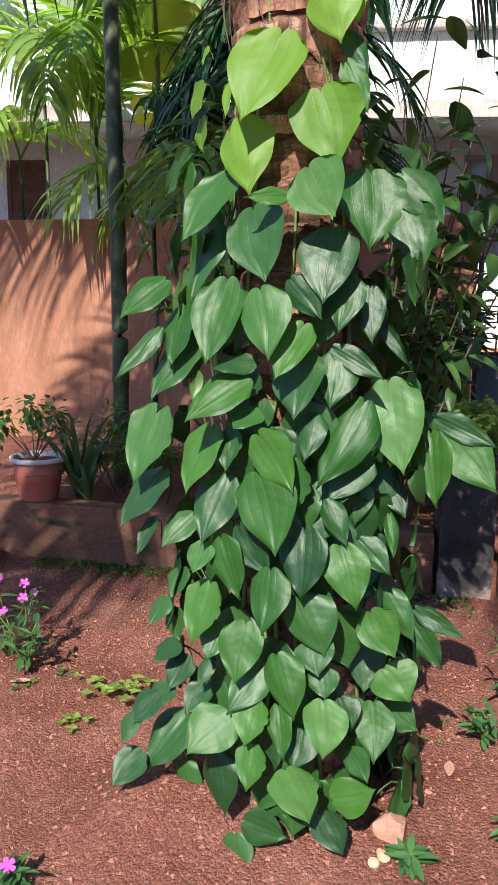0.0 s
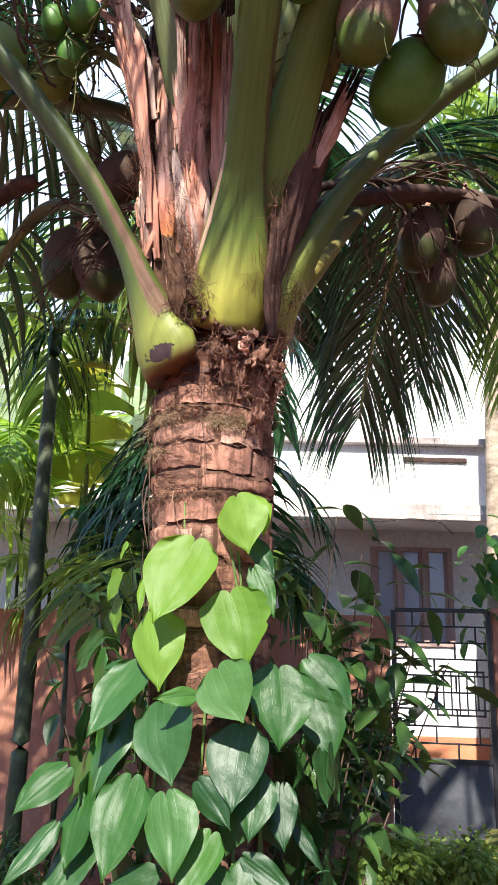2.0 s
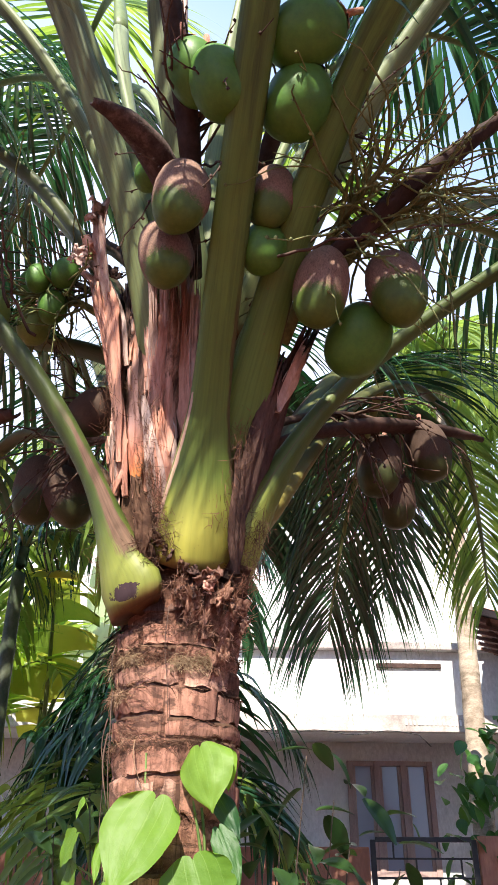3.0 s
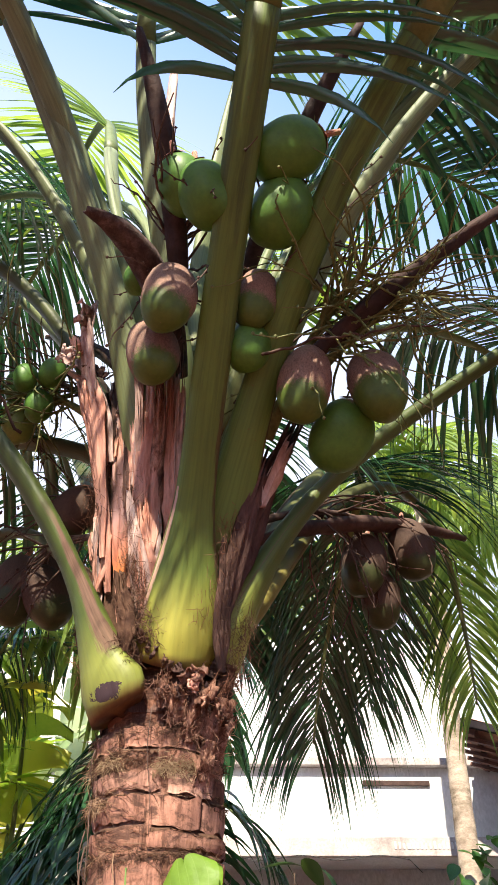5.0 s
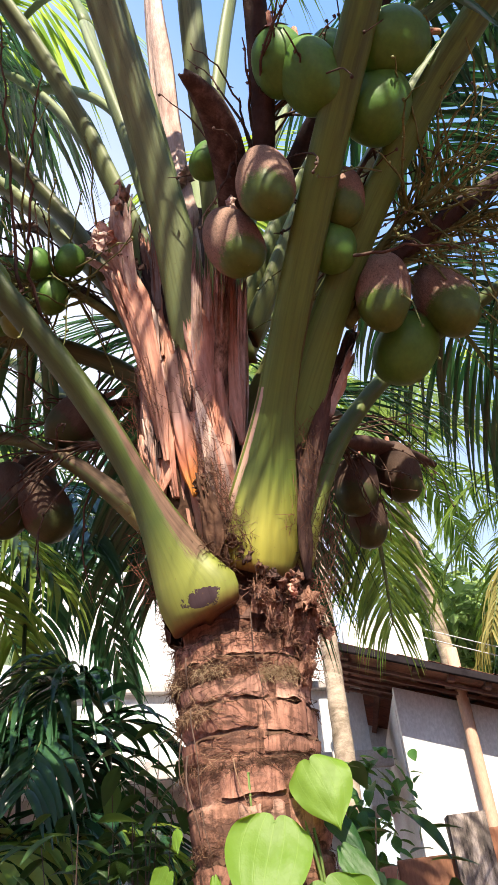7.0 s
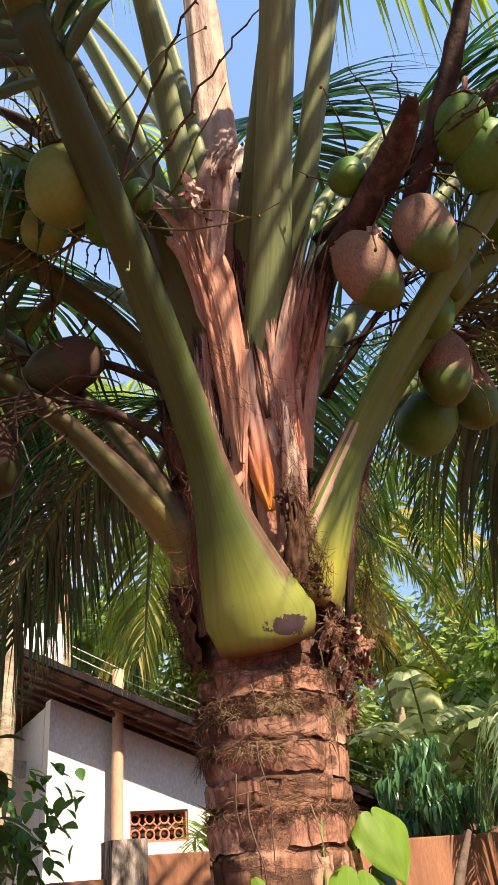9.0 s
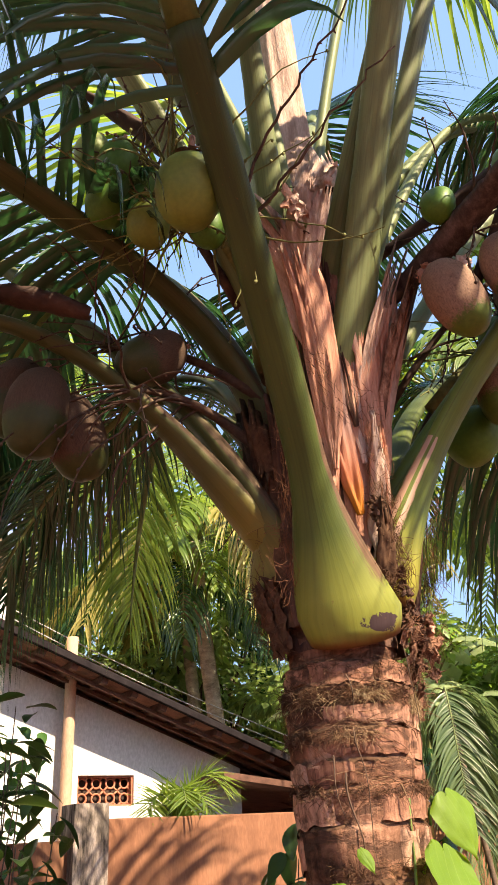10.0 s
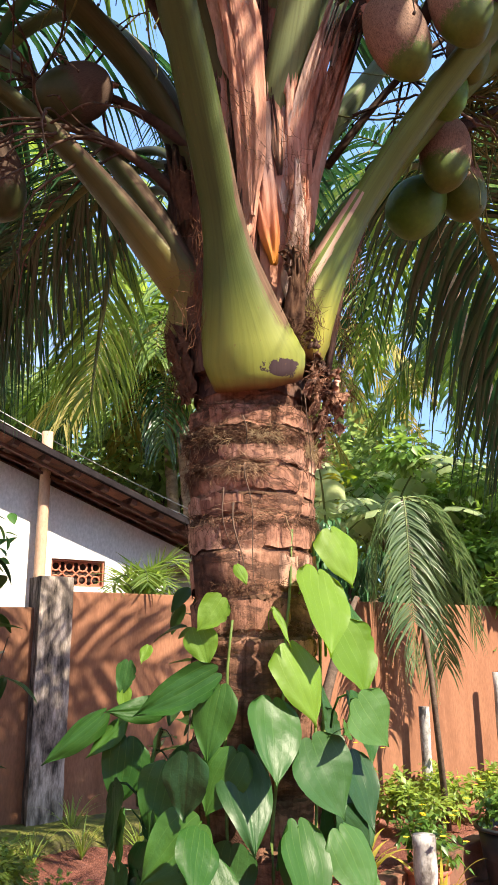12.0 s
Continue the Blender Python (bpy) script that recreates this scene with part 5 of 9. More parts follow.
P8 = [(0.1, 2.22, 3.4), (-0.07, 2.09, 4.12), (-0.24, 2.1, 4.7), (-0.3, 2.22, 5.32)]
P9 = [(-0.01, 2.15, 3.1), (-0.18, 2.12, 3.72), (-0.36, 2.26, 4.18), (-0.73, 2.24, 4.49)]
P10 = [(0.1, 2.28, 2.85), (0.09, 2.32, 3.54), (-0.24, 2.51, 3.74), (-0.91, 2.71, 3.89)]
P11 = [(0.03, 2.3, 2.66), (-0.12, 2.18, 3.05), (-0.2, 2.72, 3.56), (-0.49, 3.47, 4.35)]
frond(P1, STALK_F, 0.155, 0.058, 0.045, reach=2.6, fall=1.3, seed=11, start=0.0, hang=0.9, length=0.8, keep=0.5, taper=0.3, label="leaf stalk, lime yellow at its swollen foot, with a dark scar")
frond(P2, STALK_B, 0.135, 0.056, 0.05, taper=0.36, reach=2.7, fall=0.9, seed=12, start=0.02, length=1.0, hang=0.75, label="broad green leaf stalk, yellow at its foot")


def basal_blades(c, seed, u0=0.86, spread_deg=88, length=0.7, hang=0.75):
    """The crowded lowest blades at a stalk's upper end, standing out to both sides and sinking."""
    pts = bezier(c, 60)
    g = Geo()
    leaflets(g, pts[int(u0 * 59):], 0.0, length, 0.026, hang, seed, width=0.018, spread_deg=spread_deg)
    return part("foliage", g, FROND, palm, kind="stuff")


basal_blades(P2, 601, 0.93, 72, 0.62, 1.25)
basal_blades(P5, 604, 0.9, 60, 0.7, 1.0)
basal_blades(P9, 606, 0.85, 60, 0.7, 1.0)
basal_blades(P1, 607, 0.92, 60, 0.6, 1.2)
basal_blades(P10, 608, 0.7, 70, 0.85, 1.3)
# blades of the added frond that shades the wall by the gate
basal_blades([(0.14, 2.32, 3.2), (0.16, 2.6, 4.0), (0.22, 3.0, 4.5), (0.3, 3.5, 4.55)], 611, 0.5, 75, 0.9, 1.1)
basal_blades([(0.26, 2.28, 2.8), (0.7, 2.75, 3.85), (1.1, 3.3, 4.42), (1.25, 3.85, 4.36)], 612, 0.6, 75, 0.8, 1.1)
frond(P3, STALK_A, 0.1, 0.05, 0.042, reach=2.4, fall=1.9, seed=13, start=0.0, hang=1.1, length=1.0, density=0.024, keep=0.95)
frond(P4, STALK_E, 0.1, 0.058, 0.05, reach=2.6, fall=0.8, seed=14, hang=0.45, start=0.0, length=0.9)
frond(P5, STALK_C, 0.08, 0.05, 0.042, reach=2.6, fall=0.9, seed=15, start=0.0, hang=1.2, length=1.0)
frond(P6, STALK_C, 0.085, 0.058, 0.05, reach=2.6, fall=1.0, seed=16, hang=1.0, start=0.0, length=1.0)
frond(P7, STALK_C, 0.065, 0.045, 0.038, reach=2.4, fall=0.5, seed=17, start=0.0, length=1.0, hang=0.45)
frond(P8, STALK_C, 0.065, 0.045, 0.038, reach=2.4, fall=0.3, seed=18, leaf=FROND_PALE)
frond(P9, STALK_D, 0.085, 0.05, 0.042, reach=2.5, fall=1.0, seed=19, start=0.2)
frond(P10, STALK_D, 0.09, 0.055, 0.045, reach=1.7, fall=0.9, seed=20, start=0.0, hang=1.2, length=1.0, keep=0.65, width=0.015)
frond(P11, STALK_D, 0.095, 0.05, 0.042, reach=2.6, fall=1.5, seed=21, start=0.0, hang=0.9, length=0.85, keep=0.5, width=0.011)
# fronds on the far side, hanging lower
frond([(0.24, 2.3, 2.75), (0.62, 2.7, 3.8), (1.0, 3.2, 4.4), (1.12, 3.75, 4.38)], STALK_D, 0.09, 0.045, 0.03, seed=22, hang=1.1, start=0.0, length=0.78, density=0.017, width=0.0125, ribs=[(1.12, 3.75, 4.38), (1.08, 4.15, 4.2), (0.95, 4.5, 3.8), (0.88, 4.7, 3.2)])
frond([(0.28, 2.24, 2.75), (0.8, 2.9, 3.95), (1.3, 3.6, 4.45), (1.62, 4.1, 4.35)], STALK_D, 0.09, 0.045, 0.03, seed=23, leaf=FROND_PALE, hang=0.9, start=0.0, length=0.5, density=0.024, width=0.013, ribs=[(1.62, 4.1, 4.35), (1.78, 4.3, 4.2), (1.83, 4.42, 3.85), (1.82, 4.45, 3.35)])
frond([(0.26, 2.28, 2.8), (0.7, 2.75, 3.85), (1.1, 3.3, 4.42), (1.25, 3.85, 4.36)], STALK_D, 0.07, 0.04, 0.028, seed=24, hang=0.8, start=0.0, length=0.66, density=0.024, width=0.0125, ribs=[(1.25, 3.85, 4.36), (1.32, 4.2, 4.2), (1.32, 4.55, 3.9), (1.25, 4.8, 3.45)])
frond([(0.02, 2.28, 2.75), (-0.3, 2.5, 3.3), (-0.55, 2.75, 3.55), (-0.75, 3.0, 3.5)], STALK_D, 0.085, 0.045, 0.03, seed=25, hang=1.3, start=0.0, length=0.5, keep=0.3, ribs=[(-0.75, 3.0, 3.5), (-0.95, 3.25, 3.5), (-1.15, 3.5, 3.3), (-1.25, 3.7, 2.9)])
frond([(0.05, 2.2, 3.3), (-0.25, 2.3, 4.0), (-0.65, 2.45, 4.6), (-1.15, 2.65, 5.0)], STALK_C, 0.08, 0.05, 0.04, reach=2.7, fall=1.5, seed=30, start=0.0, hang=1.0, length=1.0)
frond([(0.13, 2.22, 3.6), (0.15, 2.3, 4.4), (0.25, 2.55, 5.1), (0.45, 2.95, 5.6)], STALK_C, 0.07, 0.045, 0.036, reach=1.1, fall=0.3, seed=35, start=0.0, leaf=FROND_PALE, length=0.9)
frond([(0.13, 2.22, 3.6), (0.05, 2.25, 4.5), (-0.1, 2.45, 5.2), (-0.35, 2.8, 5.7)], STALK_C, 0.07, 0.045, 0.036, reach=2.5, fall=0.9, seed=36, start=0.0, length=0.9, hang=0.9)

frond([(0.2, 2.2, 3.5), (0.45, 2.05, 4.3), (0.85, 1.85, 5.0), (1.4, 1.65, 5.4)], STALK_C, 0.07, 0.045, 0.036, reach=2.6, fall=1.2, seed=38, start=0.0, keep=0.7, length=0.95, hang=0.8)

# high frond added to keep the sun off stalk P1
frond([(0.06, 2.1, 3.4), (-0.16, 1.75, 4.2), (-0.48, 1.25, 4.8), (-0.95, 0.65, 5.15)], STALK_C, 0.07, 0.05, 0.04, reach=2.4, fall=1.3, seed=63, start=0.0, length=1.0, hang=0.7, density=0.022, width=0.022)

# extra frond, added to throw shade on the wall left of the gate
frond([(0.14, 2.32, 3.2), (0.16, 2.6, 4.0), (0.22, 3.0, 4.5), (0.3, 3.5, 4.55)], STALK_D, 0.08, 0.045, 0.036, seed=71, start=0.0, length=0.85, hang=0.8, density=0.02, ribs=[(0.3, 3.5, 4.55), (0.36, 3.9, 4.5), (0.42, 4.3, 4.2), (0.45, 4.6, 3.7)])
# the steep young fronds in the crown's middle, their blades hanging in over the stalks
frond([(0.2, 2.25, 3.6), (0.36, 2.22, 4.3), (0.5, 2.25, 4.8), (0.66, 2.3, 5.15)], STALK_C, 0.06, 0.042, 0.034, reach=2.2, fall=0.7, seed=51, start=0.0, length=0.85, hang=0.8, density=0.026)
frond([(0.05, 2.25, 3.6), (-0.1, 2.3, 4.3), (-0.28, 2.4, 4.8), (-0.46, 2.5, 5.15)], STALK_C, 0.06, 0.042, 0.034, reach=2.2, fall=0.7, seed=52, start=0.0, length=0.85, hang=0.8, keep=0.8)
frond([(0.25, 2.15, 3.5), (0.5, 1.98, 4.2), (0.72, 1.86, 4.7), (0.95, 1.75, 5.0)], STALK_C, 0.06, 0.042, 0.034, reach=2.2, fall=0.9, seed=54, start=0.0, length=0.85, hang=1.0)
frond([(0.25, 2.3, 3.5), (0.55, 2.5, 4.2), (0.85, 2.7, 4.6), (1.2, 2.9, 4.85)], STALK_C, 0.06, 0.042, 0.034, reach=2.2, fall=1.2, seed=55, start=0.0, length=0.9, hang=1.0)
frond([(0.02, 2.2, 3.5), (-0.2, 2.1, 4.2), (-0.45, 2.0, 4.7), (-0.75, 1.9, 5.0)], STALK_C, 0.06, 0.042, 0.034, reach=2.2, fall=1.1, seed=56, start=0.0, length=0.85, hang=1.0, keep=0.75)
frond([(0.12, 2.2, 3.6), (0.16, 2.05, 4.5), (0.25, 1.95, 5.2), (0.38, 1.85, 5.7)], STALK_C, 0.05, 0.04, 0.032, reach=2.0, fall=0.6, seed=57, start=0.0, length=0.8, hang=0.8, leaf=FROND_PALE)


# torn sheaths of shed leaves about the crown's foot
def sheath(name, az, z0, z1, wide0, wide1, lean, mat, seed, r_off=0.02, thick=0.018, label=""):
    """A fibrous plate standing against the stem, ragged at its top."""
    r = random.Random(seed)
    g = Geo()
    rows_o, rows_i = [], []
    n, m = 16, 13
    teeth = [r.uniform(0.72, 1.0) for _ in range(m)]
    for i in range(n):
        u = i / (n - 1)
        ro, ri = [], []
        for j in range(m):
            e = j / (m - 1) - 0.5
            h = u * (teeth[j] if u > 0.6 else 1.0)
            z = z0 + (z1 - z0) * h
            c = trunk_axis(z)
            rad = trunk_r(min(z, 2.5)) + r_off + lean * h * h
            w = wide0 + (wide1 - wide0) * u
            a = radians(az) + e * w / max(rad, 0.12)
            rr = rad + wobble((j * 1.5, u * 7, seed), 1.0, 0.018) - 0.03 * abs(e)
            ro.append(c + Vector((math.cos(a) * rr, math.sin(a) * rr, 0)))
            ri.append(c + Vector((math.cos(a) * (rr - thick), math.sin(a) * (rr - thick), 0)))
        rows_o.append(ro)
        rows_i.append(ri)
    loop = [a + b[::-1] for a, b in zip(rows_o, rows_i)]
    g.grid(loop, wrap=True)
    k = len(g.v) - 2 * m
    for j in range(m - 1):
        g.f.append((k + j, k + j + 1, k + 2 * m - 2 - j, k + 2 * m - 1 - j))
    return part(name, g, mat, palm, label)


def slab(c, w0, w1, thick, mat, seed, label="", ragged=0.12):
    """A split sheath standing free: a plate along a curve, split and ragged at its upper end."""
    r = random.Random(seed)
    pts = bezier(c, 26)
    g = Geo()
    m = 13
    teeth = [r.uniform(0, ragged) for _ in range(m)]
    fr, bk = [], []
    for i, p in enumerate(pts):
        u = i / 25
        ro, ri = [], []
        for j in range(m):
            e = j / (m - 1) * 2 - 1
            uu = u * (1 - teeth[j] * smoothstep(0.55, 1.0, u))
            q = pts[min(int(uu * 25), 25)].lerp(pts[min(int(uu * 25) + 1, 25)], uu * 25 - int(uu * 25))
            d = (pts[min(i + 1, 25)] - pts[max(i - 1, 0)]).normalized()
            out = Vector((q.x - TRUNK_X, q.y - TRUNK_Y, 0)).normalized()
            side = d.cross(out).normalized()
            w = (w0 + (w1 - w0) * u) * (1 + 0.12 * noise.noise(Vector((u * 5, seed, e)))) * (0.3 + 0.7 * smoothstep(-0.02, 0.22, u))
            bow = -0.35 * w * e * e + 0.014 * noise.noise(Vector((e * 3.5, u * 3, seed))) + 0.006 * noise.noise(Vector((e * 11, u * 4, seed + 3)))
            ro.append(q + side * w * e + out * bow)
            ri.append(q + side * w * e + out * (bow - thick * (1 - 0.6 * abs(e))))
        fr.append(ro)
        bk.append(ri)
    g.grid([a + b[::-1] for a, b in zip(fr, bk)], wrap=True)
    k = len(g.v) - 2 * m
    for j in range(m - 1):
        g.f.append((k + j, k + j + 1, k + 2 * m - 2 - j, k + 2 * m - 1 - j))
    return part("sheath", g, mat, palm, label)


slab([(0.01, 2.05, 2.66), (-0.03, 2.015, 3.0), (-0.07, 2.005, 3.4), (-0.07, 2.02, 3.98)], 0.075, 0.085, 0.02, HUSK, 1, "pink fibrous leaf sheath up the crown's face")
# the smooth inner sheath, orange at its raw foot, and splinters split off to both sides of it and above
def ring_at(az, rad, z):
    c = trunk_axis(z)
    return Vector((c.x + math.cos(radians(az)) * rad, c.y + math.sin(radians(az)) * rad, z))


slab([ring_at(233, 0.212, 2.83), ring_at(227, 0.225, 2.98), ring_at(223, 0.231, 3.15), ring_at(221, 0.226, 3.42)], 0.026, 0.046, 0.014, HUSK_PLATE, 2, "smooth leaf sheath, orange at its raw foot and purple-brown above", 0.25)
rs = random.Random(77)
for k in range(40):
    if k < 20:
        z0 = rs.uniform(2.68, 3.15)
        az = rs.uniform(186, 211) if k % 2 else rs.uniform(237, 262)
        z1 = z0 + rs.uniform(0.25, 0.5)
    else:
        z0 = rs.uniform(3.25, 3.55)
        az = rs.uniform(192, 256)
        z1 = min(z0 + rs.uniform(0.25, 0.5), 3.95)
    d, out = rs.uniform(-7, 5), rs.uniform(-0.01, 0.012)
    c = []
    for i in range(4):
        z = z0 + (z1 - z0) * i / 3
        c.append(ring_at(az + d * i / 3, 0.185 + 0.04 * smoothstep(2.68, 3.0, z) - 0.01 * smoothstep(3.4, 3.9, z) + out + rs.uniform(-0.006, 0.006) + (rs.uniform(0.0, 0.03) if i == 3 else 0), z))
    slab(c, rs.uniform(0.012, 0.03), rs.uniform(0.006, 0.02), 0.008, rs.choice((HUSK, HUSK, HUSK_PALE, HUSK_DARK)), 800 + k, "", rs.uniform(0.2, 0.6))
slab([(-0.085, 2.035, 2.95), (-0.11, 2.0, 3.2), (-0.15, 1.985, 3.45), (-0.215, 2.03, 3.66)], 0.024, 0.05, 0.012, HUSK, 93, "wide pink plank of leaf sheath, frayed at its top", 0.4)
slab([(-0.19, 2.02, 3.6), (-0.235, 1.985, 3.72), (-0.25, 1.95, 3.82), (-0.2, 1.92, 3.92)], 0.06, 0.03, 0.01, HUSK_PALE, 94, "curled grey-pink bract", 0.3)
# the pale flap peeled off beside it, pointed at its top
slab([ring_at(255, 0.185, 2.72), ring_at(251, 0.235, 2.87), ring_at(248, 0.262, 3.0), ring_at(244, 0.27, 3.13)], 0.05, 0.005, 0.012, HUSK_PALE, 90, "pale pink flap of leaf sheath", 0.1)
slab([ring_at(262, 0.185, 2.74), ring_at(258, 0.225, 2.87), ring_at(256, 0.24, 2.97), ring_at(255, 0.25, 3.06)], 0.03, 0.006, 0.012, HUSK, 91, "", 0.2)
slab([(0.015, 1.972, 2.64), (0.005, 1.948, 2.72), (-0.008, 1.94, 2.79), (-0.02, 1.94, 2.87)], 0.034, 0.016, 0.014, FIBRE, 2, "red-brown fibrous seam", 0.5)
slab([(-0.096, 2.083, 2.863), (-0.082, 2.059, 2.949), (-0.072, 2.043, 3.007), (-0.066, 2.035, 3.148)], 0.03, 0.02, 0.014, HUSK, 22, "", 0.4)
slab([(0.085, 2.0, 2.66), (0.07, 1.962, 2.88), (0.06, 1.948, 3.05), (0.05, 1.95, 3.22)], 0.02, 0.026, 0.014, HUSK_PALE, 3, "grey-pink torn leaf sheath", 0.5)
slab([(0.06, 1.965, 2.86), (0.04, 1.945, 3.08), (0.015, 1.93, 3.3), (-0.02, 1.905, 3.55)], 0.03, 0.052, 0.012, HUSK, 95, "broad salmon-pink leaf sheath", 0.3)
slab([(0.12, 1.97, 2.98), (0.105, 1.94, 3.2), (0.09, 1.89, 3.4), (0.07, 1.83, 3.58)], 0.03, 0.042, 0.012, HUSK, 96, "", 0.4)
slab([(0.055, 1.985, 2.68), (0.04, 1.955, 2.85), (0.025, 1.942, 3.0), (0.01, 1.942, 3.12)], 0.014, 0.02, 0.01, HUSK, 13, "pink torn leaf sheath", 0.6)
slab([(-0.06, 2.06, 2.85), (-0.11, 2.03, 3.15), (-0.16, 2.02, 3.4), (-0.25, 2.04, 3.68)], 0.03, 0.028, 0.012, HUSK, 4, "pink torn leaf sheath", 0.35)
slab([(-0.1, 2.05, 3.3), (-0.17, 2.03, 3.55), (-0.24, 2.06, 3.72), (-0.34, 2.14, 3.8)], 0.06, 0.05, 0.012, HUSK_PALE, 5, "curled grey-pink bract", 0.45)
slab([(-0.17, 2.02, 3.5), (-0.2, 1.97, 3.65), (-0.215, 1.92, 3.76), (-0.22, 1.9, 3.86)], 0.03, 0.035, 0.012, HUSK_PALE, 14, "", 0.4)
slab([(-0.03, 1.95, 3.72), (-0.05, 1.93, 3.85), (-0.06, 1.94, 4.05), (-0.03, 2.0, 4.22)], 0.085, 0.06, 0.012, HUSK_PALE, 6, "grey-pink husk about the young leaves", 0.4)
slab([(0.02, 2.1, 3.5), (-0.02, 2.08, 4.0), (-0.04, 2.09, 4.7), (-0.04, 2.14, 6.0)], 0.085, 0.06, 0.04, HUSK_PALE, 7, "pale woven sheath of the spear leaves")
slab([(0.28, 2.0, 2.72), (0.32, 1.96, 2.95), (0.36, 1.9, 3.1), (0.42, 1.85, 3.25)], 0.036, 0.03, 0.016, HUSK_DARK, 8, "", 0.4)
slab([(0.3, 2.03, 2.8), (0.38, 1.98, 3.05), (0.44, 1.93, 3.25), (0.52, 1.9, 3.4)], 0.045, 0.035, 0.02, HUSK_DARK, 9, "dark torn leaf sheath", 0.4)
slab([(0.39, 1.94, 3.08), (0.43, 1.91, 3.18), (0.47, 1.89, 3.27), (0.51, 1.88, 3.35)], 0.03, 0.02, 0.012, HUSK_PALE, 92, "pale torn leaf sheath", 0.5)
slab([(0.275, 2.01, 2.6), (0.28, 1.97, 2.75), (0.285, 1.95, 2.9), (0.3, 1.93, 3.1)], 0.03, 0.022, 0.014, HUSK_DARK, 10, "", 0.5)
for k, c in enumerate(([(0.1, 1.99, 2.95), (0.1, 1.92, 3.2), (0.1, 1.82, 3.45), (0.1, 1.74, 3.6)], [(0.05, 1.99, 3.1), (0.03, 1.93, 3.3), (0.03, 1.84, 3.5), (0.02, 1.76, 3.66)])):
    for e in (-0.035, 0.0, 0.032):
        slab([(x + e, y + 0.01 * rs.random(), z + 0.08 * rs.random()) for x, y, z in c], rs.uniform(0.012, 0.024), rs.uniform(0.008, 0.02), 0.01, rs.choice((HUSK, HUSK_PALE, CLOTH)), 30 + k * 3 + int(e * 100), "", 0.6)
for k, az in enumerate((205, 180, 150, 120, 90, 55, 20, 345)):
    sheath("sheath", az, 2.56, 3.3, 0.15, 0.1, 0.07, HUSK_DARK if k % 2 else FIBRE, 11 + k)


# straws of fibre caught between the stalk feet
def straws(line, count, ln, seed, mat=ROOTLET, sigma=0.011, thick=0.001):
    r = random.Random(seed)
    g = Geo()
    a, b = Vector(line[0]), Vector(line[1])
    along = (b - a).normalized()
    for _ in range(count):
        p = a.lerp(b, r.random()) + Vector((r.gauss(0, sigma), r.gauss(0, sigma), r.gauss(0, sigma)))
        d = (along * r.gauss(0, 1.0) + Vector((r.gauss(0, 0.5), r.gauss(0, 0.35), r.gauss(0, 0.5)))).normalized()
        L = ln * r.uniform(0.3, 0.9)
        q = p + d * L
        g.tube([p, p.lerp(q, 0.5) + Vector((r.gauss(0, 0.004), r.gauss(0, 0.004), r.gauss(0, 0.004) - 0.004)), q], [thick * 0.7, thick * 0.6, thick * 0.35], 3, cap=False)
    return part("straw", g, mat, palm, kind="stuff")


straws(((0.0, 1.955, 2.93), (0.085, 1.95, 2.67)), 114, 0.072, 501, ROOTLET)
straws(((0.0, 1.965, 2.95), (0.085, 1.95, 2.67)), 156, 0.064, 502, FIBRE, 0.012, 0.0011)
straws(((-0.005, 1.955, 2.78), (0.08, 1.955, 2.66)), 120, 0.05, 520, FIBRE, 0.012, 0.0012)
straws(((0.04, 1.95, 3.25), (0.0, 1.95, 2.95)), 54, 0.064, 503, ROOTLET)
straws(((0.27, 1.95, 2.65), (0.3, 1.9, 3.0)), 132, 0.080, 504, FIBRE, 0.015)
straws(((0.32, 2.0, 2.58), (0.34, 1.98, 2.75)), 120, 0.096, 505, FIBRE, 0.015)
straws(((0.0, 2.0, 3.3), (0.05, 1.95, 3.45)), 66, 0.072, 506, FIBRE, 0.015)
straws(((-0.06, 2.3, 2.75), (-0.1, 2.24, 3.2)), 120, 0.060, 507, FIBRE, 0.015)
straws(((0.0, 2.36, 2.5), (-0.04, 2.34, 3.0)), 120, 0.060, 508, FIBRE, 0.018)
for k, (a, b, n, ln) in enumerate((((0.02, 1.95, 2.9), (0.085, 1.95, 2.67), 130, 0.055), ((-0.04, 1.96, 3.2), (0.04, 1.945, 2.9), 90, 0.08),
                                (((-0.11, 2.2, 2.62)), (-0.12, 2.17, 2.95), 170, 0.09), ((-0.12, 2.17, 2.95), (-0.16, 2.15, 3.3), 110, 0.09), ((-0.02, 2.32, 2.55), (-0.06, 2.3, 3.0), 120, 0.09), ((0.22, 1.93, 2.7), (0.3, 1.9, 3.1), 80, 0.06), ((0.24, 1.94, 2.52), (0.33, 1.96, 2.56), 60, 0.06))):
    straws((a, b), n, ln, 540 + k, RED_FIBRE, 0.013, 0.0011)
straws(((-0.16, 2.05, 3.3), (-0.1, 2.0, 3.1)), 72, 0.080, 510, FIBRE, 0.015)


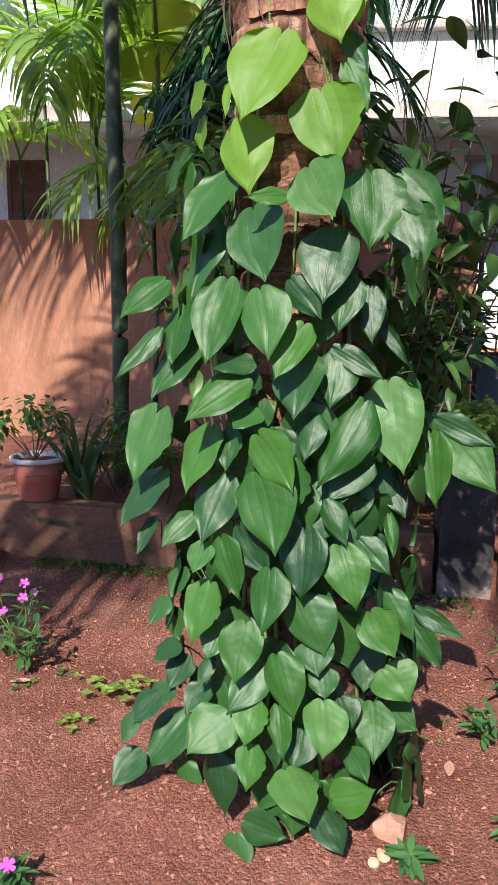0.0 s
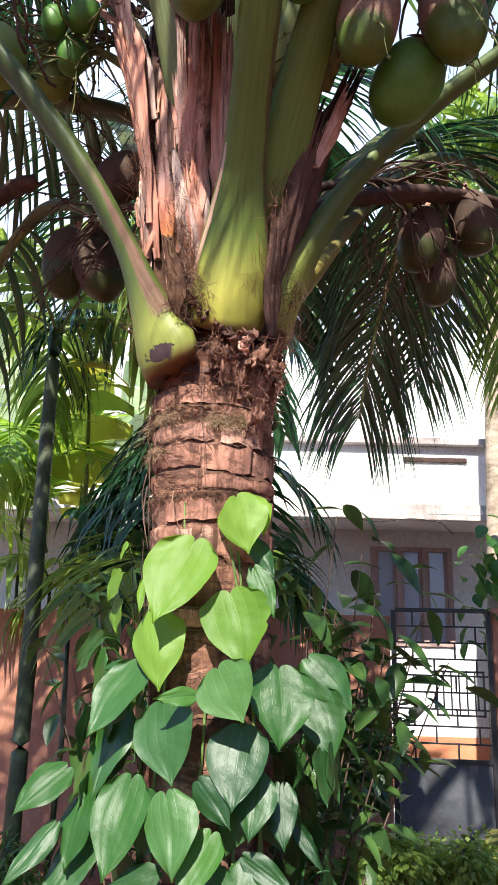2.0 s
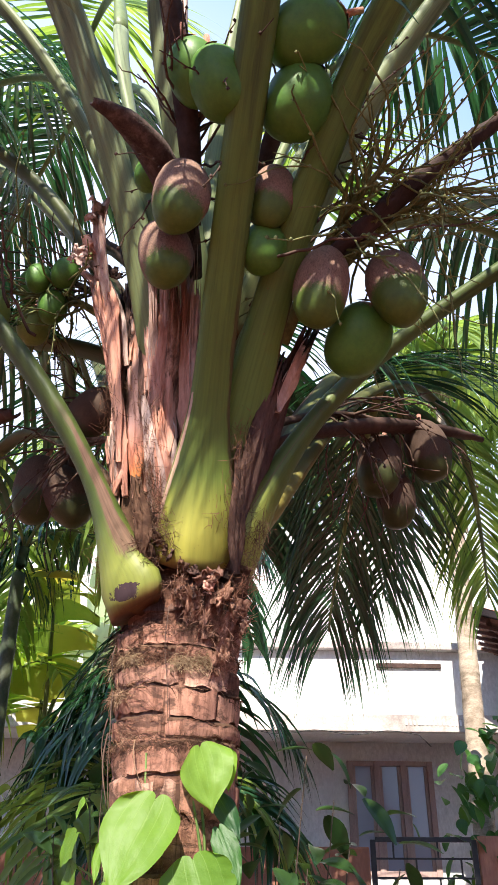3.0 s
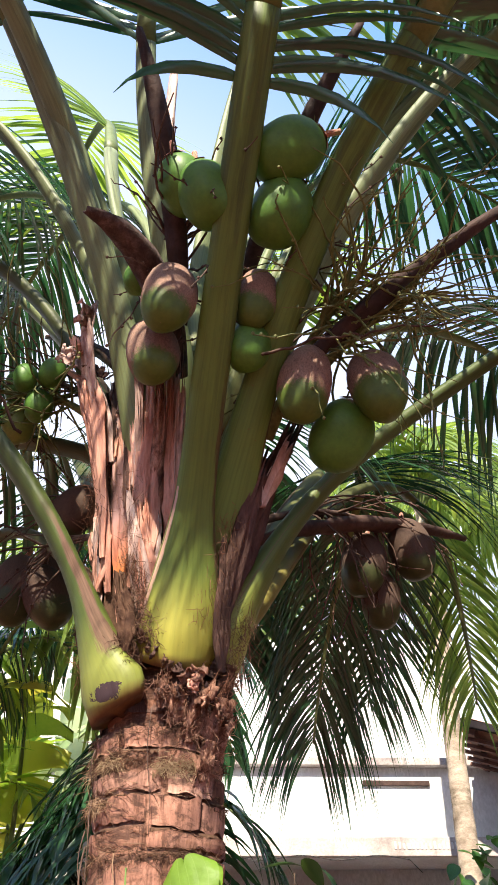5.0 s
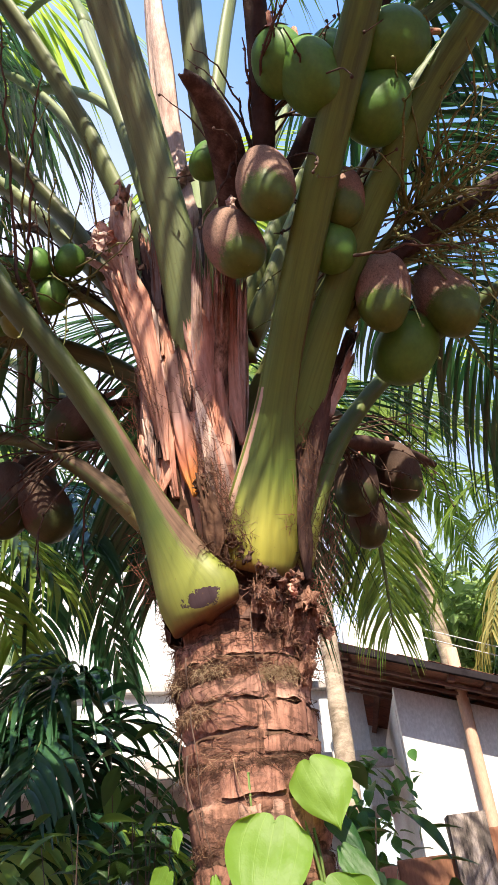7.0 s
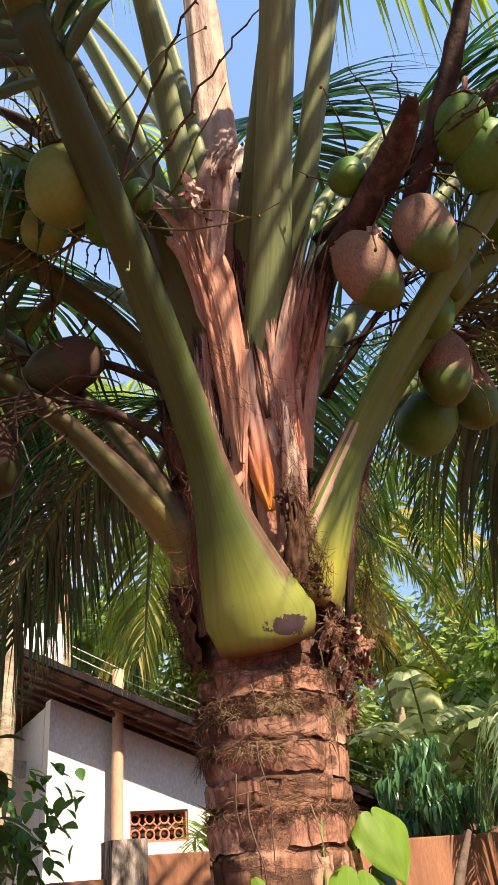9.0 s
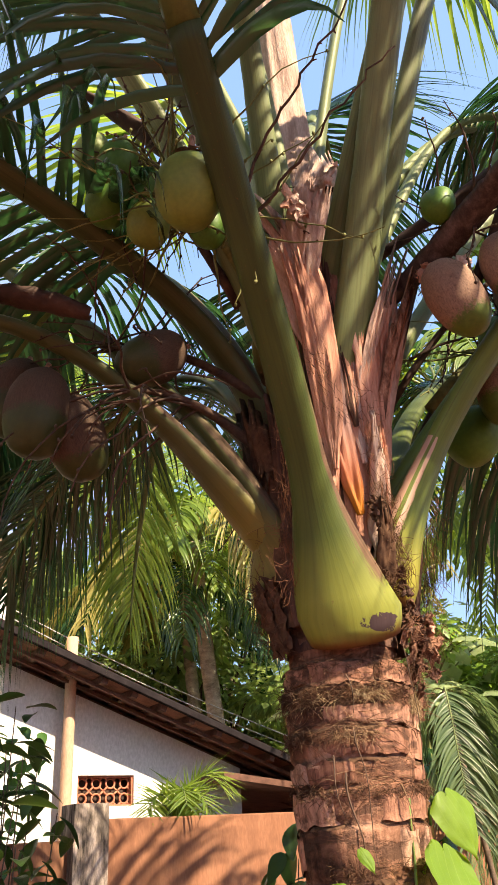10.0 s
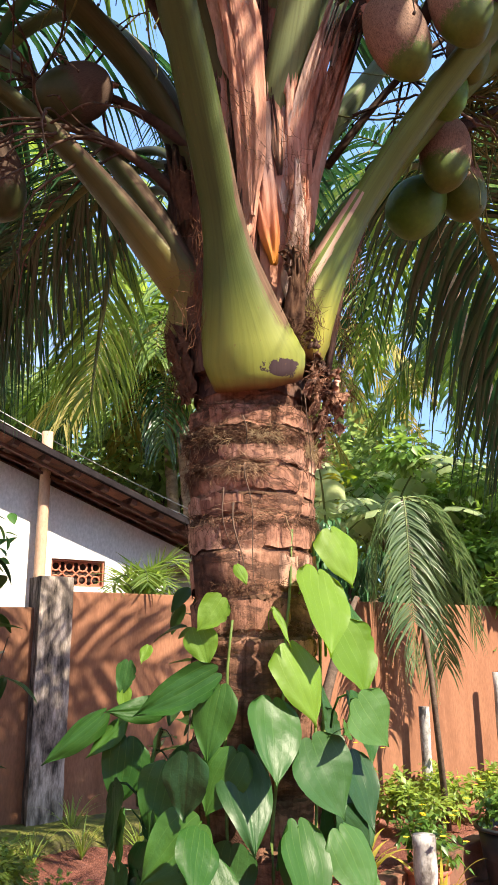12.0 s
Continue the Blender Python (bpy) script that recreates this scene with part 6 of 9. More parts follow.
# rags of brown cloth-like fibre between the stalk feet
def rag(az, z0, h, w, out, mat, seed, name="fibre_cloth", hairs=60):
    r = random.Random(seed)
    g = Geo()
    rows = []
    for i in range(9):
        u = i / 8
        z = z0 + h * u
        row = []
        for j in range(9):
            e = j / 8 - 0.5
            a = radians(az) + e * w / 0.17 * (1 - 0.35 * u * r.uniform(0.7, 1.3))
            rr = trunk_r(min(z, 2.5)) + 0.015 + out * u + 0.03 * noise.noise(Vector((e * 6, u * 5, seed)))
            c = trunk_axis(z)
            row.append(c + Vector((math.cos(a) * rr, math.sin(a) * rr, 0.03 * noise.noise(Vector((e * 9, u * 3, seed + 5))))))
        rows.append(row)
    g.grid(rows)
    for k in range(hairs):
        a = radians(az) + r.uniform(-0.5, 0.5) * w / 0.17
        z = z0 + h * r.random()
        rr = trunk_r(min(z, 2.5)) + 0.02 + out * (z - z0) / h
        p = trunk_axis(z) + Vector((math.cos(a) * rr, math.sin(a) * rr, 0))
        d = Vector((math.cos(a) * r.uniform(0.0, 0.9) + r.gauss(0, 0.5), math.sin(a) * r.uniform(0.0, 0.9) + r.gauss(0, 0.5), r.uniform(-0.9, 0.9))).normalized()
        L = r.uniform(0.015, 0.05)
        q = p + d * L
        g.tube([p, p.lerp(q, 0.5) + Vector((r.gauss(0, 0.006), r.gauss(0, 0.006), r.gauss(0, 0.006))), q], [0.0011, 0.001, 0.0006], 3, cap=False)
    return part(name, g, mat, palm)


for k, (az, z0, h, w, out, mat, hairs) in enumerate(((305, 2.62, 0.3, 0.06, 0.06, HUSK_DARK, 90), (322, 2.6, 0.3, 0.08, 0.05, HUSK_DARK, 90), (246, 2.56, 0.12, 0.05, 0.05, FIBRE, 120), (298, 2.42, 0.11, 0.07, 0.045, CLOTH, 60), (284, 2.46, 0.09, 0.05, 0.03, CLOTH, 50), (318, 2.4, 0.13, 0.08, 0.06, CLOTH, 80), (272, 2.5, 0.07, 0.04, 0.03, CLOTH, 60), (308, 2.33, 0.09, 0.05, 0.03, CLOTH, 40), (330, 2.5, 0.14, 0.08, 0.04, FIBRE, 60), (150, 2.5, 0.2, 0.07, 0.03, FIBRE, 60), (135, 2.5, 0.2, 0.08, 0.05, FIBRE, 60))):
    rag(az, z0, h, w, out, mat, 300 + k, hairs=hairs)


def crumple(p, size, mat, seed, label=""):
    """A dry bract crumpled into folds."""
    r = random.Random(seed)
    m = Matrix.Translation(p) @ pose(0, 0, 0, r.uniform(40, 120), r.uniform(-40, 40), r.uniform(0, 360))
    g, rows = Geo(), []
    for i in range(11):
        row = []
        for j in range(11):
            x, y = i / 5 - 1, j / 5 - 1
            k = 1 - 0.35 * max(abs(x), abs(y)) * r.random()
            q = Vector((x * k, y * k, 0))
            d = Vector((noise.noise(Vector((x * 1.9, y * 1.9, seed))), noise.noise(Vector((x * 1.9, y * 1.9, seed + 9))), noise.noise(Vector((x * 2.4, y * 2.4, seed + 5)))))
            row.append(m @ ((q + d * Vector((0.5, 0.5, 1.0)).length * 0.55) * size))
        rows.append(row)
    g.grid(rows)
    ob = part("bract", g, mat, palm, label)
    md = ob.modifiers.new("thickness", "SOLIDIFY")
    md.thickness = 0.0025
    return ob


for k, (p, size, mat) in enumerate((((0.185, 1.96, 2.565), 0.026, CLOTH), ((0.215, 1.955, 2.57), 0.024, CLOTH), ((0.2, 1.95, 2.545), 0.02, HUSK), ((0.235, 1.97, 2.53), 0.034, CLOTH), ((0.265, 1.975, 2.49), 0.022, CLOTH), ((0.295, 1.99, 2.45), 0.02, CLOTH), ((0.225, 1.97, 2.5), 0.02, CLOTH), ((0.285, 2.02, 2.47), 0.016, HUSK_DARK), ((0.12, 1.98, 2.545), 0.018, HUSK_DARK), ((0.16, 1.97, 2.53), 0.02, HUSK_DARK), ((-0.215, 1.9, 3.82), 0.045, HUSK_PALE), ((-0.235, 1.99, 3.76), 0.05, HUSK), ((-0.17, 2.0, 3.66), 0.04, HUSK_DARK), ((-0.27, 1.97, 3.7), 0.035, HUSK_PALE), ((0.06, 1.72, 3.55), 0.04, HUSK), ((0.04, 1.62, 3.52), 0.03, HUSK_PALE), ((-0.05, 1.93, 3.9), 0.05, HUSK_DARK), ((0.0, 1.9, 3.98), 0.045, HUSK_PALE))):
    crumple(p, size, mat, 700 + k)


# the brown wad of fibre in the seam between the two front feet
rw = random.Random(95)
for k in range(12):
    u = k / 11
    p = Vector((-0.015, 1.965, 2.84)).lerp(Vector((0.06, 1.955, 2.66)), min(u * 2, 1)).lerp(Vector((0.2, 1.965, 2.555)), max(u * 2 - 1, 0))
    crumple(p + Vector((rw.gauss(0, 0.006), rw.gauss(0.006, 0.004), rw.gauss(0, 0.006))), rw.uniform(0.014, 0.022), rw.choice((FIBRE, HUSK_DARK, FIBRE)), 740 + k)


# ---- the climbing vine: each blade by its foot (azimuth, distance from the trunk's axis, height), its tip likewise, and its breadth ----
YOUNG_0 = [
    (289, 0.21, 2.148, 290, 0.27, 2.006, 0.136), (309, 0.21, 2.144, 303, 0.25, 2.05, 0.055), (261, 0.21, 2.032, 247, 0.31, 1.836, 0.173), (285, 0.22, 1.908, 288, 0.29, 1.736, 0.171),
    (234, 0.22, 1.857, 245, 0.27, 1.687, 0.139), (224, 0.22, 1.942, 231, 0.26, 1.858, 0.024),
]
PALE_0 = [
    (277, 0.27, 1.735, 286, 0.33, 1.625, 0.145), (253, 0.27, 1.465, 260, 0.33, 1.311, 0.128), (192, 0.37, 1.156, 200, 0.46, 0.975, 0.157), (328, 0.27, 1.244, 321, 0.34, 1.031, 0.151),
    (222, 0.31, 0.837, 226, 0.36, 0.771, 0.075), (283, 0.34, 0.488, 281, 0.39, 0.366, 0.112), (241, 0.34, 0.418, 234, 0.44, 0.341, 0.132), (268, 0.35, 0.311, 276, 0.4, 0.202, 0.133),
]
MID_0 = [
    (314, 0.25, 1.735, 305, 0.3, 1.563, 0.155), (300, 0.23, 1.971, 303, 0.3, 1.847, 0.059), (266, 0.26, 1.676, 250, 0.32, 1.671, 0.045), (192, 0.35, 1.49, 197, 0.47, 1.394, 0.101),
    (191, 0.3, 1.423, 200, 0.35, 1.272, 0.107), (231, 0.26, 1.486, 233, 0.35, 1.294, 0.129), (275, 0.25, 1.387, 262, 0.32, 1.267, 0.098), (241, 0.25, 1.256, 228, 0.39, 1.158, 0.108),
    (218, 0.27, 1.128, 221, 0.36, 0.967, 0.12), (252, 0.27, 1.125, 271, 0.31, 1.001, 0.114), (309, 0.26, 1.201, 280, 0.29, 1.014, 0.129), (353, 0.35, 1.105, 343, 0.37, 0.925, 0.113),
    (352, 0.39, 1.115, 348, 0.52, 0.967, 0.128), (253, 0.28, 1.03, 264, 0.33, 0.85, 0.155),
]
MID_1 = [
    (231, 0.29, 0.855, 244, 0.31, 0.715, 0.099), (293, 0.29, 0.86, 295, 0.36, 0.725, 0.113), (259, 0.29, 0.797, 258, 0.36, 0.66, 0.111), (224, 0.3, 0.727, 226, 0.38, 0.592, 0.12),
    (308, 0.31, 0.688, 311, 0.38, 0.591, 0.108), (248, 0.31, 0.659, 248, 0.37, 0.526, 0.114), (263, 0.31, 0.588, 270, 0.37, 0.454, 0.107), (316, 0.32, 0.531, 318, 0.39, 0.464, 0.128),
    (309, 0.32, 0.447, 303, 0.37, 0.321, 0.099), (252, 0.32, 0.471, 252, 0.38, 0.375, 0.099), (264, 0.32, 0.462, 267, 0.38, 0.354, 0.067), (253, 0.33, 0.35, 253, 0.39, 0.263, 0.091),
    (288, 0.34, 0.226, 301, 0.4, 0.276, 0.1), (325, 0.29, 0.917, 318, 0.33, 0.821, 0.036),
]
DARK_0 = [
    (356, 0.26, 1.76, 350, 0.37, 1.637, 0.113), (355, 0.27, 1.682, 345, 0.32, 1.523, 0.126), (303, 0.2, 2.05, 307, 0.27, 1.948, 0.052), (222, 0.22, 1.737, 219, 0.35, 1.579, 0.127),
    (245, 0.23, 1.651, 256, 0.28, 1.485, 0.158), (292, 0.23, 1.603, 283, 0.29, 1.438, 0.14), (201, 0.23, 1.632, 211, 0.31, 1.436, 0.123), (268, 0.23, 1.49, 283, 0.28, 1.401, 0.08),
    (302, 0.23, 1.502, 292, 0.27, 1.372, 0.095), (321, 0.23, 1.474, 313, 0.27, 1.344, 0.077), (193, 0.37, 1.366, 198, 0.49, 1.242, 0.066), (190, 0.28, 1.331, 198, 0.4, 1.185, 0.112),
    (271, 0.22, 1.322, 271, 0.28, 1.166, 0.138), (299, 0.22, 1.321, 288, 0.27, 1.195, 0.102),
]
DARK_1 = [
    (244, 0.22, 1.299, 231, 0.32, 1.28, 0.057), (352, 0.37, 1.148, 351, 0.52, 1.08, 0.068), (314, 0.25, 1.068, 289, 0.25, 0.965, 0.105), (344, 0.25, 1.016, 323, 0.21, 0.952, 0.104),
    (192, 0.37, 0.988, 198, 0.49, 0.848, 0.122), (226, 0.25, 1.001, 227, 0.34, 0.844, 0.121), (239, 0.26, 0.887, 258, 0.28, 0.778, 0.092), (276, 0.26, 0.894, 273, 0.32, 0.74, 0.124),
    (288, 0.26, 0.965, 293, 0.32, 0.868, 0.062), (191, 0.32, 0.715, 198, 0.36, 0.643, 0.076), (192, 0.35, 0.598, 200, 0.34, 0.523, 0.083), (192, 0.37, 0.635, 198, 0.42, 0.571, 0.072),
    (274, 0.27, 0.724, 283, 0.33, 0.598, 0.134), (327, 0.27, 0.706, 326, 0.36, 0.592, 0.083),
]
DARK_2 = [
    (353, 0.33, 0.62, 351, 0.46, 0.555, 0.055), (353, 0.32, 0.579, 348, 0.4, 0.467, 0.081), (354, 0.29, 0.54, 347, 0.33, 0.472, 0.069), (226, 0.28, 0.619, 229, 0.34, 0.542, 0.082),
    (281, 0.28, 0.622, 281, 0.33, 0.55, 0.103), (192, 0.34, 0.507, 197, 0.41, 0.457, 0.085), (191, 0.32, 0.46, 198, 0.37, 0.376, 0.091), (219, 0.29, 0.511, 222, 0.34, 0.457, 0.049),
    (253, 0.28, 0.547, 244, 0.37, 0.443, 0.1), (284, 0.29, 0.549, 284, 0.33, 0.489, 0.084), (326, 0.3, 0.403, 327, 0.38, 0.358, 0.095), (214, 0.29, 0.427, 217, 0.36, 0.369, 0.079),
    (192, 0.37, 0.381, 198, 0.41, 0.329, 0.083), (194, 0.4, 0.356, 198, 0.48, 0.284, 0.092),
]
DARK_3 = [
    (191, 0.32, 0.275, 197, 0.45, 0.145, 0.134), (195, 0.47, 0.305, 200, 0.51, 0.246, 0.071), (195, 0.45, 0.184, 199, 0.54, 0.114, 0.101), (227, 0.31, 0.262, 237, 0.34, 0.125, 0.123),
    (275, 0.3, 0.389, 270, 0.35, 0.313, 0.09), (299, 0.3, 0.326, 302, 0.36, 0.266, 0.074), (284, 0.31, 0.164, 290, 0.37, 0.088, 0.096), (248, 0.32, 0.128, 268, 0.32, 0.102, 0.1),
    (242, 0.32, 0.075, 247, 0.36, -0.02, 0.093), (192, 0.34, 0.13, 203, 0.3, 0.037, 0.088), (294, 0.29, 0.465, 295, 0.34, 0.401, 0.082), (309, 0.26, 0.858, 314, 0.34, 0.784, 0.071),
    (341, 0.25, 0.984, 335, 0.31, 0.898, 0.062), (281, 0.23, 1.175, 274, 0.29, 1.076, 0.078),
]
DARK_4 = [
    (244, 0.23, 1.184, 241, 0.3, 1.136, 0.085), (229, 0.24, 1.123, 233, 0.29, 1.029, 0.077), (193, 0.39, 0.86, 199, 0.45, 0.774, 0.055), (190, 0.29, 0.864, 197, 0.38, 0.787, 0.085),
    (336, 0.23, 1.392, 333, 0.31, 1.287, 0.037), (296, 0.22, 1.331, 312, 0.32, 1.261, 0.057),
]
WEST_YOUNG_0 = [
    (194, 0.24, 1.967, 184, 0.28, 1.892, 0.073), (180, 0.25, 1.898, 187, 0.25, 1.814, 0.078), (203, 0.24, 2.041, 209, 0.26, 1.994, 0.029), (132, 0.33, 1.767, 135, 0.33, 1.702, 0.038),
    (129, 0.27, 1.862, 134, 0.29, 1.82, 0.033),
]
WEST_GREEN_0 = [
    (193, 0.28, 1.8, 168, 0.39, 1.714, 0.087), (196, 0.28, 1.77, 190, 0.29, 1.611, 0.095), (133, 0.38, 1.702, 131, 0.53, 1.591, 0.067), (131, 0.32, 1.64, 130, 0.35, 1.481, 0.12),
    (162, 0.26, 1.592, 156, 0.3, 1.444, 0.141), (202, 0.26, 1.631, 188, 0.28, 1.505, 0.113), (186, 0.29, 1.491, 169, 0.37, 1.375, 0.149), (131, 0.32, 1.823, 133, 0.34, 1.74, 0.053),
    (220, 0.26, 1.664, 216, 0.28, 1.6, 0.079), (154, 0.25, 1.721, 148, 0.39, 1.715, 0.063), (131, 0.33, 1.683, 131, 0.42, 1.602, 0.054),
]


LEAF_F = [(0.0, 0.66), (0.04, 0.82), (0.1, 0.93), (0.18, 0.975), (0.27, 1.0), (0.38, 0.98), (0.5, 0.89), (0.62, 0.73), (0.73, 0.53), (0.83, 0.315), (0.91, 0.13), (0.96, 0.045), (1.0, 0.0)]


def blade_half(v):
    for (a, p), (b, q) in zip(LEAF_F, LEAF_F[1:]):
        if v <= b:
            k = (v - a) / (b - a)
            return p + (q - p) * k
    return 0.0


def heart_leaf(seed, mat, cup, tip_back, fold, bitten=False):
    """A heart-shaped blade 1 m long, its stalk at the origin, tip down, face to -y, quilted between the veins."""
    r = random.Random(seed)
    g = Geo()
    rows, uvs = [], []
    nv, ns = 24, 29
    skew = r.uniform(-0.05, 0.05)
    for i in range(nv):
        v = (i / (nv - 1)) ** 1.2
        row = []
        hw = 0.43 * blade_half(v) if i < nv - 1 else 0.002
        for j in range(ns):
            s = 2 * j / (ns - 1) - 1
            x = s * hw * (1 + 0.05 * noise.noise(Vector((v * 3, 0.5 if s > 0 else -0.5, seed)))) + skew * math.sin(math.pi * v)
            z = -v + (0.075 * math.sin(math.pi * abs(s) ** 0.62) - 0.05 * abs(s) ** 5) * (1 - v) ** 6
            if bitten and s > 0.5:
                x -= hw * 0.3 * (s - 0.5) * (math.exp(-((v - 0.5) / 0.05) ** 2) + 0.7 * math.exp(-((v - 0.28) / 0.03) ** 2))
            y = cup * (s * s) * (0.35 + 0.65 * (1 - v)) + tip_back * max(v - 0.35, 0) ** 2 - fold * abs(s) * 0.1
            body = math.sin(math.pi * min(v * 0.9 + 0.12, 1)) ** 0.7
            valley = math.exp(-((abs(s)) / 0.07) ** 2) + 0.75 * math.exp(-((abs(s) - 0.3) / 0.06) ** 2) + 0.55 * math.exp(-((abs(s) - 0.64) / 0.06) ** 2)
            y += 0.006 * valley * body * (1 - 0.6 * v) + 0.003 * math.sin(v * 44 - abs(s) * 9) * body * (1 - valley) + 0.03 * noise.noise(Vector((s * 1.8, v * 3, seed * 1.7))) + 0.022 * abs(s) ** 3 * math.sin(v * 11 + seed)
            row.append((x, y, z))
            uvs.append(((s + 1) / 2, v))
        rows.append(row)
    g.grid(rows, uvs)
    pts = [(0, 0.0, -0.02), (0, 0.05, 0.03), (0, 0.2, 0.03), (0, 0.38, -0.12), (0, 0.5, -0.3)]
    g.tube(pts, [0.014, 0.016, 0.017, 0.018, 0.02], 6, cap=False, v0=0.0, v1=0.05)
    return g.mesh("heart_leaf", mat)


vine = thing("pepper_vine", "glossy heart-leaved vine climbing the palm trunk", "vine")
LEAF_MESH = {mat.name: [heart_leaf(20 + k, mat, c, t, f, k == 2) for k, (c, t, f) in enumerate(((0.1, 0.25, -0.2), (0.05, 0.12, 0.4), (-0.06, 0.25, 0.1), (0.12, 0.1, 0.5), (0.03, -0.1, 0.3), (-0.1, 0.12, -0.3), (0.08, 0.3, 0.8)))] for mat in (VINE_LEAF, VINE_YOUNG, VINE_MID, VINE_PALE)}


def on_trunk(az, rad, z):
    c = trunk_axis(z)
    return Vector((c.x + math.cos(radians(az)) * rad, c.y + math.sin(radians(az)) * rad, z))


def hang_leaf(mat, foot, tip, wide, r, facing=(-0.12, -1.0), lift=0.25):
    """Hang one blade from its foot to its tip, its face to the given side, a little outward and up."""
    down = tip - foot
    ln = down.length
    down.normalize()
    mid = foot.lerp(tip, 0.5)
    c = trunk_axis(mid.z)
    n = Vector((mid.x - c.x, mid.y - c.y, 0)).normalized() * 0.3 + Vector((*facing, 0)) + Vector((r.gauss(0, 0.14), r.gauss(0, 0.14), lift + r.gauss(0, 0.1)))
    n = (n - down * n.dot(down)).normalized()
    y, z = -n, -down
    x = y.cross(z)
    w = wide / 0.84
    m = Matrix(((x.x * w, y.x * ln * 0.9, z.x * ln, foot.x), (x.y * w, y.y * ln * 0.9, z.y * ln, foot.y), (x.z * w, y.z * ln * 0.9, z.z * ln, foot.z), (0, 0, 0, 1)))
    return part("leaf", r.choice(LEAF_MESH[mat.name]), mat, vine, m=m)


rv = random.Random(12)
SOUTH, WEST = (-0.4, -0.92), (-0.75, -0.66)
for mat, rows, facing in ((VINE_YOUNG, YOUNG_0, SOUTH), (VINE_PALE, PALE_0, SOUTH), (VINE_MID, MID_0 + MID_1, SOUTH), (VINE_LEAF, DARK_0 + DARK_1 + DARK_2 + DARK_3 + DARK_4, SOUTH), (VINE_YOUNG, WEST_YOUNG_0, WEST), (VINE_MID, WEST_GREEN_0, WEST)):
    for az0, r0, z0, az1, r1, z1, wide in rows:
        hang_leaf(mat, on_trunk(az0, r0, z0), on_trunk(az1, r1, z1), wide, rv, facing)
# the leaves further in, their shade put in by the darkest green, and those on the trunk's far side
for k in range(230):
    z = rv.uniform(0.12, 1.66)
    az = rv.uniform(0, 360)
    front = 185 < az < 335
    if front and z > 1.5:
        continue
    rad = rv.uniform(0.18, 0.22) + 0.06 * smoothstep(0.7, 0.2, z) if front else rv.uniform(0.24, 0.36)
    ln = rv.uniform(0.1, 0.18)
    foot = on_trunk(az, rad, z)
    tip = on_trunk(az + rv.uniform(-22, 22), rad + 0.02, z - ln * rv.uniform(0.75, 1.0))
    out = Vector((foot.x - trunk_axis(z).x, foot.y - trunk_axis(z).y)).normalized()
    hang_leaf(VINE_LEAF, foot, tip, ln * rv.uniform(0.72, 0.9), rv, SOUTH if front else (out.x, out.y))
for k in range(7):
    az = radians((200, 235, 262, 285, 305, 170, 330)[k])
    top_z = (1.9, 2.12, 1.7, 2.1, 2.0, 1.85, 1.5)[k]
    g = Geo()
    pts = []
    for i in range(34):
        z = 0.02 + top_z * i / 33
        c = trunk_axis(z)
        a = az + 0.25 * math.sin(z * 3.0 + k) + 0.1 * noise.noise(Vector((z * 5, k, 0)))
        rr = trunk_r(z) + 0.012 + 0.012 * noise.noise(Vector((z * 6, k, 3)))
        pts.append((c.x + math.cos(a) * rr, c.y + math.sin(a) * rr, z))
    g.tube(pts, [0.0065 - 0.003 * i / 33 for i in range(34)], 6)
    part("stem", g, VINE_STEM, vine)


# ---- coconuts, flower stalks and spathes in the crown ----
def nut_mesh(name, mat, seed, long=1.25):
    """An ovoid of radius 1 with three soft ridges and a pointed lower end."""
    g = Geo()
    rows = []
    for i in range(17):
        t = math.pi * i / 16
        z = long * math.cos(t) * (1.0 if t < 1.57 else 1.08)
        r = math.sin(t) ** 0.78 if 0 < i < 16 else 0.01
        row = []
        for j in range(24):
            a = 2 * math.pi * j / 24
            k = 1 + 0.055 * math.cos(3 * a) * (0.4 + 0.6 * i / 16) + 0.02 * noise.noise(Vector((math.cos(a) * 2, math.sin(a) * 2, z * 2 + seed)))
            row.append((r * k * math.cos(a), r * k * math.sin(a), z))
        rows.append(row)
    g.grid(rows, wrap=True)
    return g.mesh(name, mat)


def calyx_mesh(seed):
    """The cap of overlapping dry lobes at the nut's stalk end."""
    g = Geo()
    r = random.Random(seed)
    for k in range(5):
        a0 = k * 1.257 + r.uniform(-0.2, 0.2)
        rows = []
        for i in range(5):
            t = 0.08 + 0.6 * i / 4
            w = 0.62 * (1 - (i / 4) ** 2 * 0.85)
            rows.append([(math.sin(t) * math.cos(a0 + w * (j / 4 - 0.5) * 2) * 1.06, math.sin(t) * math.sin(a0 + w * (j / 4 - 0.5) * 2) * 1.06, 1.25 * math.cos(t) * 1.04 + 0.02 * (k % 2)) for j in range(5)])
        g.grid(rows)
    g.tube([(0, 0, 1.2), (0.05, 0.02, 1.5), (0.15, 0.05, 1.85)], [0.14, 0.11, 0.1], 7)
    return g.mesh("calyx", HUSK)


NUTS = {
    "ripe": (nut_mesh("coconut", N_RIPE, 1, 1.62), "coconut with brown husk above and green below"),
    "green": (nut_mesh("coconut", N_GREEN, 2, 1.18), "smooth green coconut hanging in the crown"),
    "young": (nut_mesh("coconut", N_YOUNG, 3, 1.1), "young yellow-green coconut hanging in the crown"),
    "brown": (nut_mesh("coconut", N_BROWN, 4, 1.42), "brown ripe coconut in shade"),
}
CAP = calyx_mesh(4)


